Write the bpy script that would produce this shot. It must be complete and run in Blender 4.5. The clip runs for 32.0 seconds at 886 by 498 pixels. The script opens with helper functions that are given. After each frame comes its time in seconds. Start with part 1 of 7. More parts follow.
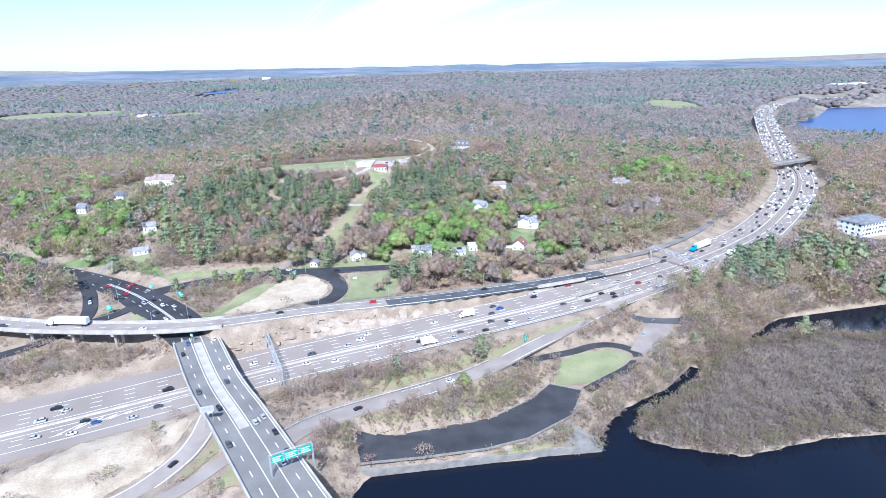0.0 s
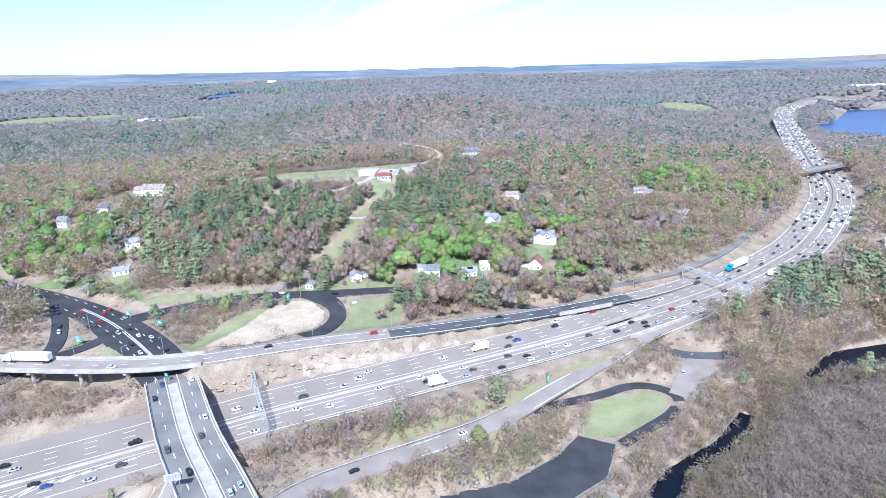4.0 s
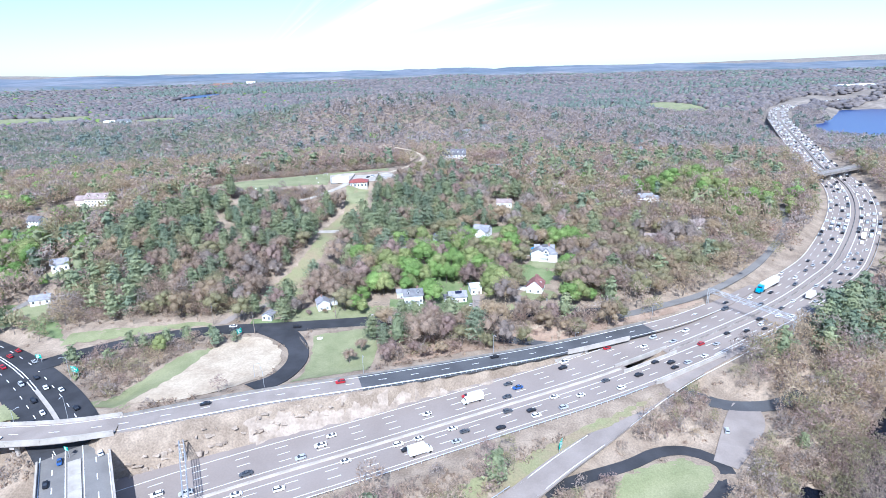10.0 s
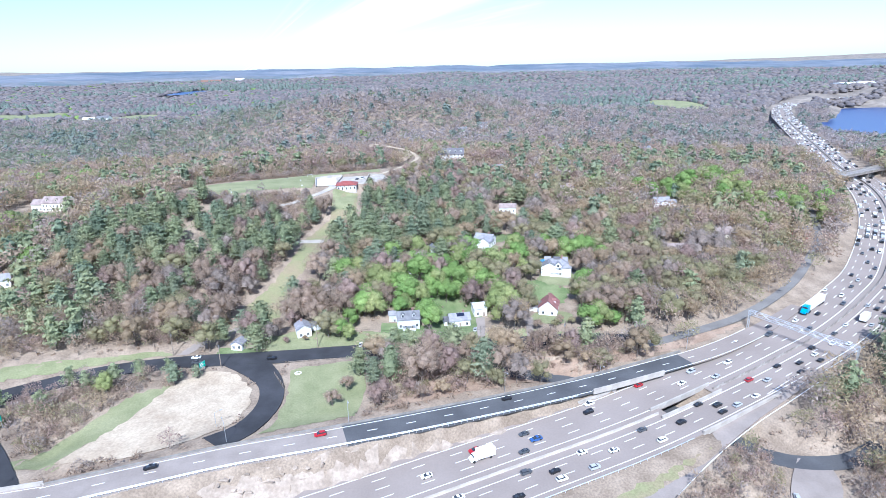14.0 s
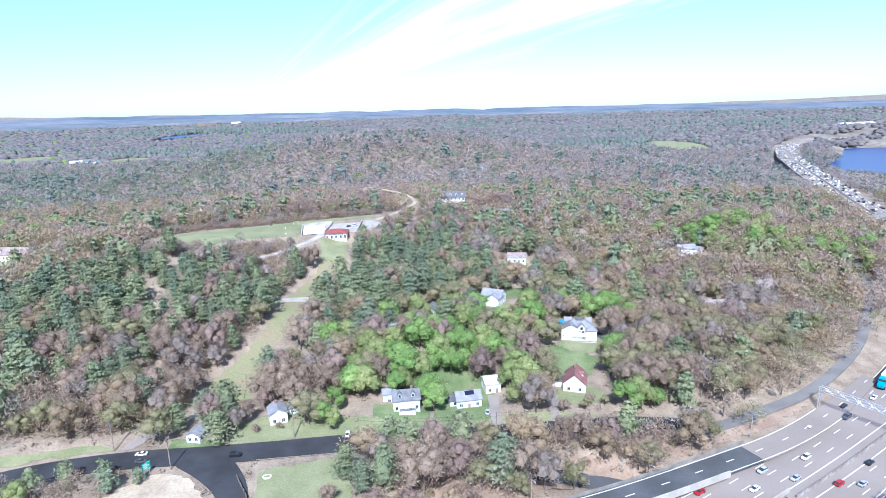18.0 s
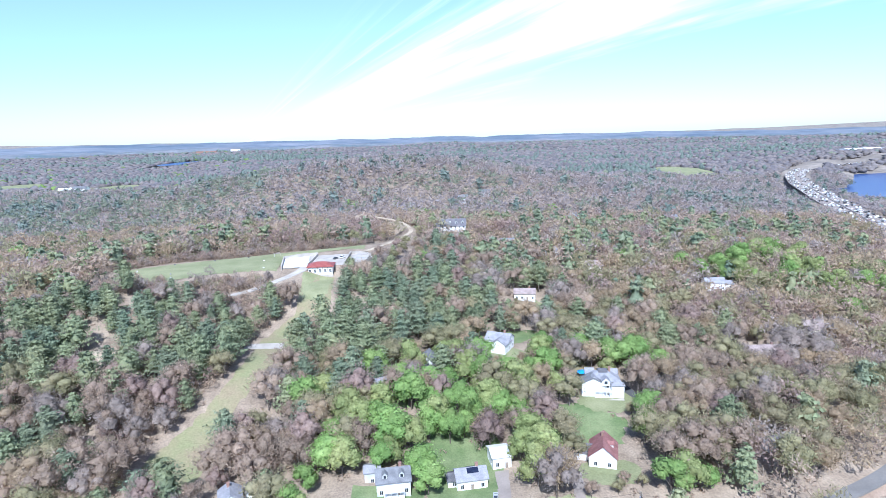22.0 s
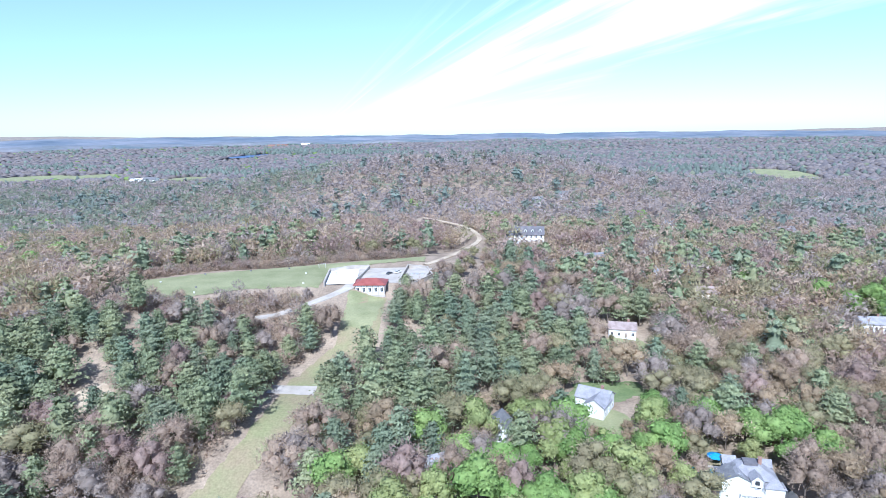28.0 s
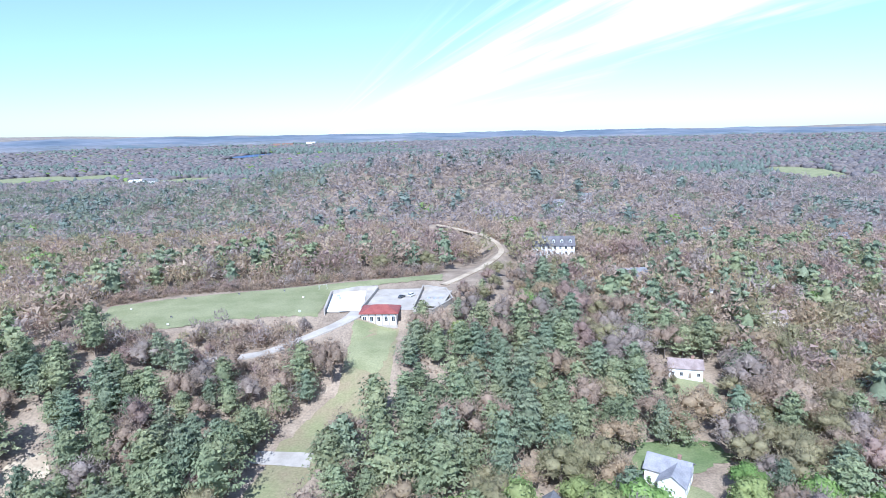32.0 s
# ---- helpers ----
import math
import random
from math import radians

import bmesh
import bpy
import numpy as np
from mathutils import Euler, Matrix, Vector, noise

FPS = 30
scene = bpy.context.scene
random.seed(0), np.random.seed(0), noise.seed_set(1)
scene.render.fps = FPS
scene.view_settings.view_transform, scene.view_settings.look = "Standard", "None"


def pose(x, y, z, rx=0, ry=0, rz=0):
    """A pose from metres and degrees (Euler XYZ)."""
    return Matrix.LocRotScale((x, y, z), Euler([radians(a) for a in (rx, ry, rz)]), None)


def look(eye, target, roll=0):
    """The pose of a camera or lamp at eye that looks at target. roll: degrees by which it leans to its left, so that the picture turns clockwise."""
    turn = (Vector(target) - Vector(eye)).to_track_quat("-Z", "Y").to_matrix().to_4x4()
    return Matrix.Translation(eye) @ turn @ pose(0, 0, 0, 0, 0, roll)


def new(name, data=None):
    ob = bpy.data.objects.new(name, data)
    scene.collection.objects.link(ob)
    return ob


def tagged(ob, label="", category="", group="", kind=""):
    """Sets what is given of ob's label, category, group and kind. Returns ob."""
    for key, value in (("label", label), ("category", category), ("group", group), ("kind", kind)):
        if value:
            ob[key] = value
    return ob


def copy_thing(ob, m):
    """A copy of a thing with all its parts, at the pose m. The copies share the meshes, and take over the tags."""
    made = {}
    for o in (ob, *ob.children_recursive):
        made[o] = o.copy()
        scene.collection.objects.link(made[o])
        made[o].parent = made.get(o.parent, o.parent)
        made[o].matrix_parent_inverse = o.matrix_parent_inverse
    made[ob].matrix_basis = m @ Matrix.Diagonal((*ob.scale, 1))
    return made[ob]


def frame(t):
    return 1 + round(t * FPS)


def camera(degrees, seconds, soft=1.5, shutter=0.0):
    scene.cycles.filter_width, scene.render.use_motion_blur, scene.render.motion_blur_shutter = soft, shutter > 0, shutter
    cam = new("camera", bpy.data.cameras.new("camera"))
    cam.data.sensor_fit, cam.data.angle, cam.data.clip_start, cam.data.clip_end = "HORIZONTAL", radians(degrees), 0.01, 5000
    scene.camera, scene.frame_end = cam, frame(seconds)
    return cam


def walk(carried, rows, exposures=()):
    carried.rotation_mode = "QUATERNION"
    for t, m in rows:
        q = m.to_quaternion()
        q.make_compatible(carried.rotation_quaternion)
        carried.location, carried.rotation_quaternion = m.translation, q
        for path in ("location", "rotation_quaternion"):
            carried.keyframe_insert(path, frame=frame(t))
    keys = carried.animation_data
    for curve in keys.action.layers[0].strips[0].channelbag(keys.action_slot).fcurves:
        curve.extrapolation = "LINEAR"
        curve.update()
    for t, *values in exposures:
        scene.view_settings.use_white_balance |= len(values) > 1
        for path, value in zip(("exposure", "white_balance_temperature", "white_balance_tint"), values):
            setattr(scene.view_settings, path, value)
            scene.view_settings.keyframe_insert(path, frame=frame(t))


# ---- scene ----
cam = camera(73.7, 32.0, soft=0.85)
PATH = [
    (0, (-0.412, -1.284, 121.608), (-0.363, 0.62, 120.996), -1.5),
    (1, (-0.553, 6.878, 121.81), (-0.518, 8.782, 121.197), -1.6),
    (2, (-1.162, 16.214, 120.872), (-1.137, 18.118, 120.262), -1.6),
    (3, (-0.742, 24.743, 121.031), (-0.72, 26.648, 120.423), -1.7),
    (3.5, (-0.928, 29.312, 120.84), (-0.903, 31.218, 120.234), -1.7),
    (6, (-0.919, 50.647, 119.308), (-0.882, 52.555, 118.709), -1.7),
    (7, (-0.007, 57.66, 118.386), (0.039, 59.568, 117.789), -1.7),
    (8, (-0.094, 66.624, 116.947), (-0.034, 68.532, 116.35), -1.8),
    (9, (0.27, 75.78, 115.342), (0.34, 77.687, 114.744), -1.8),
    (10, (0.979, 84.823, 114.154), (1.058, 86.73, 113.554), -1.7),
    (11, (0.587, 94.49, 112.887), (0.677, 96.395, 112.285), -1.7),
    (12, (0.08, 104.442, 111.966), (0.176, 106.346, 111.362), -1.6),
    (13, (-0.341, 114.616, 110.34), (-0.237, 116.519, 109.735), -1.5),
    (14, (-0.253, 123.537, 109.591), (-0.148, 125.44, 108.985), -1.5),
    (14.5, (-0.144, 131.015, 107.951), (-0.035, 132.939, 107.416), -1.6),
    (16.5, (-0.718, 150.49, 105.511), (-0.604, 152.422, 105.01), -1.6),
    (17, (-0.84, 153.5, 106.314), (-0.723, 155.438, 105.831), -1.6),
    (18, (-0.577, 163.879, 105.136), (-0.454, 165.818, 104.663), -1.7),
    (19, (0.511, 174.334, 103.138), (0.637, 176.274, 102.668), -1.6),
    (20, (0.947, 182.716, 102.404), (1.079, 184.67, 101.996), -1.7),
    (21, (2.638, 192.334, 100.492), (2.763, 194.293, 100.111), -1.6),
    (22, (3.099, 201.043, 100.147), (3.224, 203.002, 99.763), -1.8),
    (23, (3.493, 208.049, 99.647), (3.619, 210.007, 99.261), -1.6),
    (24, (3.368, 217.144, 99.048), (3.5, 219.102, 98.662), -1.4),
    (24.5, (3.517, 221.638, 98.994), (3.574, 223.6, 98.608), -1.3),
    (25, (4.014, 227.044, 97.944), (4.03, 229.007, 97.56), -1.3),
    (25.5, (4.924, 232.002, 97.582), (4.878, 233.964, 97.195), -1.3),
    (28, (1.745, 256.035, 98.161), (1.652, 257.994, 97.771), -1.1),
    (29, (-0.307, 266.313, 97.949), (-0.407, 268.272, 97.557), -1.1),
    (30, (-2.149, 275.833, 98.332), (-2.257, 277.791, 97.937), -1.1),
    (31, (-3.818, 285.723, 98.155), (-3.931, 287.68, 97.76), -1.2),
    (32, (-5.727, 295.715, 98.133), (-5.841, 297.672, 97.737), -1.4),
]
walk(cam, [(t, look(e, g, r)) for t, e, g, r in PATH], exposures=((0, 0.60, 5350, 8.0), (32, 0.52, 5300, 8.0)))

# ---- world and sun ----
SUN_ELEV, SUN_AZ = 47.0, 187.0          # degrees; azimuth clockwise from north (+y)
world = bpy.data.worlds.new("sky")
scene.world = world
world.use_nodes = True
wn, wl = world.node_tree.nodes, world.node_tree.links
wn.clear()
w_out = wn.new("ShaderNodeOutputWorld")
w_bg = wn.new("ShaderNodeBackground")
w_sky = wn.new("ShaderNodeTexSky")
w_sky.sky_type = "NISHITA"
w_sky.sun_disc = False
w_sky.sun_elevation = radians(SUN_ELEV)
w_sky.sun_rotation = radians(SUN_AZ)
w_sky.air_density, w_sky.dust_density, w_sky.ozone_density = 1.0, 0.25, 1.6
# thin cirrus drawn out along one band across the sky, and fainter wisps beside it
def w_math(op, a, b=None):
    n = wn.new("ShaderNodeMath")
    n.operation = op
    for i, v in enumerate((a, b)):
        if v is not None:
            if isinstance(v, (int, float)):
                n.inputs[i].default_value = v
            else:
                wl.new(v, n.inputs[i])
    return n.outputs[0]


def w_along(v):
    n = wn.new("ShaderNodeVectorMath")
    n.operation = "DOT_PRODUCT"
    n.inputs[1].default_value = v
    wl.new(w_tc.outputs["Generated"], n.inputs[0])
    return n.outputs["Value"]


def w_ramp(x, a, b, lo=0.0, hi=1.0):
    n = wn.new("ShaderNodeMapRange")
    n.interpolation_type = "SMOOTHSTEP"
    for i, v in enumerate((a, b, lo, hi)):
        n.inputs[i + 1].default_value = v
    wl.new(x, n.inputs[0])
    return n.outputs[0]


w_tc = wn.new("ShaderNodeTexCoord")
# the fan opens from low in the north-west; east of that point and height over it give each streak's slope
FAN = Vector((-0.276, 0.961, -0.022)).normalized()
FAN_EAST = FAN.cross(Vector((0, 0, 1))).normalized()
FAN_UP = FAN_EAST.cross(FAN)
w_u, w_v = w_along(FAN_EAST), w_along(FAN_UP)
w_slope = w_math("ARCTAN2", w_v, w_u)
w_pos = wn.new("ShaderNodeCombineXYZ")
wl.new(w_math("MULTIPLY", w_u, 2.6), w_pos.inputs[0])
wl.new(w_math("MULTIPLY", w_slope, 13.0), w_pos.inputs[1])
w_noise = wn.new("ShaderNodeTexNoise")
w_noise.inputs["Scale"].default_value = 1.5
w_noise.inputs["Detail"].default_value = 6.0
wl.new(w_pos.outputs[0], w_noise.inputs["Vector"])
w_band = w_math("MULTIPLY", w_ramp(w_slope, 0.24, 0.33), w_ramp(w_slope, 0.33, 0.57, 1.0, 0.0))
w_band = w_math("MULTIPLY", w_band, w_ramp(w_u, 0.02, 0.16))
w_cloud = w_math("MULTIPLY", w_band, w_ramp(w_noise.outputs["Fac"], 0.28, 0.66, 0.2, 1.0))
w_wisp = w_math("MULTIPLY", w_ramp(w_slope, 0.10, 0.30), w_math("MULTIPLY", w_ramp(w_slope, 0.30, 0.9, 1.0, 0.0), w_ramp(w_noise.outputs["Fac"], 0.50, 0.75, 0.0, 0.55)))
w_fac = w_math("MINIMUM", w_math("ADD", w_cloud, w_wisp), 0.8)
w_mix = wn.new("ShaderNodeMix")
w_mix.data_type = "RGBA"
w_mix.inputs[7].default_value = (9.5, 9.8, 10.0, 1)
wl.new(w_fac, w_mix.inputs[0])
# the clear air low over the horizon is a little less bright than the model sky
w_sep = wn.new("ShaderNodeSeparateXYZ")
wl.new(w_tc.outputs["Generated"], w_sep.inputs[0])
w_low = wn.new("ShaderNodeMapRange")
w_low.inputs[1].default_value, w_low.inputs[2].default_value = 0.0, 0.30
w_low.inputs[3].default_value, w_low.inputs[4].default_value = 1.0, 0.0
wl.new(w_sep.outputs["Z"], w_low.inputs[0])
w_tint = wn.new("ShaderNodeMix")
w_tint.data_type, w_tint.blend_type = "RGBA", "MULTIPLY"
w_tint.inputs[7].default_value = (0.56, 0.73, 0.81, 1)
wl.new(w_low.outputs[0], w_tint.inputs[0])
w_warm = wn.new("ShaderNodeVectorMath")
w_warm.operation = "MULTIPLY"
w_warm.inputs[1].default_value = (1.11, 1.0, 1.0)
wl.new(w_sky.outputs["Color"], w_warm.inputs[0])
wl.new(w_warm.outputs[0], w_tint.inputs[6])
wl.new(w_tint.outputs[2], w_mix.inputs[6])
wl.new(w_mix.outputs[2], w_bg.inputs["Color"])
w_bg.inputs["Strength"].default_value = 0.148
wl.new(w_bg.outputs["Background"], w_out.inputs["Surface"])

sun = new("sun", bpy.data.lights.new("sun", "SUN"))
sun.data.energy, sun.data.angle, sun.data.color = 5.0, radians(0.6), (1.0, 0.96, 0.9)
a = radians(SUN_AZ)
sun_way = Vector((math.sin(a) * math.cos(radians(SUN_ELEV)), math.cos(a) * math.cos(radians(SUN_ELEV)), math.sin(radians(SUN_ELEV))))
sun.matrix_world = look(tuple(sun_way * 500), (0, 0, 0))

# ---- materials ----
def material(name, dark, light, size=3.0, fine=0.25, rough=0.9, bump=0.0, metal=0.0, vary=0.0, island=False, spec=0.3, grain=0.35, world_wide=False):
    """A surface with broad stains (size metres), fine grain (fine metres), and a value that varies from object to object or leaf to leaf."""
    m = bpy.data.materials.new(name)
    m.use_nodes = True
    n, l = m.node_tree.nodes, m.node_tree.links
    p = n["Principled BSDF"]
    tc = n.new("ShaderNodeTexCoord")
    broad = n.new("ShaderNodeTexNoise")
    broad.inputs["Scale"].default_value, broad.inputs["Detail"].default_value = 1.0 / size, 3.0
    small = n.new("ShaderNodeTexNoise")
    small.inputs["Scale"].default_value, small.inputs["Detail"].default_value = 1.0 / fine, 2.0
    ramp = n.new("ShaderNodeValToRGB")
    e = ramp.color_ramp.elements
    e[0].position, e[1].position = 0.34, 0.66
    e[0].color, e[1].color = (*dark, 1), (*light, 1)
    place = n.new("ShaderNodeNewGeometry").outputs["Position"] if world_wide else tc.outputs["Object"]
    l.new(place, broad.inputs["Vector"])
    l.new(place, small.inputs["Vector"])
    l.new(broad.outputs["Fac"], ramp.inputs["Fac"])
    span = n.new("ShaderNodeMapRange")
    span.inputs[3].default_value, span.inputs[4].default_value = 1 - grain, 1 + grain
    l.new(small.outputs["Fac"], span.inputs[0])
    hue = n.new("ShaderNodeHueSaturation")
    l.new(ramp.outputs["Color"], hue.inputs["Color"])
    l.new(span.outputs[0], hue.inputs["Value"])
    last = hue.outputs["Color"]
    if vary:
        src = n.new("ShaderNodeNewGeometry").outputs["Random Per Island"] if island else n.new("ShaderNodeObjectInfo").outputs["Random"]
        v = n.new("ShaderNodeMapRange")
        v.inputs[3].default_value, v.inputs[4].default_value = 1 - vary, 1 + vary
        l.new(src, v.inputs[0])
        h2 = n.new("ShaderNodeHueSaturation")
        l.new(last, h2.inputs["Color"])
        l.new(v.outputs[0], h2.inputs["Value"])
        last = h2.outputs["Color"]
    l.new(last, p.inputs["Base Color"])
    p.inputs["Roughness"].default_value, p.inputs["Metallic"].default_value = rough, metal
    p.inputs["Specular IOR Level"].default_value = spec
    if bump:
        b = n.new("ShaderNodeBump")
        b.inputs["Strength"].default_value, b.inputs["Distance"].default_value = 0.6, bump
        l.new(small.outputs["Fac"], b.inputs["Height"])
        l.new(b.outputs["Normal"], p.inputs["Normal"])
    return m


def foliage(name, a, b, c, size=9.0, vary=0.2, fine=1.1, grain=0.3, thin_share=0.35):
    """Leaves, needles or twigs: three hues that drift through the woods, and a value that varies from tree to tree and leaf to leaf."""
    m = material(name, a, b, size=size, fine=fine, rough=0.8, vary=vary, island=True, spec=0.12, grain=grain, bump=0.5, world_wide=True)
    e = m.node_tree.nodes["Color Ramp"].color_ramp.elements.new(0.5)
    e.color = (*c, 1)
    n, l = m.node_tree.nodes, m.node_tree.links
    p, out = n["Principled BSDF"], n["Material Output"]
    each, span, tone = n.new("ShaderNodeObjectInfo"), n.new("ShaderNodeMapRange"), n.new("ShaderNodeHueSaturation")
    span.inputs[3].default_value, span.inputs[4].default_value = 0.86, 1.14
    l.new(each.outputs["Random"], span.inputs[0])
    l.new(p.inputs["Base Color"].links[0].from_socket, tone.inputs["Color"])
    l.new(span.outputs[0], tone.inputs["Value"])
    l.new(tone.outputs["Color"], p.inputs["Base Color"])
    thin, mix = n.new("ShaderNodeBsdfTranslucent"), n.new("ShaderNodeMixShader")
    mix.inputs[0].default_value = thin_share
    l.new(tone.outputs["Color"], thin.inputs["Color"])
    l.new(p.outputs[0], mix.inputs[1])
    l.new(thin.outputs[0], mix.inputs[2])
    l.new(mix.outputs[0], out.inputs["Surface"])
    return m


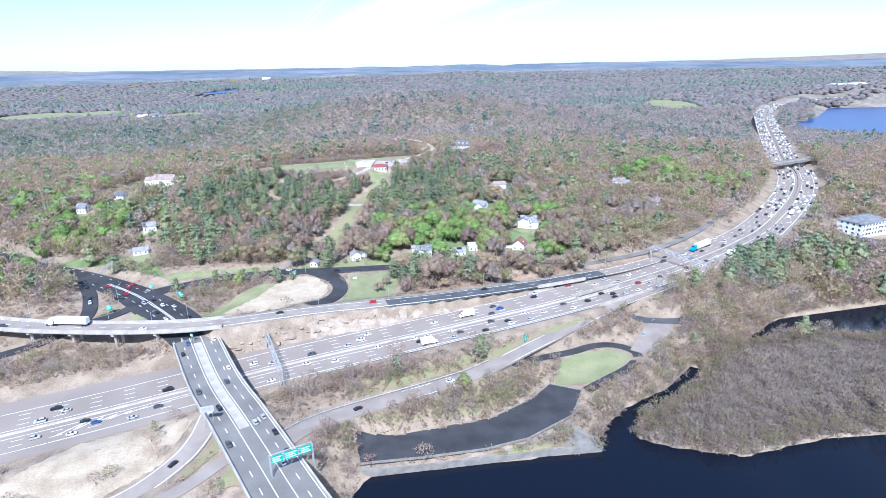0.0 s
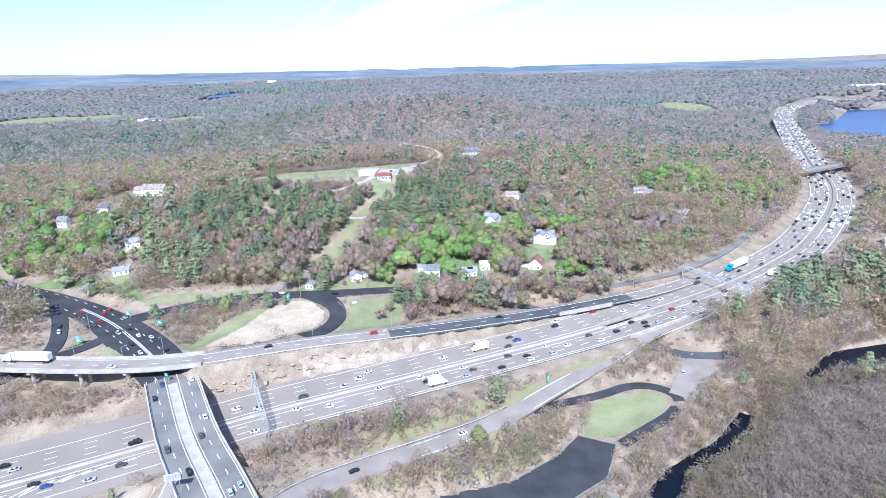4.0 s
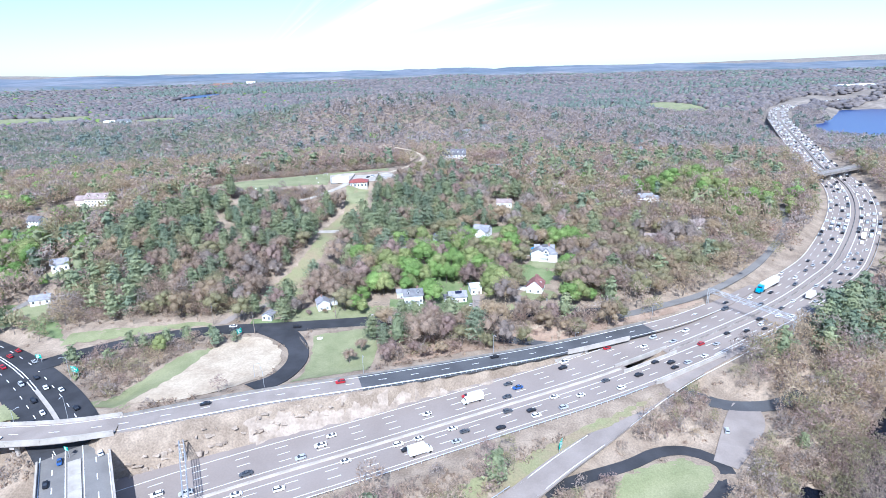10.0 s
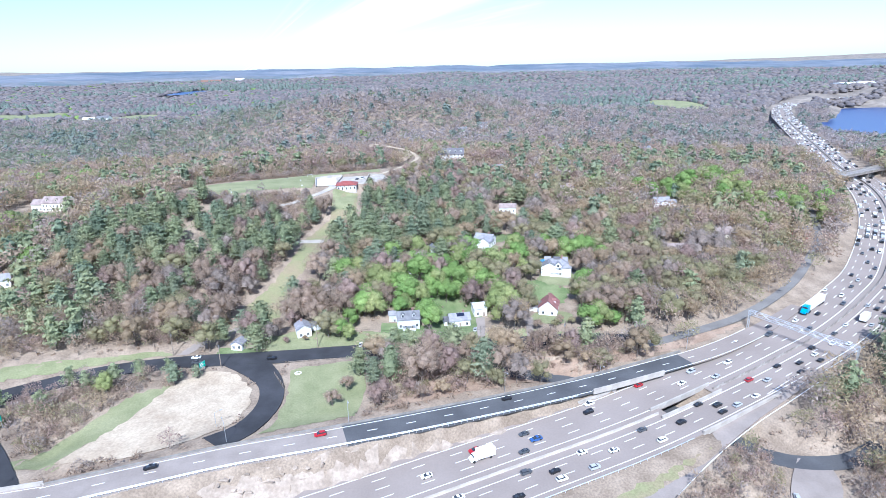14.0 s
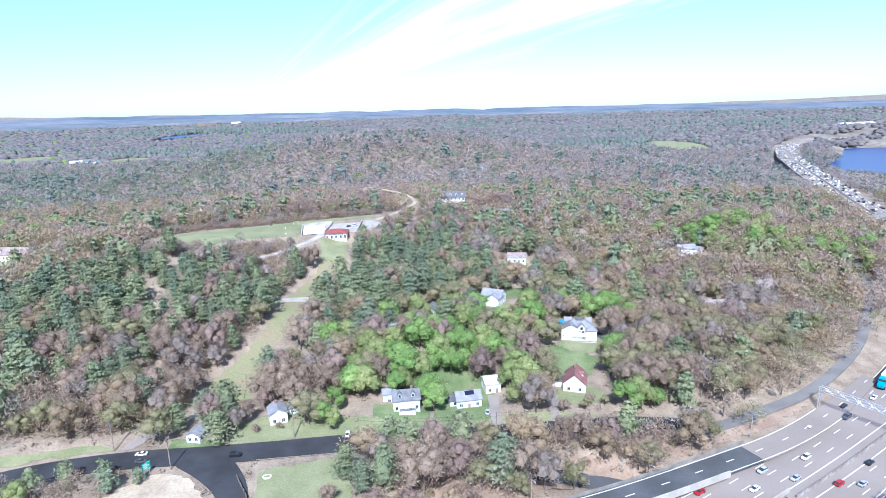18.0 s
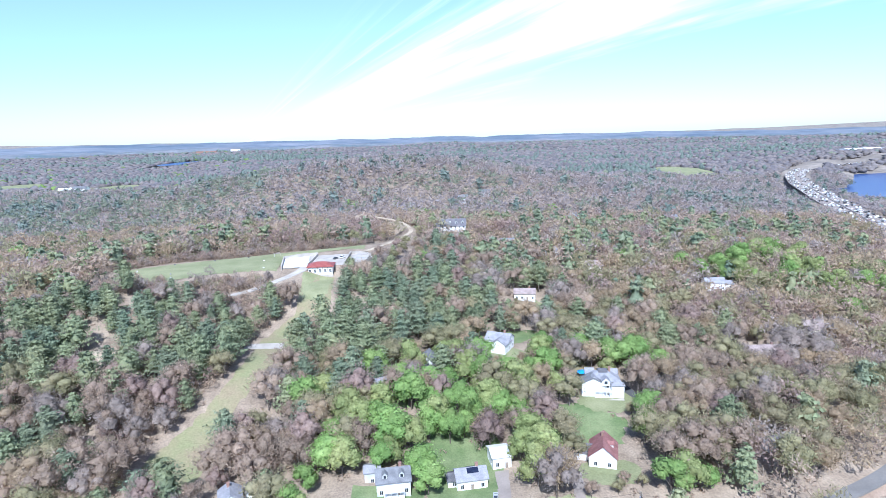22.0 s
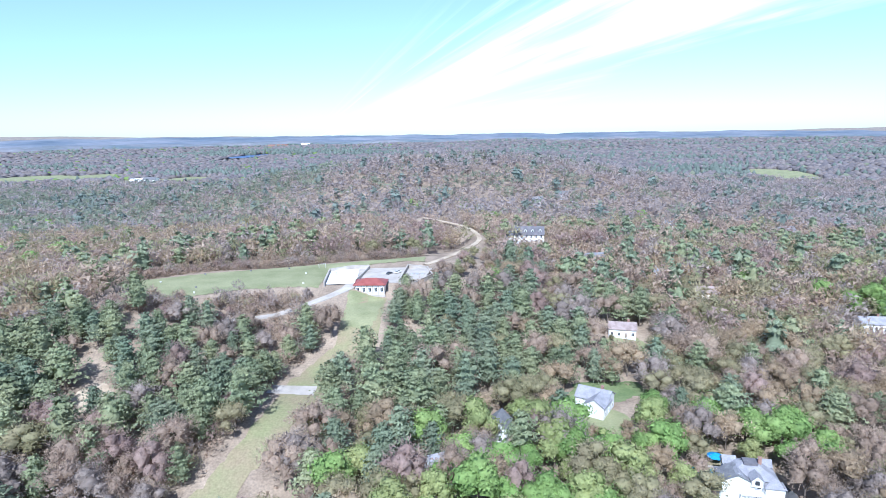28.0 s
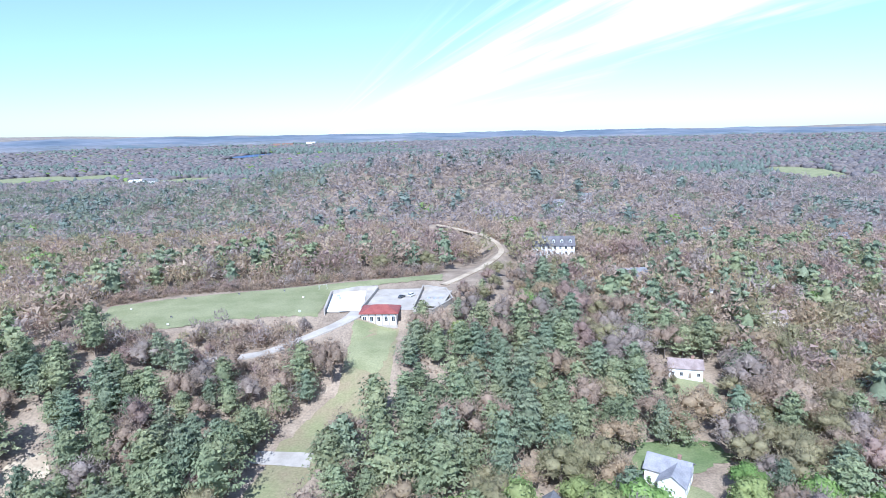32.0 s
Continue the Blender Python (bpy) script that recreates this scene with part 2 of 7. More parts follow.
M = {
    "litter": material("leaf_litter", (0.236, 0.182, 0.136), (0.362, 0.287, 0.218), 7, 0.6, 1.0, 0.15, grain=0.5),
    "canopy": material("far_woods_floor", (0.196, 0.167, 0.144), (0.310, 0.265, 0.224), 60, 9, 1.0, 0.0, grain=0.5),
    "grass": material("mown_grass", (0.213, 0.224, 0.115), (0.287, 0.287, 0.161), 9, 0.5, 1.0, 0.03),
    "lawn": material("lawn", (0.132, 0.178, 0.075), (0.213, 0.247, 0.121), 6, 0.5, 1.0, 0.03),
    "drygrass": material("dry_grass", (0.287, 0.230, 0.149), (0.253, 0.253, 0.132), 8, 0.6, 1.0, 0.05),
    "sand": material("sandy_soil", (0.368, 0.287, 0.207), (0.529, 0.437, 0.328), 9, 0.7, 1.0, 0.05),
    "rock": material("ledge_rock", (0.29, 0.23, 0.18), (0.42, 0.345, 0.28), 3.5, 0.8, 1.0, 0.25),
    "mud": material("marsh_mud", (0.11, 0.088, 0.075), (0.19, 0.155, 0.13), 5, 0.5, 1.0, 0.1),
    "redsoil": material("red_brown_bank", (0.270, 0.190, 0.138), (0.380, 0.282, 0.213), 6, 0.6, 1.0, 0.1),
    "highway": material("worn_asphalt", (0.272, 0.228, 0.202), (0.320, 0.270, 0.241), 24, 0.6, 1.0, 0.0, grain=0.1, spec=0.08),
    "road": material("grey_asphalt", (0.272, 0.231, 0.206), (0.344, 0.294, 0.263), 8, 0.5, 1.0, grain=0.12, spec=0.08),
    "fresh": material("fresh_asphalt", (0.037, 0.037, 0.041), (0.060, 0.060, 0.067), 9, 0.5, 0.85, grain=0.15),
    "midasph": material("dark_grey_asphalt", (0.081, 0.081, 0.086), (0.115, 0.115, 0.121), 9, 0.5, 0.9, grain=0.15),
    "paint": material("road_paint", (0.805, 0.805, 0.782), (0.820, 0.820, 0.801), 2, 0.3, 0.7, grain=0.1),
    "concrete": material("pale_concrete", (0.368, 0.328, 0.287), (0.483, 0.437, 0.391), 4, 0.4, 0.9, grain=0.12),
    "deckasph": material("bridge_asphalt", (0.18, 0.168, 0.16), (0.24, 0.225, 0.213), 10, 0.5, 0.95, grain=0.14, spec=0.1),
    "dimconcrete": material("stained_concrete", (0.196, 0.178, 0.161), (0.287, 0.265, 0.241), 3, 0.4, 0.95, grain=0.15),
    "bark": material("bark", (0.115, 0.092, 0.075), (0.253, 0.213, 0.184), 1.2, 0.15, 0.95, vary=0.25),
    "pine": foliage("pine_needles", (0.230, 0.268, 0.162), (0.340, 0.351, 0.205), (0.282, 0.312, 0.182), 12, 0.25),
    "pine_b": foliage("old_pine_needles", (0.196, 0.246, 0.170), (0.288, 0.312, 0.205), (0.238, 0.276, 0.182), 12, 0.25),
    "bare": foliage("budding_twigs", (0.391, 0.299, 0.233), (0.466, 0.366, 0.280), (0.432, 0.332, 0.259), 16, 0.2, thin_share=0.48),
    "bare_b": foliage("grey_twigs", (0.343, 0.287, 0.253), (0.424, 0.353, 0.312), (0.384, 0.319, 0.280), 16, 0.2, thin_share=0.48),
    "bare_c": foliage("reddish_twigs", (0.337, 0.246, 0.219), (0.410, 0.306, 0.266), (0.376, 0.279, 0.240), 16, 0.2, thin_share=0.48),
    "olive": foliage("opening_leaves", (0.317, 0.297, 0.170), (0.411, 0.361, 0.231), (0.364, 0.329, 0.197), 13, 0.2, thin_share=0.48),
    "olive_b": foliage("tan_opening_leaves", (0.406, 0.317, 0.213), (0.493, 0.387, 0.263), (0.449, 0.348, 0.238), 13, 0.2, thin_share=0.48),
    "green": foliage("spring_leaves", (0.209, 0.318, 0.103), (0.304, 0.395, 0.144), (0.253, 0.360, 0.120), 14, 0.2),
    "green_b": foliage("pale_spring_leaves", (0.278, 0.327, 0.131), (0.374, 0.391, 0.174), (0.322, 0.359, 0.152), 14, 0.2),
    # distant crowns: aerial haze is mixed into these base colours as a cooler tint
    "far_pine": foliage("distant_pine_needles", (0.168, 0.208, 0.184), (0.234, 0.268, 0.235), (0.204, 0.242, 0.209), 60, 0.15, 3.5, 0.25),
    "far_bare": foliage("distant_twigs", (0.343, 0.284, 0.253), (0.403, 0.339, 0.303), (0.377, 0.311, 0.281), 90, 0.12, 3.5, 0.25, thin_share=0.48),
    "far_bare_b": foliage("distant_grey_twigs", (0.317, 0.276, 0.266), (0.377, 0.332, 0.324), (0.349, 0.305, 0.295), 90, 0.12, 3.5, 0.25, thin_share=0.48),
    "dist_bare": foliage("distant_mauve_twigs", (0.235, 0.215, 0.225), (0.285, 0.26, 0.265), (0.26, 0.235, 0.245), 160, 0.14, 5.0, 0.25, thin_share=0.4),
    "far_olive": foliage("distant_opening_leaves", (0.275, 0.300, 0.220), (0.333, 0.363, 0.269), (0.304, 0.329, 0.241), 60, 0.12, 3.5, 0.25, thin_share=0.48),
    "reed": foliage("dead_reeds", (0.25, 0.195, 0.17), (0.34, 0.28, 0.225), (0.295, 0.235, 0.20), 14, 0.3),
    # backdrop woods: their blue is the haze of distance, put into the colour
    "ridges": material("haze_blue_ridges", (0.103, 0.138, 0.184), (0.218, 0.230, 0.265), 420, 60, 1.0, grain=0.3),
    "near_ridges": material("hazy_mixed_woods", (0.12, 0.155, 0.175), (0.215, 0.21, 0.232), 260, 40, 1.0, grain=0.45),
    "white": material("white_clapboard", (0.713, 0.713, 0.713), (0.820, 0.820, 0.820), 3, 0.3, 0.7, grain=0.05),
    "cream": material("cream_stucco", (0.713, 0.632, 0.517), (0.820, 0.754, 0.643), 3, 0.3, 0.8, grain=0.07),
    "greywall": material("grey_clapboard", (0.483, 0.494, 0.517), (0.621, 0.632, 0.655), 3, 0.3, 0.8, grain=0.07),
    "bluewall": material("slate_blue_siding", (0.069, 0.103, 0.218), (0.115, 0.161, 0.299), 3, 0.3, 0.7),
    "redwall": material("barn_red_siding", (0.322, 0.115, 0.115), (0.437, 0.184, 0.172), 3, 0.3, 0.8),
    "shingle": material("grey_shingle", (0.149, 0.149, 0.161), (0.230, 0.230, 0.241), 2.5, 0.3, 0.9, vary=0.15),
    "paleroof": material("pale_grey_shingle", (0.241, 0.236, 0.259), (0.333, 0.328, 0.351), 2.5, 0.3, 0.9),
    "darkroof": material("dark_shingle", (0.103, 0.103, 0.115), (0.184, 0.172, 0.184), 2.5, 0.3, 0.9),
    "redroof": material("red_metal_roof", (0.247, 0.069, 0.060), (0.328, 0.106, 0.092), 2.5, 0.3, 0.5),
    "brownroof": material("red_brown_shingle", (0.218, 0.098, 0.092), (0.299, 0.149, 0.138), 2.5, 0.3, 0.9),
    "dullroof": material("faded_brown_shingle", (0.253, 0.196, 0.184), (0.368, 0.299, 0.282), 2.5, 0.3, 0.9),
    "brick": material("brick", (0.253, 0.149, 0.121), (0.345, 0.218, 0.172), 2.5, 0.3, 0.9),
    "glass": material("window_glass", (0.034, 0.040, 0.052), (0.057, 0.063, 0.075), 1, 0.3, 0.08, spec=0.6, grain=0.05),
    "solar": material("solar_cells", (0.014, 0.017, 0.040), (0.023, 0.029, 0.057), 1, 0.3, 0.15, spec=0.5),
    "tyre": material("tyre_rubber", (0.023, 0.023, 0.023), (0.034, 0.034, 0.034), 1, 0.2, 0.9),
    "steel": material("galvanised_steel", (0.483, 0.494, 0.517), (0.644, 0.655, 0.667), 1.5, 0.2, 0.5, metal=0.6),
    "rust": material("weathered_steel", (0.253, 0.218, 0.196), (0.414, 0.380, 0.345), 1.5, 0.2, 0.7, metal=0.3),
    "wood": material("weathered_wood", (0.207, 0.161, 0.127), (0.368, 0.310, 0.253), 1.0, 0.1, 0.9),
    "sign": material("green_sign_sheet", (0.000, 0.345, 0.253), (0.011, 0.437, 0.333), 1, 0.2, 0.4, grain=0.05),
    "bluesheet": material("blue_tarpaulin", (0.034, 0.253, 0.632), (0.057, 0.345, 0.747), 1, 0.2, 0.6),
    "yellow": material("yellow_paint", (0.747, 0.517, 0.057), (0.820, 0.601, 0.087), 1, 0.2, 0.6),
    "pool": material("pool_water", (0.057, 0.345, 0.483), (0.092, 0.437, 0.575), 1, 0.2, 0.1),
}


def car_paint(name, c):
    return material(name, c, tuple(min(1, v * 1.12) for v in c), 2.0, 0.4, 0.28, spec=0.5, grain=0.04)


PAINTS = [("white", car_paint("white_car_paint", (0.78, 0.78, 0.78))), ("black", car_paint("black_car_paint", (0.018, 0.018, 0.022))),
          ("silver", car_paint("silver_car_paint", (0.42, 0.43, 0.45))), ("dark grey", car_paint("dark_grey_car_paint", (0.08, 0.085, 0.095))),
          ("red", car_paint("red_car_paint", (0.38, 0.02, 0.03))), ("blue", car_paint("blue_car_paint", (0.04, 0.10, 0.28))),
          ("teal", car_paint("teal_truck_paint", (0.02, 0.30, 0.52)))]
PAINT = dict(PAINTS)


def water_material(name, deep, rough):
    m = bpy.data.materials.new(name)
    m.use_nodes = True
    n, l = m.node_tree.nodes, m.node_tree.links
    p = n["Principled BSDF"]
    p.inputs["Base Color"].default_value = (*deep, 1)
    p.inputs["Roughness"].default_value = rough
    p.inputs["IOR"].default_value = 1.33
    p.inputs["Specular IOR Level"].default_value = 0.35
    tc, wave, b = n.new("ShaderNodeTexCoord"), n.new("ShaderNodeTexNoise"), n.new("ShaderNodeBump")
    wave.inputs["Scale"].default_value, wave.inputs["Detail"].default_value = 0.8, 4.0
    b.inputs["Strength"].default_value, b.inputs["Distance"].default_value = 0.35, 0.08
    l.new(tc.outputs["Object"], wave.inputs["Vector"])
    l.new(wave.outputs["Fac"], b.inputs["Height"])
    l.new(b.outputs["Normal"], p.inputs["Normal"])
    return m


M["river"] = water_material("dark_river_water", (0.006, 0.009, 0.018), 0.08)
# the lake's base colour carries the blue that the high sky would reflect in it
M["lake"] = water_material("sky_blue_lake_water", (0.012, 0.05, 0.19), 0.3)

# ---- mesh tools ----
def mesh_np(name, v, f, mats, idx=None, smooth=False):
    """A mesh from arrays: corners (n, 3), triangles or quads (m, 3 or 4), and the material number of each face."""
    me = bpy.data.meshes.new(name)
    v, f = np.asarray(v, np.float32), np.asarray(f, np.int32)
    k = f.shape[1]
    me.vertices.add(len(v))
    me.vertices.foreach_set("co", v.ravel())
    me.loops.add(len(f) * k)
    me.loops.foreach_set("vertex_index", f.ravel())
    me.polygons.add(len(f))
    me.polygons.foreach_set("loop_start", np.arange(0, len(f) * k, k, dtype=np.int32))
    me.polygons.foreach_set("loop_total", np.full(len(f), k, np.int32))
    for m in mats:
        me.materials.append(m)
    if idx is not None:
        me.polygons.foreach_set("material_index", np.asarray(idx, np.int32))
    me.polygons.foreach_set("use_smooth", np.broadcast_to(smooth, len(f)).astype(bool))
    me.update(calc_edges=True)
    me.validate()
    return me


def part(name, bm, mat, parent=None, label=""):
    """Links a bmesh as one mesh object under a thing or under a part."""
    me = bpy.data.meshes.new(name)
    bm.to_mesh(me)
    bm.free()
    me.materials.append(mat)
    ob = new(name, me)
    if parent is not None:
        ob.parent = parent
    if label:
        tagged(ob, label)
    return ob


def again(ob, parent, m):
    """The same mesh once more, as another part."""
    o = new(ob.name.split(".")[0], ob.data)
    o.parent, o.matrix_basis = parent, m
    return o


def box(bm, x0, x1, y0, y1, z0, z1, m=None):
    vs = [bm.verts.new((x, y, z)) for z in (z0, z1) for y in (y0, y1) for x in (x0, x1)]
    for q in ((0, 2, 3, 1), (4, 5, 7, 6), (0, 1, 5, 4), (2, 6, 7, 3), (0, 4, 6, 2), (1, 3, 7, 5)):
        bm.faces.new([vs[i] for i in q])
    if m is not None:
        bmesh.ops.transform(bm, matrix=m, verts=vs)
    return vs


def boxes(*dims):
    bm = bmesh.new()
    for d in dims:
        box(bm, *d)
    return bm


def tube(bm, p, q, r0, r1=None, n=6):
    """A tapered round bar from p to q."""
    r1 = r0 if r1 is None else r1
    p, q = Vector(p), Vector(q)
    turn = (q - p).to_track_quat("Z", "Y").to_matrix()
    rings = [[bm.verts.new(c + turn @ Vector((r * math.cos(2 * math.pi * i / n), r * math.sin(2 * math.pi * i / n), 0))) for i in range(n)] for c, r in ((p, r0), (q, r1))]
    for i in range(n):
        bm.faces.new((rings[0][i], rings[0][(i + 1) % n], rings[1][(i + 1) % n], rings[1][i]))
    bm.faces.new(rings[0][::-1])
    bm.faces.new(rings[1])


def tubes(*bars, n=6):
    bm = bmesh.new()
    for b in bars:
        tube(bm, *b, n=n)
    return bm


def thing(name, x, y, z, rz=0.0, label="", category="", group="", kind=""):
    ob = new(name)
    ob.matrix_world = pose(x, y, z, 0, 0, rz)
    ob.empty_display_size = 0.1
    return tagged(ob, label, category, group, kind)


def inside(poly, x, y):
    """Which of the points lie within a polygon."""
    x, y = np.asarray(x, float), np.asarray(y, float)
    hit = np.zeros(x.shape, bool)
    for (x0, y0), (x1, y1) in zip(poly, poly[1:] + poly[:1]):
        if y0 == y1:
            continue
        hit ^= ((y0 > y) != (y1 > y)) & (x < (x1 - x0) * (y - y0) / (y1 - y0) + x0)
    return hit


def near_edge(poly, x, y):
    """How far the points lie from a polygon's outline."""
    best = np.full(np.shape(x), 1e9)
    for (x0, y0), (x1, y1) in zip(poly, poly[1:] + poly[:1]):
        dx, dy = x1 - x0, y1 - y0
        t = np.clip(((x - x0) * dx + (y - y0) * dy) / (dx * dx + dy * dy), 0, 1)
        best = np.minimum(best, np.hypot(x - x0 - t * dx, y - y0 - t * dy))
    return best


def spline(points, step=4.0):
    """Points along a smooth line through the given rows (any columns; the first two are x and y)."""
    p = np.array(points, float)
    p = np.vstack([2 * p[0] - p[1], p, 2 * p[-1] - p[-2]])
    out = []
    for i in range(1, len(p) - 2):
        n = max(2, int(np.hypot(*(p[i + 1] - p[i])[:2]) / step))
        for t in np.arange(n) / n:
            out.append(0.5 * (2 * p[i] + (p[i + 1] - p[i - 1]) * t + (2 * p[i - 1] - 5 * p[i] + 4 * p[i + 1] - p[i + 2]) * t * t + (3 * p[i] - p[i - 1] - 3 * p[i + 1] + p[i + 2]) * t ** 3))
    out.append(p[-2])
    return np.array(out)


def normals(c):
    d = np.gradient(c[:, :2], axis=0)
    d /= np.linalg.norm(d, axis=1)[:, None] + 1e-9
    return np.stack([-d[:, 1], d[:, 0]], 1)

# ---- the lie of the land ----
VALLEY = [(57, 172, -9.5), (150, 190, -10), (250, 260, -9.5), (60, 211, -8), (-150, 100, -4), (-300, 60, -5), (400, 330, -9),
          (-74, 228, -2.5), (75, 281, 2), (-250, 190, -4), (200, 375, 4), (330, 540, 6), (-120, 250, 0), (10, 250, 0)]
SLOPE = [(-52, 299, 4), (-66, 329, 6), (-44, 339, 6.5), (18, 352, 5), (60, 352, 6.5), (68, 390, 10), (38, 424, 15), (-4, 380, 14),
         (-52, 421, 21.3), (-37, 480, 33), (-124, 460, 39), (-60, 525, 38), (-110, 495, 39), (-15, 525, 38), (-85, 565, 38),
         (34, 596, 33), (-224, 507, 25), (62, 552, 26), (199, 535, 21), (157, 478, 15), (-250, 330, 6)]
KNOWN = np.array(VALLEY + SLOPE, float)


def land(x, y):
    """The height of the natural ground."""
    x, y = np.asarray(x, float), np.asarray(y, float)
    w = 1 / ((x[..., None] - KNOWN[:, 0]) ** 2 + (y[..., None] - KNOWN[:, 1]) ** 2 + 60) ** 1.5
    near = (w * KNOWN[:, 2]).sum(-1) / w.sum(-1)
    r = np.hypot(x, y - 150)
    far = 14 + 62 * (np.clip(r - 700, 0, None) / 4000) ** 1.6
    far = far + 53 * np.exp(-((x + 20) / 270) ** 2 - ((y - 930) / 185) ** 2)
    far = far - 30 * np.exp(-((x - 720) / 300) ** 2 - ((y - 1020) / 280) ** 2) - 8 * np.exp(-((x - 480) / 120) ** 2 - ((y - 780) / 200) ** 2)
    k = np.clip((r - 380) / 350, 0, 1)
    k = k * k * (3 - 2 * k)
    return near * (1 - k) + far * k


# centre lines: x, y, z, width to the north, width to the south
HIGHWAY = [(-520, 40, -5, 26, 18), (-300, 122, -4, 26, 18), (-152, 186, -3, 26, 18), (-102, 210, -3, 24, 17), (-62, 229, -2.5, 20, 14),
           (-20, 245, -1.5, 19, 14), (25, 262, -0.3, 18, 14), (66, 277, 1.5, 17, 14), (105, 296, 2.2, 17, 14), (137, 313, 3, 16, 14),
           (164, 329, 3.6, 16, 14), (199, 355, 4.2, 16, 14), (237, 389, 5, 16, 14), (305, 470, 6, 17, 15), (356, 550, 7, 17, 16),
           (398, 645, 7, 17, 16), (464, 774, 7, 17, 16), (541, 926, 7, 17, 16), (628, 1095, 7, 17, 16)]
HIGHWAY_FAR = [(628, 1095, 7, 17, 16), (736, 1260, 7, 17, 16), (897, 1411, 7, 17, 16), (1167, 1516, 7, 17, 16), (1600, 1600, 7, 17, 16)]
FLYOVER = [(-380, 320, 7, 5, 5), (-290, 285, 8.5, 5, 5), (-202, 258, 9, 5, 5), (-158, 250, 9, 5, 5), (-119, 247.5, 9, 5, 5), (-96, 251, 8.6, 5, 5)]
RAMP = [(-96, 251, 8.6, 5, 5), (-73, 259, 7.8, 5, 5), (-52, 266, 7, 5, 5), (-25, 273, 6, 5, 5), (8, 282, 5, 5, 5), (50, 294, 4.4, 4.5, 4.5), (87, 307, 4.1, 4, 4), (112, 317, 4.0, 4, 4), (137, 331, 4.0, 3.5, 3.5), (166, 351, 4.3, 2.5, 2.5)]
CROSSING = [(150, -190, -1, 9.5, 9.5), (95, -95, -1, 9.5, 9.5), (50, -17, -0.6, 9.5, 9.5), (10, 50, 0, 9.5, 9.5), (-20, 105, 2.0, 9.5, 9.5), (-42, 138, 3.4, 9.5, 9.5), (-53, 155, 4, 9.5, 9.5), (-69, 180, 4, 9.5, 9.5), (-86, 206, 4, 9.5, 9.5), (-108, 246, 4.2, 9.5, 9.5)]
CIRCLE = [(-108, 246, 4.2, 10.5, 10.5), (-133, 274, 4.8, 11, 11), (-163, 303, 5, 9, 9), (-202, 330, 5.4, 7, 7), (-262, 362, 7, 5, 5), (-330, 400, 10, 5, 5)]
LOCAL = [(-152, 300, 5, 5, 5), (-140, 309, 5.1, 5, 5), (-115, 321, 5.5, 4.5, 4.5), (-89, 325, 5.9, 4.5, 4.5), (-63, 325.5, 5.9, 4.5, 4.5), (-41, 326, 6, 4.5, 4.5), (-22, 327, 6, 4.5, 4.5), (11, 328, 5.6, 4, 4), (43, 328.5, 5.6, 4, 4), (66, 329, 5.6, 3.5, 3.5), (86, 326, 5.6, 3, 3)]
LANE_EAST = [(84, 320, 5.4, 2, 2), (108, 329, 5.6, 2, 2), (137, 342, 6, 2, 2), (171, 367, 6.5, 2, 2), (201, 397, 7.5, 2, 2), (236, 440, 9.5, 2, 2), (268, 500, 12, 2, 2), (300, 570, 13, 2, 2)]
LOOP = [(-60, 272, 6.9, 4.5, 4.5), (-53, 281, 5.3, 4, 4), (-49, 295, 4.4, 4, 4), (-51, 308, 4.8, 4.2, 4.2), (-58, 318, 5.6, 5.5, 5.5), (-66, 325, 5.9, 6, 6)]
CIRCLE_WEST = [(-195, 318, 5.2, 3.5, 3.5), (-181, 296, 4.9, 3.5, 3.5), (-171, 272, 4.4, 3.5, 3.5), (-176, 250, 3.5, 3.5, 3.5), (-200, 236, 1, 3.5, 3.5), (-240, 225, -2, 3.5, 3.5)]
CIRCLE_SOUTH = [(-150, 291, 4.95, 3.2, 3.2), (-157, 274, 4.7, 3.2, 3.2), (-172, 262, 4.2, 3.2, 3.2)]
SOUTH_RAMP = [(-52, 163, 3.6, 4, 4), (-46, 175, 1.5, 4, 4), (-38, 184, -0.4, 4, 4), (-22, 194, -1.6, 4, 4), (0, 205, -2, 4, 4), (20, 216, -2, 4, 4), (41, 233, -1.6, 4, 4), (62, 248.5, -0.7, 3.5, 3.5), (82, 263.5, 0.7, 3, 3), (100, 275.5, 1.7, 2.5, 2.5), (118, 286, 2.3, 2, 2), (140, 299, 3, 1.5, 1.5)]
WEST_RAMP = [(-80, 186, 3.6, 4, 4), (-80, 172, 2, 4, 4), (-84, 160, 0.5, 4, 4), (-96, 145, -1, 4, 4), (-125, 128, -2.5, 4, 4), (-170, 112, -4, 4, 4)]
SLIP = [(-60, 167, 3.6, 2.5, 2.5), (-69, 156, 2.5, 2.5, 2.5), (-76, 147.5, 1.6, 2.5, 2.5), (-86, 140, 0.7, 2.5, 2.5)]
PATHWAY = [(33, 223, -3.2, 2.2, 2.2), (46, 229, -4, 2.2, 2.2), (62, 234.5, -4.4, 2.2, 2.2), (73, 239.6, -4.5, 2.2, 2.2), (82, 239.8, -4.5, 2.2, 2.2), (88.5, 235.5, -4.6, 2.2, 2.2), (90.3, 229.2, -4.9, 2.2, 2.2), (84, 221.5, -5.8, 2.2, 2.2), (72, 214, -6.8, 2.2, 2.2), (62, 208, -7.8, 2.2, 2.2)]
UNDERPASS = [(24, 311, 4.2, 3.2, 3.2), (40, 308, 2.5, 3.2, 3.2), (57, 305, 0, 3.2, 3.2), (73, 298.5, -2.6, 3.6, 3.6), (86, 286.5, -3.7, 4.5, 4.5), (96, 272, -3.6, 3.6, 3.6), (106, 262, -3.35, 3.2, 3.2), (122, 260, -3.2, 3, 3), (138, 266, -3.2, 3, 3)]
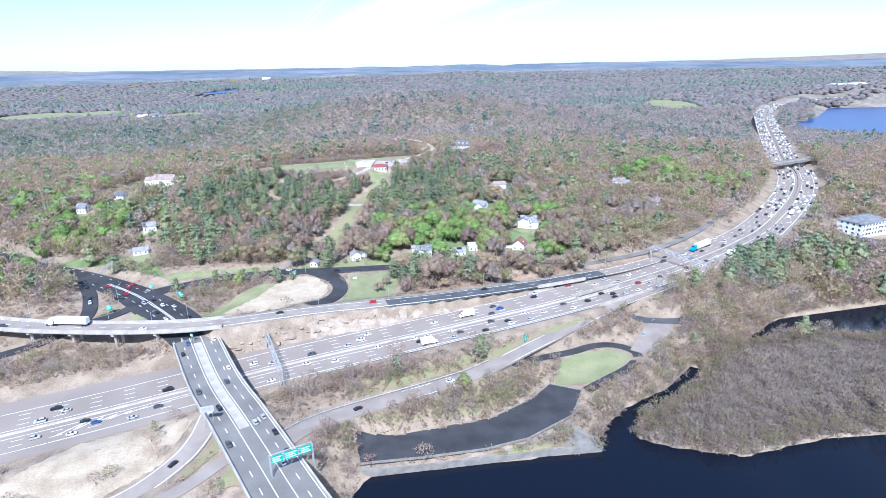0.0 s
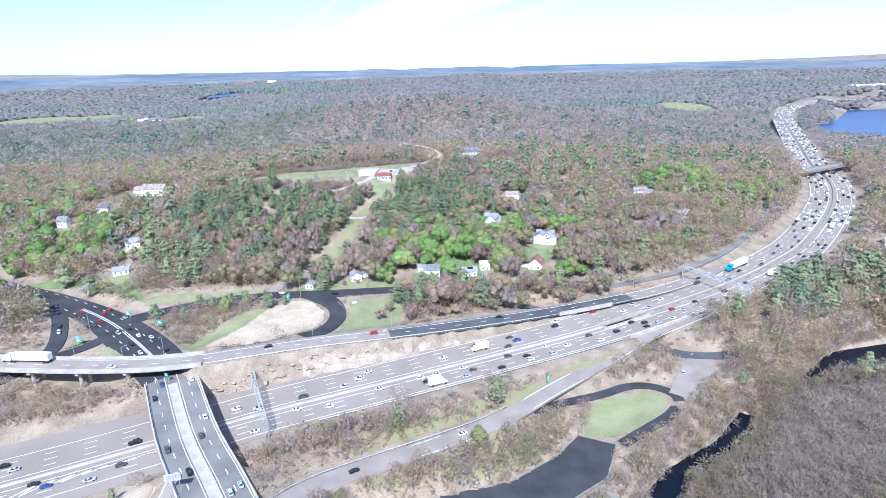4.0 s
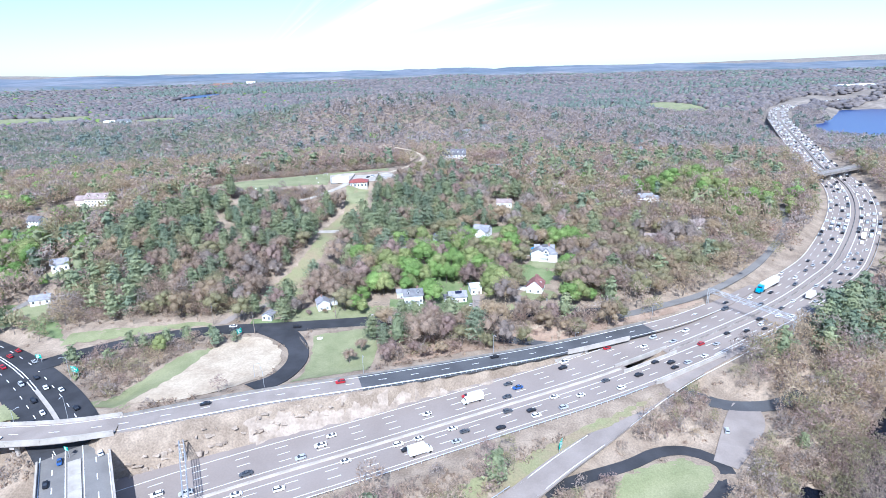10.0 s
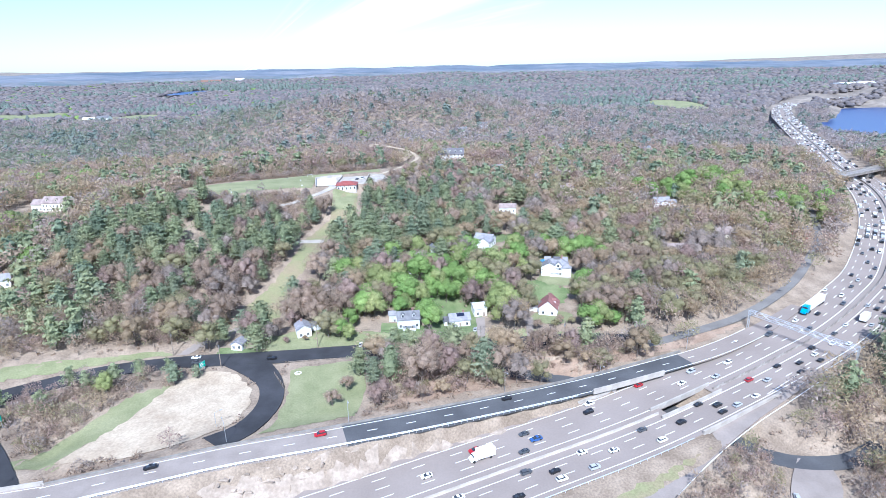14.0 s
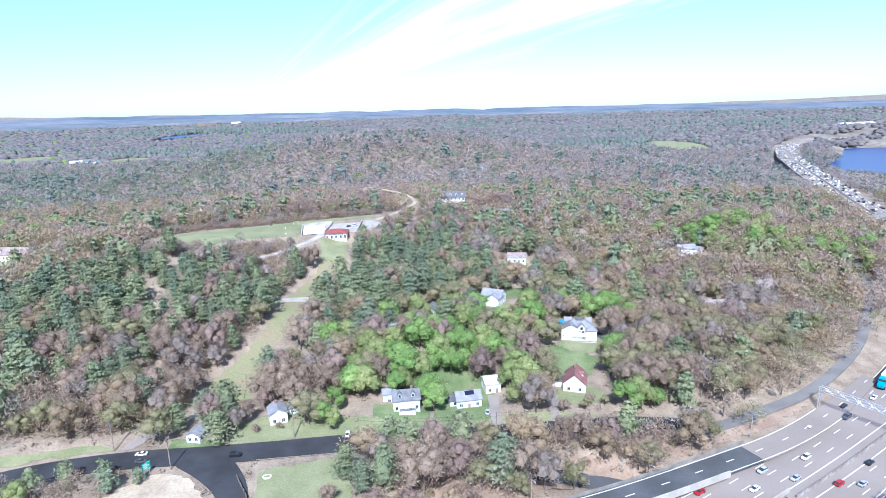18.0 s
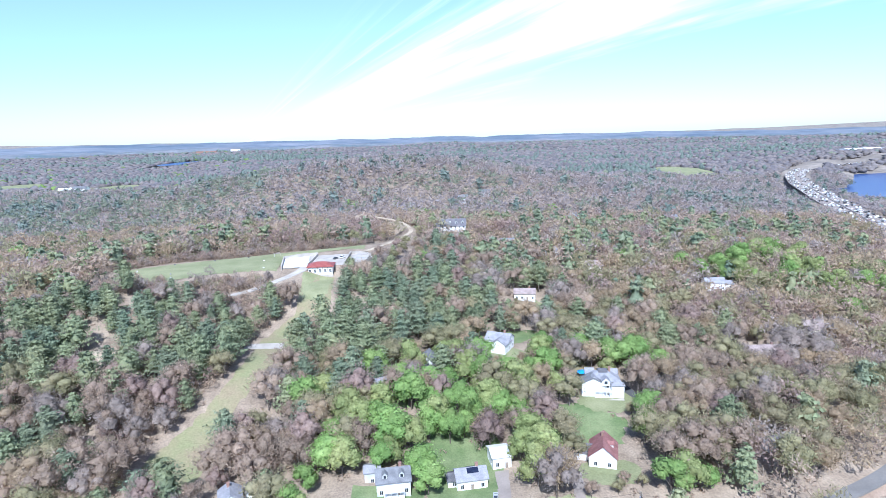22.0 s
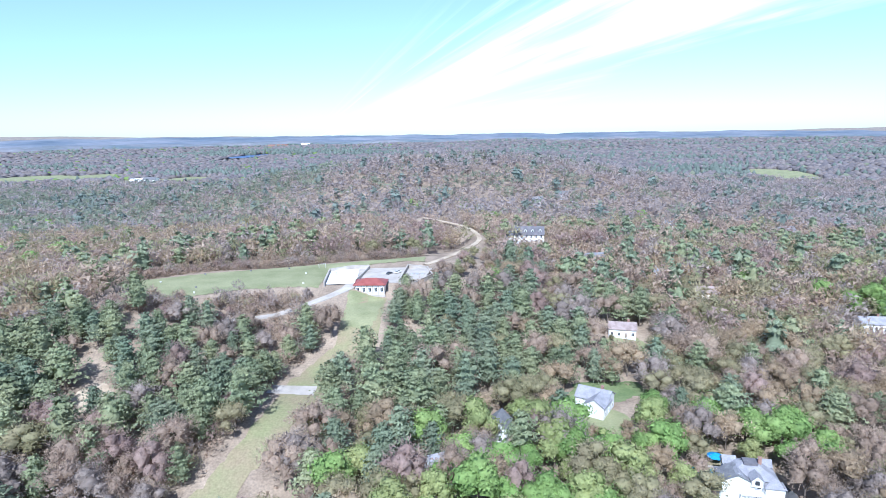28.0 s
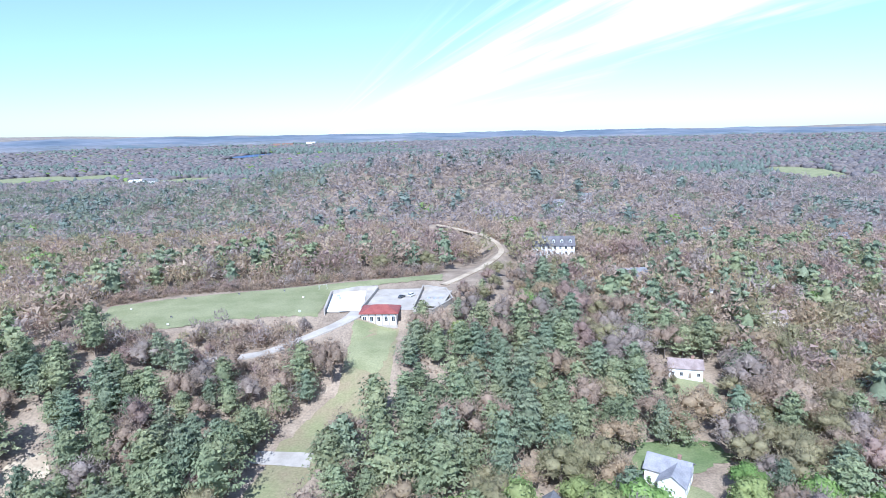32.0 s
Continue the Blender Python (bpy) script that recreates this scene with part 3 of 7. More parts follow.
COURT = [(113, 261, -3.3, 4, 4), (108, 252, -3.4, 6, 6), (99, 241, -3.7, 5, 5), (91, 232, -4.6, 3.5, 3.5)]
LOT_ROAD = [(-19, 522, 38, 1.5, 1.5), (-10, 540, 37.6, 1.5, 1.5), (0, 565, 37, 1.5, 1.5), (7, 600, 36, 1.4, 1.4), (-2, 632, 38, 1.4, 1.4), (-30, 655, 41, 1.4, 1.4)]
DRIVE = [(-92, 457, 32, 2, 2), (-80, 459, 32.6, 2, 2), (-71, 462, 33, 2, 2), (-66, 466, 33.6, 2, 2), (-59, 472.5, 34.8, 2, 2), (-51.5, 479, 36.4, 2.2, 2.2), (-47.5, 484, 37.5, 2.6, 2.6), (-46, 491, 37.95, 3, 3)]

RIVER = [(-29, 140), (-27, 158), (-22, 165.3), (17, 169.3), (58, 173), (60, 184), (75, 199), (98, 213), (114, 229), (120, 226), (106, 207), (78, 189), (73, 180), (83, 174), (106, 167), (135, 174), (162, 176), (330, 190), (330, -420), (-70, -420)]
POND = [(142, 245), (175, 271), (207, 284), (246, 290), (320, 292), (320, 258), (221, 250), (207, 242), (182, 254), (158, 246)]
LAKE = [(756, 1140), (704, 1132), (650, 1005), (632, 981), (666, 915), (690, 855), (1000, 760), (1700, 900), (1500, 1480), (1171, 1480), (978, 1380), (886, 1360), (815, 1250)]
FIELD = [(-129, 463), (-136, 492), (-114, 503), (-68, 519), (-40, 529), (-20, 536), (-20, 528), (-45, 520), (-61, 512), (-59, 482), (-87, 477), (-101, 468)]
STRIP = [(-76, 358), (-75, 366), (-66, 379), (-60, 394), (-57, 409), (-56, 429), (-51, 442), (-45, 450), (-46, 462), (-47, 482), (-32, 482), (-31, 462), (-30.5, 447), (-38, 436), (-42, 424), (-46, 408), (-48.5, 398), (-54, 384), (-57, 366), (-58, 352), (-68, 350)]
SAND = [(-104, 270), (-92, 290), (-88, 302), (-84, 313), (-74, 318), (-64, 315), (-57, 306), (-55, 294), (-58, 283), (-66, 275), (-84, 271)]
LOT = [(-29, 181), (-26, 168), (-4, 170), (17, 173), (33, 178), (52, 191), (60, 208), (48, 214), (38, 203), (21, 191), (-6, 184)]
QUAY = [(-27, 167.5), (-25, 164.8), (16, 169.2), (42, 172.3), (58, 173), (57, 180), (50, 188.5), (34, 176.5), (17, 171.5), (-4, 168.5)]
YARD = [(-58, 487), (-61, 508), (-51, 515), (-24, 517), (-17, 512), (-14, 497), (-20, 489), (-32, 489), (-45, 489)]
ROADS = {}


def lay(name, rows, carve=True):
    c = spline(rows, 3.0)
    ROADS[name] = (c, normals(c), carve)
    return c


for name, rows, carve in (("flyover", FLYOVER, False), ("ramp", RAMP, True), ("crossing", CROSSING, True), ("circle", CIRCLE, True), ("local", LOCAL, True), ("lane_east", LANE_EAST, True),
                          ("loop", LOOP, True), ("circle_west", CIRCLE_WEST, True), ("circle_south", CIRCLE_SOUTH, True), ("south_ramp", SOUTH_RAMP, True), ("west_ramp", WEST_RAMP, True), ("slip", SLIP, True),
                          ("pathway", PATHWAY, True), ("court", COURT, True), ("lot_road", LOT_ROAD, True), ("drive", DRIVE, True),
                          ("highway_far", HIGHWAY_FAR, True), ("highway", HIGHWAY, True), ("underpass", UNDERPASS, True)):
    lay(name, rows, carve)


def off_road(name, x, y):
    """How far outside a road's edge the points lie, and the road's height beside them."""
    c, nrm, _ = ROADS[name]
    x, y = np.asarray(x, float), np.asarray(y, float)
    out, high = np.full(x.shape, 1e9), np.zeros(x.shape)
    sel = np.flatnonzero((x > c[:, 0].min() - 60) & (x < c[:, 0].max() + 60) & (y > c[:, 1].min() - 60) & (y < c[:, 1].max() + 60))
    for s in np.array_split(sel, max(1, len(sel) // 4000)):
        if not len(s):
            continue
        dx, dy = x[s][:, None] - c[:, 0], y[s][:, None] - c[:, 1]
        i = (dx * dx + dy * dy).argmin(1)
        k = np.arange(len(s))
        side = dx[k, i] * nrm[i, 0] + dy[k, i] * nrm[i, 1]
        along = np.abs(dx[k, i] * nrm[i, 1] - dy[k, i] * nrm[i, 0])
        out[s] = np.maximum(np.where(side > 0, side - c[i, 3], -side - c[i, 4]), along - 3)
        high[s] = c[i, 2]
    return out, high


def ground(x, y):
    """The height of the ground as it is built: natural land, shores, level yards, cuts and banks along the roads."""
    x, y = np.asarray(x, float).ravel(), np.asarray(y, float).ravel()
    z = land(x, y)
    for poly, level in ((LOT, -8.2), (QUAY, -9.4), (FIELD, 38.9), (YARD, 37.8), (SAND, 4.4)):
        d = near_edge(poly, x, y)
        ins = inside(poly, x, y)
        k = np.where(ins, 1, np.clip(1 - d / (8 if level > 0 else 5), 0, 1))
        z = z * (1 - k) + level * k
    for name, (c, nrm, carve) in ROADS.items():
        if not carve:
            continue
        out, high = off_road(name, x, y)
        reach = {"underpass": 3.0, "highway": 10.0, "ramp": 9.0, "crossing": 7.0}.get(name, 6.0)
        k = np.clip(1 - (out - 1.5) / reach, 0, 1)
        if name == "crossing":
            k = np.where((y > 190) & (y < 243), 0, k)
        z = z * (1 - k) + (high - 0.35) * k
    out, high = off_road("ramp", x, y)
    k = np.clip(1 - (out - 1.0) / 5.0, 0, 1)
    z = np.where(k > 0, np.maximum(z, z * (1 - k) + (high - 0.35) * k), z)
    for name in ("highway", "underpass", "loop"):
        out, high = off_road(name, x, y)
        z = np.where(out < (1.0 if name == "highway" else 2.0), np.minimum(z, high - 0.35), z)
    for poly, level in ((RIVER, -11.0), (POND, -11.0), (LAKE, -9.0)):
        d = near_edge(poly, x, y)
        sd = np.where(inside(poly, x, y), d, -d)
        slope = 0.35
        z = np.where(sd > 0, np.minimum(z, level - 0.2 - slope * np.minimum(sd, 6)), np.where(sd > -12, np.minimum(z, level + 0.4 - sd * 0.5 + (0 if level < -10 else 0)), z))
    return z


def spread(lo, hi, step, first, last, grow=1.13):
    mid = list(np.arange(lo, hi + step, step))
    a, b, s = [], [], step
    while (a[-1] if a else lo) > first:
        s *= grow
        a.append((a[-1] if a else lo) - s)
    s = step
    while (b[-1] if b else mid[-1]) < last:
        s *= grow
        b.append((b[-1] if b else mid[-1]) + s)
    return np.array(a[::-1] + mid + b)


gx, gy = spread(-270, 330, 3.0, -4700, 4700), spread(135, 580, 3.0, -1500, 4850)
GX, GY = np.meshgrid(gx, gy)
GZ = ground(GX, GY).reshape(GX.shape)
r = np.hypot(GX, GY - 150)
hills = np.array([noise.noise((x / 420, y / 420, 3.1)) for x, y in zip(GX.ravel(), GY.ravel())]).reshape(GX.shape)
GZ += hills * np.clip((r - 1300) / 900, 0, 1) * np.clip(r / 160, 0, 13) * (np.hypot(GX - 950, GY - 1100) > 650)
GZ -= np.clip((r - 3050) / 500, 0, 1) * (14 + np.clip(GX, -3000, 3000) * 0.007)
nx, ny = len(gx), len(gy)
q = np.arange(nx * ny).reshape(ny, nx)
faces = np.stack([q[:-1, :-1], q[:-1, 1:], q[1:, 1:], q[1:, :-1]], -1).reshape(-1, 4)
fx, fy = GX.ravel()[faces].mean(1), GY.ravel()[faces].mean(1)
idx = np.where(np.hypot(fx, fy - 150) > 900, 1, 0)
ground_ob = new("ground", mesh_np("ground", np.stack([GX.ravel(), GY.ravel(), GZ.ravel()], 1), faces, [M["litter"], M["canopy"]], idx, True))
tagged(ground_ob, "rolling wooded ground covered in brown leaf litter", "ground", kind="structure")


def height(x, y):
    """The height of the built ground sheet at a place, read between its corners."""
    x, y = np.asarray(x, float), np.asarray(y, float)
    i = np.clip(np.searchsorted(gx, x) - 1, 0, nx - 2)
    j = np.clip(np.searchsorted(gy, y) - 1, 0, ny - 2)
    u, v = (x - gx[i]) / (gx[i + 1] - gx[i]), (y - gy[j]) / (gy[j + 1] - gy[j])
    return (GZ[j, i] * (1 - u) + GZ[j, i + 1] * u) * (1 - v) + (GZ[j + 1, i] * (1 - u) + GZ[j + 1, i + 1] * u) * v


# ---- water ----
def sheet(name, poly, z, mat, label, category):
    bm = bmesh.new()
    bm.faces.new([bm.verts.new((x, y, z)) for x, y in poly])
    bmesh.ops.triangulate(bm, faces=bm.faces[:])
    return tagged(part(name, bm, mat), label, category, kind="structure")


sheet("water", [(-120, -430), (420, -430), (420, 320), (-20, 235), (-120, 150)], -11.0, M["river"], "dark still river water along the quay", "river")
sheet("water", [(600, 700), (1900, 700), (1900, 1600), (800, 1500), (600, 1150)], -9.0, M["lake"], "blue open lake water beyond the highway", "lake")


# ---- ground covers: thin sheets that follow the ground ----
def cover(name, poly, mat, label, category, step=2.5, lift=0.12, edge=1.2, seed=1):
    """A sheet of turf, soil or paving with an uneven edge, laid over the ground."""
    xs, ys = [p[0] for p in poly], [p[1] for p in poly]
    ax, ay = np.arange(min(xs) - step, max(xs) + 2 * step, step), np.arange(min(ys) - step, max(ys) + 2 * step, step)
    X, Y = np.meshgrid(ax, ay)
    d = near_edge(poly, X, Y)
    ins = inside(poly, X, Y)
    rng = np.random.default_rng(seed)
    sd = np.where(ins, d, -d)
    keep = sd > -step * 0.8
    # corners just outside are drawn in to the outline, with a little unevenness
    bx, by = X.copy(), Y.copy()
    best = np.full(X.shape, 1e9)
    for (x0, y0), (x1, y1) in zip(poly, poly[1:] + poly[:1]):
        dx, dy = x1 - x0, y1 - y0
        t = np.clip(((X - x0) * dx + (Y - y0) * dy) / (dx * dx + dy * dy), 0, 1)
        e = np.hypot(X - x0 - t * dx, Y - y0 - t * dy)
        hit = e < best
        best = np.where(hit, e, best)
        bx, by = np.where(hit, x0 + t * dx, bx), np.where(hit, y0 + t * dy, by)
    out = ~ins & keep
    wob = rng.uniform(-0.5, 0.5, (2,) + X.shape) * edge
    X, Y = np.where(out, bx + wob[0], X), np.where(out, by + wob[1], Y)
    Z = height(X, Y) + lift
    k = np.arange(X.size).reshape(X.shape)
    f = np.stack([k[:-1, :-1], k[:-1, 1:], k[1:, 1:], k[1:, :-1]], -1).reshape(-1, 4)
    f = f[keep.ravel()[f].all(1)]
    used, inv = np.unique(f, return_inverse=True)
    v = np.stack([X.ravel(), Y.ravel(), Z.ravel()], 1)[used]
    ob = new(name, mesh_np(name, v, inv.reshape(f.shape), [mat], smooth=True))
    return tagged(ob, label, category, kind="structure")


cover("grass_field", FIELD, M["grass"], "mown grass field on the hilltop terrace", "field", 1.5, 0.22)
cover("grass_strip", STRIP, M["drygrass"], "grassy cleared strip running up between the pines", "grass")
cover("grass_strip", [(-45, 458), (-45.5, 464), (-46.5, 481), (-32.5, 481), (-32.5, 462), (-35, 455)], M["grass"], "green mown slope below the pump house", "grass", lift=0.18)
cover("sand_lot", SAND, M["sand"], "bare sandy lot inside the curved road", "dirt lot", lift=0.2)
cover("turf", [(-118, 270), (-108, 286), (-95, 305), (-86, 311), (-82, 308), (-86, 296), (-94, 282), (-102, 268)], M["grass"], "green weedy bank beside the sandy lot", "grass")
cover("turf", [(-45, 316), (-44, 300), (-45, 284), (-48, 277), (-20, 285), (-18, 300), (-20, 320)], M["grass"], "mown grass inside the curved road", "lawn")
cover("turf", [(-150, 316), (-110, 329), (-92, 331.5), (-100, 334), (-150, 324)], M["grass"], "green verge beside the local road", "grass")
cover("turf", [(-235, 352), (-190, 340), (-165, 325), (-150, 318), (-160, 335), (-185, 352), (-215, 362)], M["lawn"], "green slope beside the junction", "grass")
cover("lawn", [(5, 334), (26, 334), (27, 344), (30, 362), (26, 376), (10, 376), (7, 356)], M["lawn"], "green lawn round the solar house", "lawn")
cover("lawn", [(46, 358), (66, 360), (72, 372), (58, 383), (47, 382)], M["lawn"], "bright lawn behind the gabled house", "lawn")
cover("lawn", [(-14, 334), (4, 334), (5, 345), (-14, 346)], M["lawn"], "lawn in front of the grey house", "lawn")
cover("lawn", [(30, 428), (46, 428), (60, 436), (56, 444), (36, 442)], M["lawn"], "lawn behind the hipped-roof house", "lawn")
cover("lawn", [(-260, 492), (-205, 490), (-190, 505), (-200, 520), (-225, 498), (-255, 508)], M["lawn"], "lawn round the hilltop mansion", "lawn")
cover("lawn", [(50, 213), (54, 226), (64, 233), (80, 236.5), (86, 232), (86, 227), (78, 220.5), (66, 213.5)], M["grass"], "grass patch within the bend of the dark path", "grass")
cover("verge", [(-62, 330.5), (-20, 331.5), (5, 332.5), (48, 333), (60, 334), (48, 338), (5, 337), (-20, 340), (-40, 348), (-62, 340)], M["grass"], "grassy roadside verge before the houses", "verge")
cover("lawn", [(-76, 330), (-60, 330), (-58, 334), (-76, 335)], M["lawn"], "clipped lawn beside the white shed", "lawn")
cover("island", [(-73, 172), (-70.5, 163), (-77, 152), (-80, 155), (-77, 164)], M["drygrass"], "grassy traffic island between the slip roads", "island", 1.2, 0.25, 0.2)
for isle in ([(-152, 262), (-146, 273), (-134, 263)], [(-164.5, 273), (-165, 284), (-158, 281)], [(-137.5, 296), (-132, 299.5), (-129.5, 287)]):
    cover("island", isle, M["grass"], "grassy traffic island of the junction", "island", 1.2, 0.55, 0.2)
cover("island", [(-62.8, 155), (-68, 147), (-57, 144)], M["drygrass"], "grassy traffic island beside the crossing road", "island", 1.2, 0.5, 0.2)
cover("soil", [(-140, 150), (-125, 178), (-95, 192), (-86, 182), (-88, 160), (-110, 140)], M["sand"], "bare pale soil inside the ramp", "dirt")
cover("bank", [(-45, 240), (10, 258), (58, 278), (66, 288), (48, 286), (8, 275), (-30, 266), (-60, 256)], M["rock"], "pale rocky cut bank above the highway", "rock bank", lift=0.15)
cover("bank", [(-12, 289), (30, 299), (84, 314), (112, 324), (135, 337), (118, 334), (84, 325), (40, 313), (0, 302)], M["redsoil"], "red-brown bare bank above the ramp", "bank", lift=0.15)
cover("verge", [(-40, 206), (10, 225), (45, 246), (70, 258), (84, 264), (66, 252), (30, 228), (-5, 210), (-30, 198)], M["drygrass"], "dry grass verge below the highway", "verge")
cover("bare_slope", [(60, 398), (70, 400), (70, 440), (60, 440)], M["drygrass"], "dry grass clearing between the trees", "grass")

cover("parking_lot", [(258, 356), (276, 344), (302, 350), (296, 362), (280, 368), (272, 382), (260, 374)], M["midasph"], "grey parking lot beside the apartment block", "parking lot", 1.5, 0.2, 0.2)
MEADOWS = [(545, 1320, 55, 85), (-850, 1360, 80, 95), (-745, 1400, 60, 80), (-520, 1300, 45, 80), (-590, 1262, 62, 80)]
for mx_, my_, ra, rb in MEADOWS:
    cover("meadow", [(mx_ + ra * math.cos(i * 0.5236), my_ + rb * math.sin(i * 0.5236)) for i in range(12)], M["grass"], "distant green meadow between the woods", "meadow", 12, 4.0, 4.0)

sheet("water", [(-687 + 42 * math.cos(i * 0.5236), 2110 + 150 * math.sin(i * 0.5236)) for i in range(12)], float(height(-687, 2150)) + 3.0, M["lake"], "small blue pond far off among pine woods", "pond")

# ---- paved areas ----
cover("driveway", [(24, 332), (27, 332), (29.5, 352.5), (25.5, 352.5)], M["road"], "grey asphalt driveway to the garage", "driveway", 1.2, 0.2, 0.1)
cover("driveway", [(43.5, 332), (46.5, 332), (49, 347), (45.5, 349)], M["road"], "grey asphalt driveway of the gabled house", "driveway", 1.2, 0.2, 0.1)
cover("driveway", [(-91, 331), (-86.5, 331), (-82, 337.5), (-76, 342), (-70.5, 349), (-73, 351.5), (-78.5, 346), (-85, 341)], M["road"], "grey driveway climbing past the white shed", "driveway", 1.2, 0.2, 0.1)
cover("driveway", [(80, 374), (83, 376), (78, 398), (74, 398)], M["midasph"], "dark driveway beside the hipped-roof house", "driveway", 1.2, 0.2, 0.1)
cover("driveway", [(-201, 332), (-197, 338), (-191, 350), (-183, 365), (-179, 362), (-187, 347), (-194, 334)], M["dimconcrete"], "long pale driveway up to the western houses", "driveway", 1.5, 0.2, 0.2)
cover("lawn", [(-189, 337), (-176, 340), (-172, 347), (-184, 351)], M["lawn"], "green lawn below the low pale house", "lawn")
cover("gravel_drive", [(-112, 403), (-104, 404), (-102, 411), (-106, 416), (-112, 411)], M["sand"], "pale gravel drive in the pine woods", "driveway", 1.5, 0.2, 0.5)
cover("parking_lot", LOT, M["fresh"], "dark smooth waterside parking lot", "parking lot", 1.5, 0.15, 0.1)
cover("quay", QUAY, M["dimconcrete"], "grey concrete quay along the river", "quay", 1.2, 0.2, 0.1)
cover("service_yard", YARD, M["concrete"], "pale concrete service yard on the hilltop", "yard", 1.2, 0.15, 0.1)
cover("quay_verge", [(18, 170.4), (34, 172.6), (46, 174.5), (50, 186), (34, 175.8), (19, 171.6)], M["drygrass"], "rough grass between the lot and the quay edge", "verge", 1.2, 0.4, 0.6)
cover("shore_grass", [(-40, 172), (-32, 182), (-18, 190), (2, 200), (22, 211), (43, 227), (46, 218), (36, 205), (20, 193), (-7, 186.5), (-30, 183.5), (-31, 172)], M["drygrass"], "dry rough grass between the ramp and the lot", "grass", 2.0, 0.15)
cover("crossing_pad", [(-61, 426), (-46, 425.5), (-45.5, 419), (-60.5, 420.5)], M["concrete"], "pale paved track crossing the grass strip", "track", 0.8, 0.2, 0.1)


# ---- roads ----
def ribbon(name, mat, label, cut=None, deep=0.6, n0=None, n1=None, left=None, right=None, lift=0.0):
    """A paved strip along a road's centre line, between two offsets, with sides that go into the ground."""
    c, nrm, _ = ROADS[name]
    sl = slice(n0, n1)
    c, nrm = c[sl], nrm[sl]
    L = c[:, 3] if left is None else np.full(len(c), left)
    R = -c[:, 4] if right is None else np.full(len(c), right)
    rows = []
    for o, dz in ((L, -deep), (L, 0), (R, 0), (R, -deep)):
        rows.append(np.column_stack([c[:, 0] + nrm[:, 0] * o, c[:, 1] + nrm[:, 1] * o, c[:, 2] + dz + lift]))
    v = np.stack(rows, 1).reshape(-1, 3)
    k = np.arange(len(c))[:-1, None] * 4
    f = np.concatenate([k + np.array([a, a + 1, a + 5, a + 4]) for a in range(3)])
    if cut is not None:
        f = f[~np.isin(f[:, 0] // 4, cut)]
    ob = new(name if lift == 0 else name, mesh_np(name, v, f[:, ::-1], [mat]))
    return tagged(ob, label, "road", kind="structure")


ribbon("flyover", M["road"], "curved grey flyover carriageway on piers", deep=1.1)
ribbon("ramp", M["road"], "two-lane ramp above the highway", n1=26)
ribbon("ramp", M["midasph"], "dark resurfaced stretch of the ramp", n0=25, n1=66)
ribbon("ramp", M["highway"], "worn end of the ramp beside the highway", n0=65)
ribbon("crossing", M["deckasph"], "divided road crossing over the highway", deep=1.2)
ribbon("circle", M["fresh"], "freshly paved dark junction road")
ribbon("local", M["fresh"], "freshly paved dark residential road", lift=0.03)
ribbon("lane_east", M["deckasph"], "narrow grey lane beside the highway")
ribbon("loop", M["fresh"], "freshly paved curved link road", lift=0.05)
ribbon("circle_west", M["fresh"], "dark slip road of the junction", lift=0.04)
ribbon("circle_south", M["fresh"], "dark short slip road of the junction", lift=0.06)
ribbon("south_ramp", M["road"], "pale on-ramp curving beside the highway", lift=0.05)
ribbon("west_ramp", M["road"], "pale loop ramp below the overpass", lift=0.02)
ribbon("slip", M["road"], "short slip road at the crossing", lift=0.08)
ribbon("pathway", M["fresh"], "narrow dark riverside drive")
ribbon("court", M["road"], "worn grey turning court")
ribbon("lot_road", M["sand"], "sandy track climbing behind the service yard")
ribbon("drive", M["concrete"], "pale grey drive to the hilltop pump house")
ribbon("underpass", M["midasph"], "dark lane passing under the highway")
hc, hn, _ = ROADS["highway"]
ud = np.hypot(hc[:, 0] - 86.5, hc[:, 1] - 286)
GAP = np.flatnonzero(ud < 11)
ribbon("highway", M["highway"], "westbound carriageway of the wide worn highway", deep=1.4, right=1.4, cut=GAP)
ribbon("highway", M["highway"], "eastbound carriageway of the wide worn highway", deep=1.4, left=-1.4, cut=GAP)
ribbon("highway", M["highway"], "highway deck beside the open gap", deep=1.4, right=2.6, n0=int(GAP[0]), n1=int(GAP[-1]) + 2)
ribbon("highway", M["highway"], "highway deck beside the open gap", deep=1.4, left=-2.6, n0=int(GAP[0]), n1=int(GAP[-1]) + 2)
ribbon("highway", M["highway"], "paved highway median", cut=GAP, left=1.4, right=-1.4)
ribbon("highway_far", M["highway"], "far stretch of the worn highway")

# ---- road markings ----
def stripes(name, offsets, label, dash=None, width=0.16, n0=None, n1=None):
    """Painted lines at offsets from a road's centre line; dash: (painted, gap) metres."""
    c, nrm, _ = ROADS[name]
    c, nrm = c[slice(n0, n1)], nrm[slice(n0, n1)]
    s = np.concatenate([[0], np.cumsum(np.hypot(*np.diff(c[:, :2], axis=0).T))])
    V, F = [], []
    for o in offsets:
        cuts = [(a, min(a + dash[0], s[-1])) for a in np.arange(0, s[-1] - 1, sum(dash))] if dash else list(zip(s[:-1], s[1:]))
        for a, b in cuts:
            at = lambda u, w: [np.interp(u, s, c[:, i] + (nrm[:, i] * w if i < 2 else 0.05)) for i in range(3)]
            k = len(V)
            V += [at(a, o - width), at(b, o - width), at(b, o + width), at(a, o + width)]
            F.append((k, k + 1, k + 2, k + 3))
    ob = new("lane_marking", mesh_np("lane_marking", V, F, [M["paint"]]))
    return tagged(ob, label, "road marking", kind="stuff")


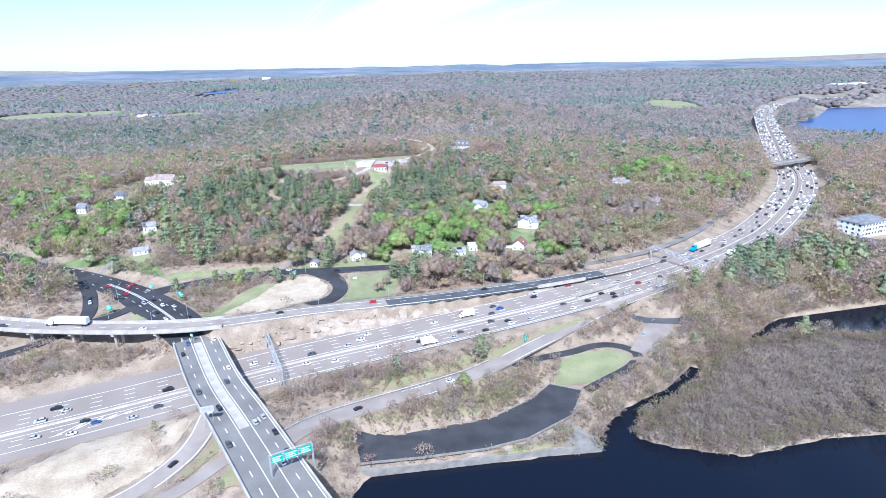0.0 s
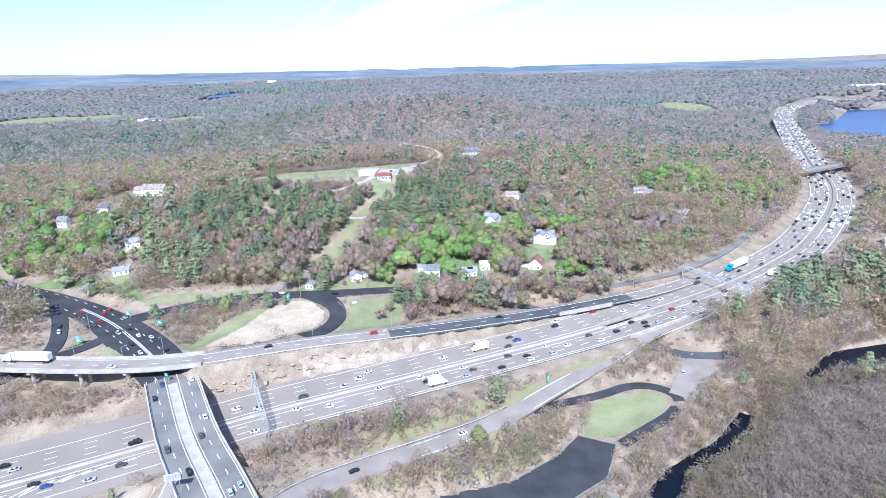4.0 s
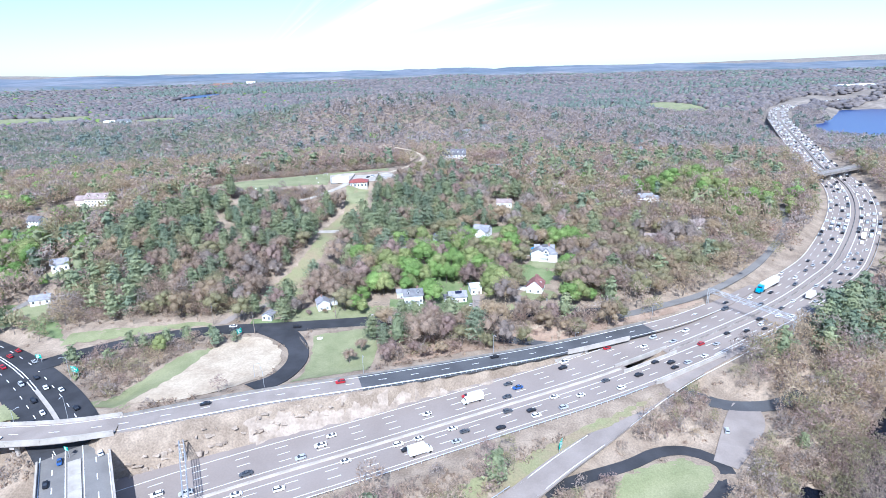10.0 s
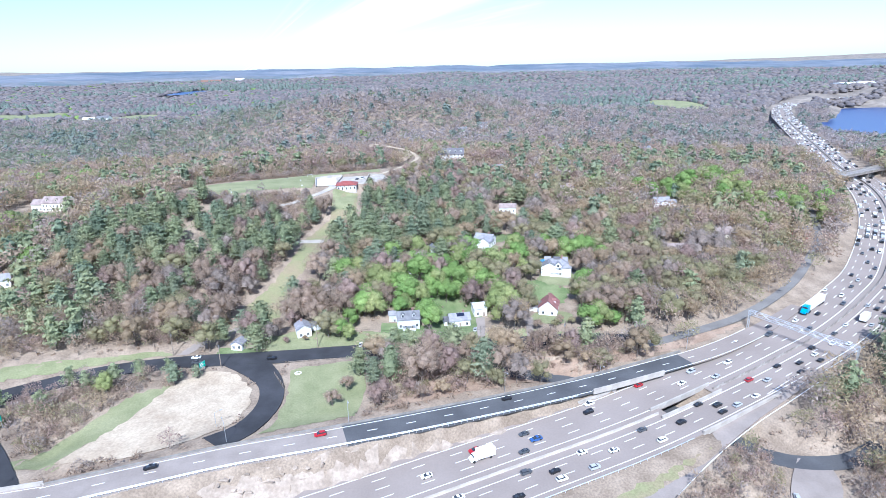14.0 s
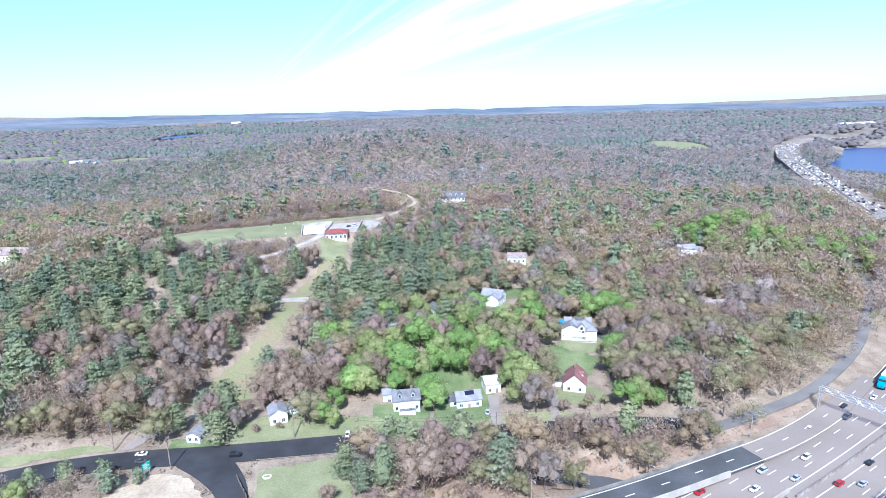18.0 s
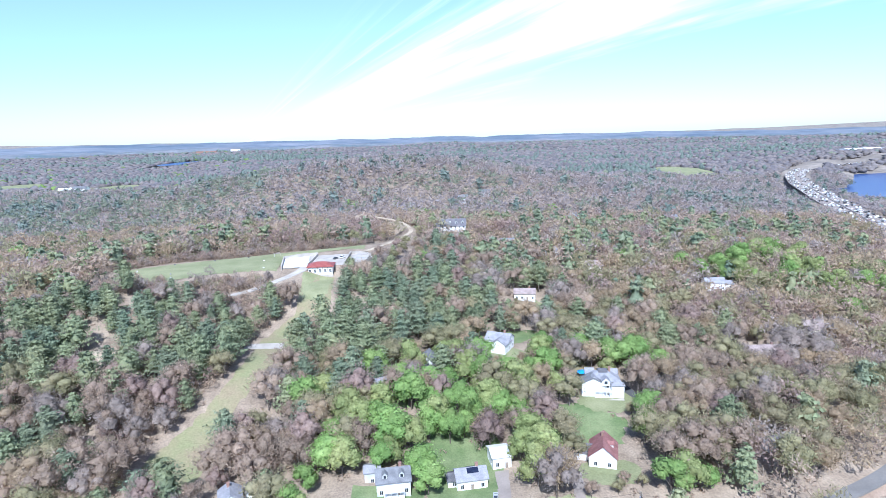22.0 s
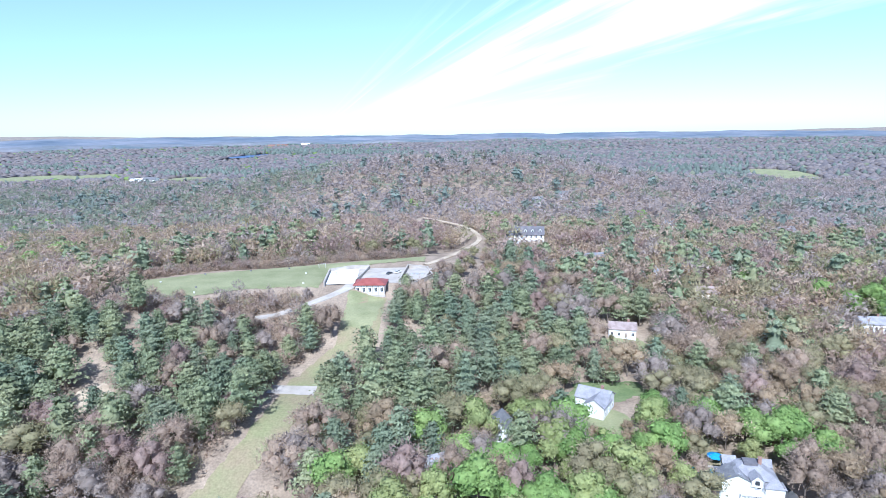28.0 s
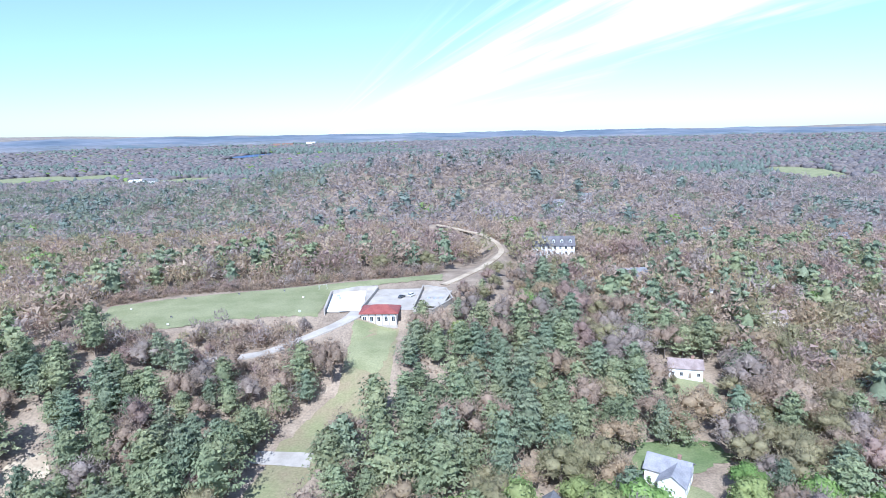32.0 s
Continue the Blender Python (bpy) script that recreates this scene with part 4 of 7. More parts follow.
stripes("highway", (13.2, 9.6, 6.0), "white dashed lane lines of the highway", (4, 8), 0.13)
stripes("highway", (-5.2, -8.8), "white dashed lane lines of the highway", (4, 8), 0.13)
stripes("highway", (2.9, -2.9, -12.3), "solid white edge lines of the highway", None, 0.15)
stripes("highway", (16.2,), "solid white edge line of the highway", None, 0.15, 60)
stripes("highway_far", (12.5, 9, 5.5, -5.2, -8.8), "white dashed lane lines of the far highway", (4, 8), 0.13)
# the zigzag of the gore between the through lanes and the exit
V, F = [], []
for i in range(8):
    # each chevron: two thin bars that meet on the gore's south edge
    x0, y0, w = -136 + 4.6 * i, 183.5 + 3.0 * i, 9.5 - 0.9 * i
    for bx0, by0, bx1, by1 in ((x0, y0, x0 + 7.5, y0 + w), (x0 + 4.6, y0 + 3.0, x0 + 7.5, y0 + w)):
        k = len(V)
        V += [(bx0 - 0.28, by0, -2.92), (bx0 + 0.28, by0, -2.92), (bx1 + 0.28, by1, -2.92), (bx1 - 0.28, by1, -2.92)]
        F.append((k, k + 1, k + 2, k + 3))
tagged(new("lane_marking", mesh_np("lane_marking", V, F, [M["paint"]])), "white zigzag gore marking on the highway", "road marking", kind="stuff")
stripes("flyover", (0.0,), "white dashed centre line of the flyover", (3, 9), 0.12)
stripes("flyover", (4.2, -4.2), "white edge lines of the flyover", None, 0.12)
stripes("ramp", (0.0,), "white dashed centre line of the ramp", (3, 9), 0.14)
stripes("ramp", (3.9, -3.9), "white edge lines of the ramp", None, 0.14, 0, -12)
stripes("crossing", (5.6, -5.6), "white dashed lane lines of the overpass", (3, 6), 0.14)
stripes("crossing", (8.8, 2.3, -2.3, -8.8), "white edge lines of the overpass", None, 0.12)
stripes("circle", (0.5, -0.5), "white centre lines of the junction", None, 0.18, 4, 34)
stripes("circle", (5.0, -5.0), "white dashed lane lines of the junction", (3, 6), 0.14)
stripes("south_ramp", (3.3, -3.3), "white edge lines of the on-ramp", None, 0.14)
stripes("west_ramp", (3.3, -3.3), "white edge lines of the loop ramp", None, 0.14)

# ---- trees ----
def unit(rng, n):
    v = rng.normal(size=(n, 3))
    return v / np.linalg.norm(v, axis=1)[:, None]


def scraps(rng, at, size, flat=0.0, long=1.0, along=None, face=None, lift=0.0):
    """Small leaf or twig triangles at the given places, each turned its own way, or laid to face outwards."""
    n = len(at)
    if face is not None:
        f = face / np.linalg.norm(face, axis=1)[:, None]
        a = np.cross(f, unit(rng, n))
        a = a / (np.linalg.norm(a, axis=1)[:, None] + 1e-6) + lift * f
        a /= np.linalg.norm(a, axis=1)[:, None]
        b = np.cross(f, a)
    else:
        a = unit(rng, n) if along is None else along + 0.45 * unit(rng, n)
        a[:, 2] *= 1 - flat
        a /= np.linalg.norm(a, axis=1)[:, None]
        b = np.cross(a, unit(rng, n))
        b[:, 2] *= 1 - flat
    b /= np.linalg.norm(b, axis=1)[:, None] + 1e-6
    s = (size * rng.uniform(0.6, 1.35, n))[:, None]
    v = np.stack([at - a * s * 0.5 * long - b * s * 0.5, at - a * s * 0.5 * long + b * s * 0.5, at + a * s * 0.6 * long], 1)
    return v.reshape(-1, 3)


def cone(p, q, r0, r1, n=5):
    p, q = np.array(p, float), np.array(q, float)
    d = (q - p) / np.linalg.norm(q - p)
    u = np.cross(d, (0.31, 0.95, 0.05))
    u /= np.linalg.norm(u)
    w = np.cross(d, u)
    t = np.arange(n) * 2 * math.pi / n
    ring = np.cos(t)[:, None] * u + np.sin(t)[:, None] * w
    v = np.concatenate([p + ring * r0, q + ring * r1])
    i = np.arange(n)
    j = (i + 1) % n
    return v, np.concatenate([np.stack([i, j, j + n], 1), np.stack([i, j + n, i + n], 1)])


def wood_mesh(cones):
    V, F, k = [], [], 0
    for c in cones:
        v, f = cone(*c)
        V.append(v)
        F.append(f + k)
        k += len(v)
    return np.concatenate(V), np.concatenate(F)


def joined(pieces):
    """One set of corners, triangles and smooth flags out of several."""
    V, F, S, k = [], [], [], 0
    for v, f, sm in pieces:
        V.append(v)
        F.append(f + k)
        S.append(np.full(len(f), sm))
        k += len(v)
    return np.concatenate(V), np.concatenate(F), np.concatenate(S)


def swell(d, bumps, amount):
    """How far an uneven crown reaches out in the directions d."""
    return 0.88 + (amount * np.exp(7.0 * (d @ bumps.T - 1.0))).sum(1)


def shell(mid, radii, bumps, amount, across, up, scale, rng):
    """The dense inside of a crown: a lumpy closed dome."""
    D = []
    for j in range(up):
        e = -0.7 + (1.32 + 0.7) * j / up
        a = 2 * math.pi * (np.arange(across) + 0.5 * (j % 2)) / across
        D.append(np.stack([np.cos(a) * math.cos(e), np.sin(a) * math.cos(e), np.full(across, math.sin(e))], 1))
    D = np.concatenate(D + [[(0, 0, 1.0)]])
    V = mid + D * radii * (swell(D, bumps, amount) * scale * rng.uniform(0.9, 1.08, len(D)))[:, None]
    F = []
    for j in range(up - 1):
        for i in range(across):
            a, b = j * across + i, j * across + (i + 1) % across
            F += [(a, b, b + across), (a, b + across, a + across)]
    F += [((up - 1) * across + i, (up - 1) * across + (i + 1) % across, len(V) - 1) for i in range(across)]
    return V, np.array(F), True


def loose(v):
    return v, np.arange(len(v)).reshape(-1, 3), False


def broadleaf(rng, h, r, n, size, twiggy, fine):
    """Trunk and limbs, and an uneven crown of several large lumpy heads, one to a limb. Returns wood (corners, triangles) and the crown (corners, triangles, smooth)."""
    base = h * rng.uniform(0.14, 0.24)
    k = int(rng.integers(7, 11))
    i = np.arange(k)
    up = 1.0 - 1.25 * (i + 0.3) / k + rng.uniform(-0.12, 0.12, k)
    turn = 2.39996 * i + rng.uniform(-0.6, 0.6, k)
    flat = np.sqrt(np.clip(1 - up * up, 0, 1))
    out = np.stack([flat * np.cos(turn), flat * np.sin(turn), up], 1)
    mid = np.array([0, 0, base + (h - base) * 0.42])
    head = mid + out * np.array([r * 0.58, r * 0.58, (h - base) * 0.36]) * rng.uniform(0.6, 1.2, (k, 1))
    rad = r * rng.uniform(0.42, 0.66, k)
    cones = [((0, 0, -0.5), (0.1, 0, base * 1.3), 0.022 * h, 0.015 * h, 5)]
    for q, o in zip(head, out):
        p = np.array([0, 0, base * rng.uniform(0.8, 1.3)])
        cones.append((p, q, 0.009 * h, 0.003 * h, 3))
        for _ in range(2 if twiggy else 0):
            cones.append((q - o * 0.4, q + (o + 0.9 * unit(rng, 1)[0]) * r * 0.42, 0.004 * h, 0.001 * h, 3))
    pieces, share = [], rad ** 2 / (rad ** 2).sum()
    for q, c, o, w in zip(head, rad, out, share):
        m = max(3, int(n * w))
        bumps = unit(rng, 7) + 0.5 * o
        bumps /= np.linalg.norm(bumps, axis=1)[:, None]
        amount = rng.uniform(0.05, 0.42, 7)
        radii = np.array([c, c, c * 0.85])
        if fine:
            pieces.append(shell(q, radii, bumps, amount, *fine, 0.62 if twiggy else 0.8, rng))
        d = unit(rng, m) + 0.7 * o
        d /= np.linalg.norm(d, axis=1)[:, None]
        depth = rng.uniform(0.55, 1.1, m) if twiggy else rng.uniform(0.8, 1.1, m)
        at = q + d * radii * (swell(d, bumps, amount) * depth)[:, None]
        if twiggy:
            b = m // 2
            pieces.append(loose(scraps(rng, at[:b], size, long=1.5, face=d[:b] + 0.6 * unit(rng, b), lift=0.5)))
            pieces.append(loose(scraps(rng, at[b:], size * 0.5, long=4.2, along=d[b:] + (0, 0, 0.35))))
        else:
            pieces.append(loose(scraps(rng, at, size, long=1.15, face=d + 0.5 * unit(rng, m), lift=0.2)))
    return wood_mesh(cones), joined(pieces)


def pine_tree(rng, h, r, n, size, fine):
    """A white pine: straight trunk and many flat, upturned boughs that wind up it, with gaps between them."""
    base = h * rng.uniform(0.16, 0.28)
    lean = rng.uniform(0.38, 0.7)
    side = rng.uniform(0.75, 1.25, 5)
    reach_at = lambda t: r * (1 - t) ** lean * np.minimum(1.0, 0.62 + 1.8 * t) + 0.2
    cones = [((0, 0, -0.5), (0, 0, h * 0.97), 0.018 * h, 0.003 * h, 5)]
    boughs = min(72, max(14, n // 16))
    per = max(1, n // boughs)
    at, face = [], []
    for i in range(boughs):
        t = ((i + 0.5) / boughs) ** 0.92
        a = 2.39996 * i + rng.uniform(-0.6, 0.6)
        L = reach_at(t) * rng.uniform(0.5, 1.18) * side[int(a / 1.2567) % 5]
        zz = base + (h - base) * t + rng.uniform(-0.6, 0.6)
        u = rng.uniform(0.2, 1.08, per) ** 0.6
        w = rng.normal(size=per) * (0.19 * L + 0.25) * (1.15 - 0.6 * np.abs(u - 0.6))
        at.append(np.stack([np.cos(a) * L * u - np.sin(a) * w, np.sin(a) * L * u + np.cos(a) * w, zz + 0.15 * L * (u * u - 0.35) - 0.14 * np.abs(w) + rng.normal(size=per) * 0.14], 1))
        face.append(np.stack([np.full(per, np.cos(a)) * 0.6, np.full(per, np.sin(a)) * 0.6, np.full(per, 0.75)], 1) + 0.55 * unit(rng, per))
        if i % 3 == 0 and L > 1.2:
            cones.append(((0, 0, zz - 0.3), (np.cos(a) * L * 0.85, np.sin(a) * L * 0.85, zz + 0.08 * L), 0.006 * h, 0.002 * h, 3))
    # the dense inside: an uneven cone
    across, up = fine
    V, F = [], []
    for j in range(up):
        t = 0.04 + 0.9 * j / up
        a = 2 * math.pi * (np.arange(across) + 0.5 * (j % 2)) / across
        q = reach_at(t) * 0.5 * rng.uniform(0.6, 1.2, across)
        V.append(np.stack([np.cos(a) * q, np.sin(a) * q, base + (h - base) * t + rng.uniform(-0.4, 0.4, across)], 1))
    V = np.concatenate(V + [[(0, 0, h * 0.97)]])
    for j in range(up - 1):
        for i in range(across):
            b, c = j * across + i, j * across + (i + 1) % across
            F += [(b, c, c + across), (b, c + across, b + across)]
    F += [((up - 1) * across + i, (up - 1) * across + (i + 1) % across, len(V) - 1) for i in range(across)]
    return wood_mesh(cones), joined([(V, np.array(F), True), loose(scraps(rng, np.concatenate(at), size, long=1.35, face=np.concatenate(face)))])


def tri_index(v):
    return np.arange(len(v)).reshape(-1, 3)


BUILD = {
    "pine": lambda rng, n, s, f: pine_tree(rng, 13.6, 6.0, n, s, f),
    "bare": lambda rng, n, s, f: broadleaf(rng, 12.0, 5.7, n, s, True, f),
    "olive": lambda rng, n, s, f: broadleaf(rng, 11.5, 5.4, n, s, True, f),
    "green": lambda rng, n, s, f: broadleaf(rng, 12.5, 5.6, n, s, False, f),
}
NEAR = {"pine": (1400, 0.52, (8, 7)), "bare": (1150, 0.33, (5, 2)), "olive": (1150, 0.35, (5, 3)), "green": (1150, 0.56, (6, 3))}
HALF = {"pine": (520, 0.82, (7, 6)), "bare": (340, 0.55, ()), "olive": (340, 0.55, ()), "green": (340, 0.9, (6, 3))}
MID = {"pine": (220, 1.18, (6, 5)), "bare": (150, 0.95, ()), "olive": (150, 0.95, ()), "green": (110, 1.15, (5, 2))}
DIM = {"pine": (34, 2.3, (6, 4)), "bare": (34, 1.75, ()), "olive": (34, 1.75, ()), "green": (34, 1.8, ())}
HUES = {"pine": ("pine", "pine_b"), "bare": ("bare", "bare_b", "bare_c", "bare"), "olive": ("olive", "olive_b"), "green": ("green", "green_b", "green")}
# crowns far off take the haze-tinted colours, all but the green ones
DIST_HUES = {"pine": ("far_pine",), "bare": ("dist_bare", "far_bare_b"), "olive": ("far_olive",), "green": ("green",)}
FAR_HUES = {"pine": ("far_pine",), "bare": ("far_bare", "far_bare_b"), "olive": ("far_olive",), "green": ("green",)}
TREE_NAME = {"pine": "pine_tree", "bare": "budding_tree", "olive": "leafing_tree", "green": "leafy_tree"}
TREE_LABEL = {"pine": "tall dark green white pine in the woods", "bare": "nearly leafless brown-grey spring tree", "olive": "tree with yellow-olive opening leaves", "green": "bright green leafy spring tree near the houses"}

rng = np.random.default_rng(11)


# where trees stand
def mass(x, y, spots):
    """The pull of a set of round spots: (x, y, reach east, reach north, strength)."""
    return sum(s * np.exp(-((x - a) / ra) ** 2 - ((y - b) / rb) ** 2) for a, b, ra, rb, s in spots)


PINES = [(-152, 384, 22, 26, 3.0), (-128, 366, 16, 12, 1.2), (-321, 457, 26, 12, 3), (-280, 434, 14, 8, 4), (-253, 392, 10, 7, 4), (-186, 412, 16, 9, 5), (-88, 422, 34, 24, 4.6), (-130, 424, 38, 26, 2.6), (-160, 425, 30, 25, 1.2), (-20, 420, 20, 34, 4.0), (5, 455, 32, 22, 5.0), (-15, 440, 20, 26, 4.0), (30, 470, 34, 16, 1.6), (52, 448, 9, 12, 2.5), (62, 490, 14, 10, 2.2),
         (125, 548, 30, 14, 2.2), (45, 520, 40, 14, 0.8), (-110, 560, 60, 16, 0.8), (15, 290, 9, 12, 1.5), (140, 288, 16, 7, 5), (165, 298, 22, 8, 6), (195, 311, 26, 9, 6), (228, 326, 26, 10, 5), (250, 620, 70, 30, 1.0), (160, 640, 90, 30, 0.6), (-100, 315, 22, 7, 1.4), (-220, 420, 30, 20, 0.7), (-400, 900, 200, 60, 0.7), (330, 820, 80, 40, 0.7)]
GREENS = [(-235, 377, 9, 7, 7), (-206, 366, 9, 7, 7), (-240, 320, 11, 8, 7), (-266, 426, 10, 6, 4), (-330, 420, 90, 110, 0.35), (-420, 620, 120, 120, 0.3), (2, 382, 24, 14, 2.2), (32, 402, 16, 12, 1.6), (28, 376, 14, 10, 2.0), (70, 372, 8, 8, 1.5), (-216, 382, 12, 10, 1.8), (-246, 392, 14, 12, 1.8), (-274, 453, 13, 11, 1.4), (-14, 350, 20, 11, 4.0), (-2, 366, 16, 12, 2.5), (38, 348, 7, 18, 4.0), (45, 398, 24, 18, 2.6), (20, 372, 15, 13, 3.0), (-22, 372, 10, 10, 1.2), (84, 402, 9, 12, 1.4), (74, 386, 9, 16, 1.8), (213, 508, 38, 26, 2.2), (232, 480, 26, 22, 1.8), (-235, 390, 45, 45, 0.5), (-280, 440, 60, 50, 0.5), (-84, 338, 4, 4, 5), (79, 335, 5, 5, 3), (12, 415, 8, 9, 2.5), (95, 250, 9, 7, 0.8), (20, 205, 8, 6, 0.6)]


def kinds(x, y, rng):
    p = (mass(x, y, PINES) + 0.10 + 0.25 * (rng.random(x.shape) < 0.1)) * np.where(y > 640, 0.55, 1.0)
    g = mass(x, y, GREENS) + 0.005
    patch = np.array([noise.noise((a / 46, b / 46, 7.7)) for a, b in zip(x, y)])
    o = 0.42 + 0.5 * (y < 600) * (x > 20) + 0.65 * np.clip(patch * 2.2, -0.4, 1) + 0.5 * np.exp(-((x - 130) / 90) ** 2 - ((y - 420) / 80) ** 2)
    o = np.clip(o, 0.03, None) * np.clip(1.3 - (y - 300) / 700, 0.25, 1.1)
    o = o * np.where((x < -40) & (x > -150) & (y > 340), 0.4, 1.0) + np.where((x < -140) & (y < 1150), 1.0, 0.0)
    b = np.ones_like(x)
    tot = p + g + o + b
    u = rng.random(x.shape) * tot
    return np.where(u < p, 0, np.where(u < p + g, 3, np.where(u < p + g + o, 2, 1)))


CLEAR = [[(256, 356), (276, 340), (306, 346), (300, 362), (274, 384), (258, 376)], FIELD, STRIP, SAND, LOT, QUAY, YARD, RIVER, POND, LAKE,
         [(-48, 320), (-46, 276), (-18, 284), (-14, 300), (-16, 322)],
         [(7, 330), (31, 330), (30, 362), (10, 362)], [(48, 344), (66, 344), (70, 370), (58, 380), (49, 376)], [(-14, 330), (5, 330), (5, 348), (-14, 350)],
         [(30, 414), (48, 412), (58, 438), (40, 442), (30, 434)], [(60, 384), (80, 384), (80, 400), (60, 402)],
         [(-262, 490), (-200, 488), (-190, 520), (-255, 525)], [(46, 206), (58, 232), (84, 236), (88, 224), (64, 204)],
         [(24, 330), (27, 330), (30, 354), (25, 354)], [(43, 330), (47, 330), (50, 350), (45, 350)], [(-92, 330), (-85, 330), (-74, 340), (-69, 349), (-73, 353), (-87, 342)], [(-113, 402), (-102, 403), (-100, 412), (-106, 418), (-114, 412)],
         [(-203, 331), (-198, 340), (-184, 367), (-177, 362), (-172, 340), (-192, 333)], [(-120, 268), (-108, 286), (-94, 308), (-84, 310), (-84, 296), (-100, 266)], [(-158, 302), (-120, 312), (-88, 317), (-86, 335), (-112, 333), (-160, 326)], [(60, 374), (78, 374), (80, 398), (60, 400)], [(-160, 262), (-140, 300), (-120, 262)], [(-145, 140), (-130, 180), (-92, 196), (-84, 180), (-88, 150)],
         [(-76, 328), (-64, 328), (-64, 338), (-76, 338)], [(70, 178), (105, 168), (160, 178), (215, 195), (215, 245), (140, 240), (118, 225)],
         [(-62, 468), (-48, 470), (-48, 482), (-60, 480)],
         [(-6, 510), (-22, 545), (-8, 585), (10, 610), (18, 600), (6, 560)]]
HOUSE_SPOTS = []


def open_ground(x, y, margin=3.0):
    """Where a tree may stand: off the roads, out of the clearings, the water and the houses."""
    ok = np.ones(x.shape, bool)
    for poly in CLEAR:
        ok &= ~inside(poly, x, y)
    ok &= (near_edge(STRIP, x, y) > np.where(x < np.interp(y, [350, 380, 400, 425, 447, 470], [-66, -60, -54, -50, -40, -39]), 2.0, 4.6)) & (near_edge(FIELD, x, y) > 4.0) & (near_edge(YARD, x, y) > 5.0)
    for name in ROADS:
        m = {"highway": 7.0, "highway_far": 8.0, "ramp": 4.0, "flyover": 1.0, "lane_east": 1.2, "drive": 1.5, "lot_road": 7.0, "underpass": 1.5, "pathway": 1.5, "south_ramp": 3.0}.get(name, margin)
        ok &= off_road(name, x, y)[0] > m
    for hx, hy, hr in HOUSE_SPOTS:
        ok &= np.hypot(x - hx, y - hy) > hr
    return ok


def scatter(x0, x1, y0, y1, step, rng):
    X, Y = np.meshgrid(np.arange(x0, x1, step), np.arange(y0, y1, step * 0.87))
    X[::2] += step / 2
    X, Y = X + rng.uniform(-0.4, 0.4, X.shape) * step, Y + rng.uniform(-0.4, 0.4, X.shape) * step
    return X.ravel(), Y.ravel()

# ---- buildings ----
def gable_roof(bm, w, d, h, rise, over=0.45, thick=0.22):
    """A pitched roof with its ridge along x, of two slabs with overhang."""
    for s in (1, -1):
        y0, z0 = s * (d / 2 + over), h - over * rise / (d / 2)
        pts = [(0, h + rise), (y0, z0)]
        lo = [bm.verts.new((x, y, z)) for x in (-w / 2 - over, w / 2 + over) for y, z in pts]
        hi = [bm.verts.new((v.co.x, v.co.y, v.co.z + thick)) for v in lo]
        for a, b, c, e in ((0, 1, 3, 2),):
            bm.faces.new((lo[a], lo[b], lo[c], lo[e]))
            bm.faces.new((hi[e], hi[c], hi[b], hi[a]))
        for a, b in ((0, 1), (1, 3), (3, 2), (2, 0)):
            bm.faces.new((lo[a], hi[a], hi[b], lo[b]))


def hip_roof(bm, w, d, h, rise, over=0.5, thick=0.2):
    a, b = w / 2 + over, d / 2 + over
    k = max(0.0, a - b)
    base = [bm.verts.new(p) for p in ((-a, -b, h), (a, -b, h), (a, b, h), (-a, b, h))]
    eave = [bm.verts.new((v.co.x, v.co.y, h + thick)) for v in base]
    top = [bm.verts.new((-k - 0.3, 0, h + rise)), bm.verts.new((k + 0.3, 0, h + rise))]
    bm.faces.new(base[::-1])
    for i in range(4):
        bm.faces.new((base[i], base[(i + 1) % 4], eave[(i + 1) % 4], eave[i]))
    bm.faces.new((eave[0], eave[1], top[1], top[0]))
    bm.faces.new((eave[1], eave[2], top[1]))
    bm.faces.new((eave[2], eave[3], top[0], top[1]))
    bm.faces.new((eave[3], eave[0], top[0]))


def gable_walls(bm, w, d, h, rise, deep=1.2):
    v = {}
    for i, x in enumerate((-w / 2, w / 2)):
        v[i] = [bm.verts.new((x, y, z)) for y, z in ((-d / 2, -deep), (d / 2, -deep), (d / 2, h), (0, h + rise), (-d / 2, h))]
    bm.faces.new(v[0][::-1])
    bm.faces.new(v[1])
    for a, b in ((0, 4), (2, 1), (1, 0)):
        bm.faces.new((v[0][a], v[0][b], v[1][b], v[1][a])[::-1])


def window(parent, x, y, z, turn, w=1.0, h=1.4, frame_mat=None):
    """A window on a wall: surround, sill and a glass pane."""
    m = pose(x, y, z, 0, 0, turn)
    bm = bmesh.new()
    for d in ((-w / 2 - 0.1, -w / 2, 0, 0.09, -h / 2 - 0.1, h / 2 + 0.1), (w / 2, w / 2 + 0.1, 0, 0.09, -h / 2 - 0.1, h / 2 + 0.1), (-w / 2, w / 2, 0, 0.09, h / 2, h / 2 + 0.1), (-w / 2, w / 2, 0, 0.09, -h / 2 - 0.1, -h / 2), (-0.03, 0.03, 0, 0.07, -h / 2, h / 2)):
        box(bm, d[0], d[1], -d[3], d[2], d[4], d[5])
    f = part("window", bm, frame_mat or M["white"], parent)
    f.matrix_basis = m
    part("pane", boxes((-w / 2, w / 2, -0.04, 0.01, -h / 2, h / 2)), M["glass"], f, "dark reflecting window glass")
    return f


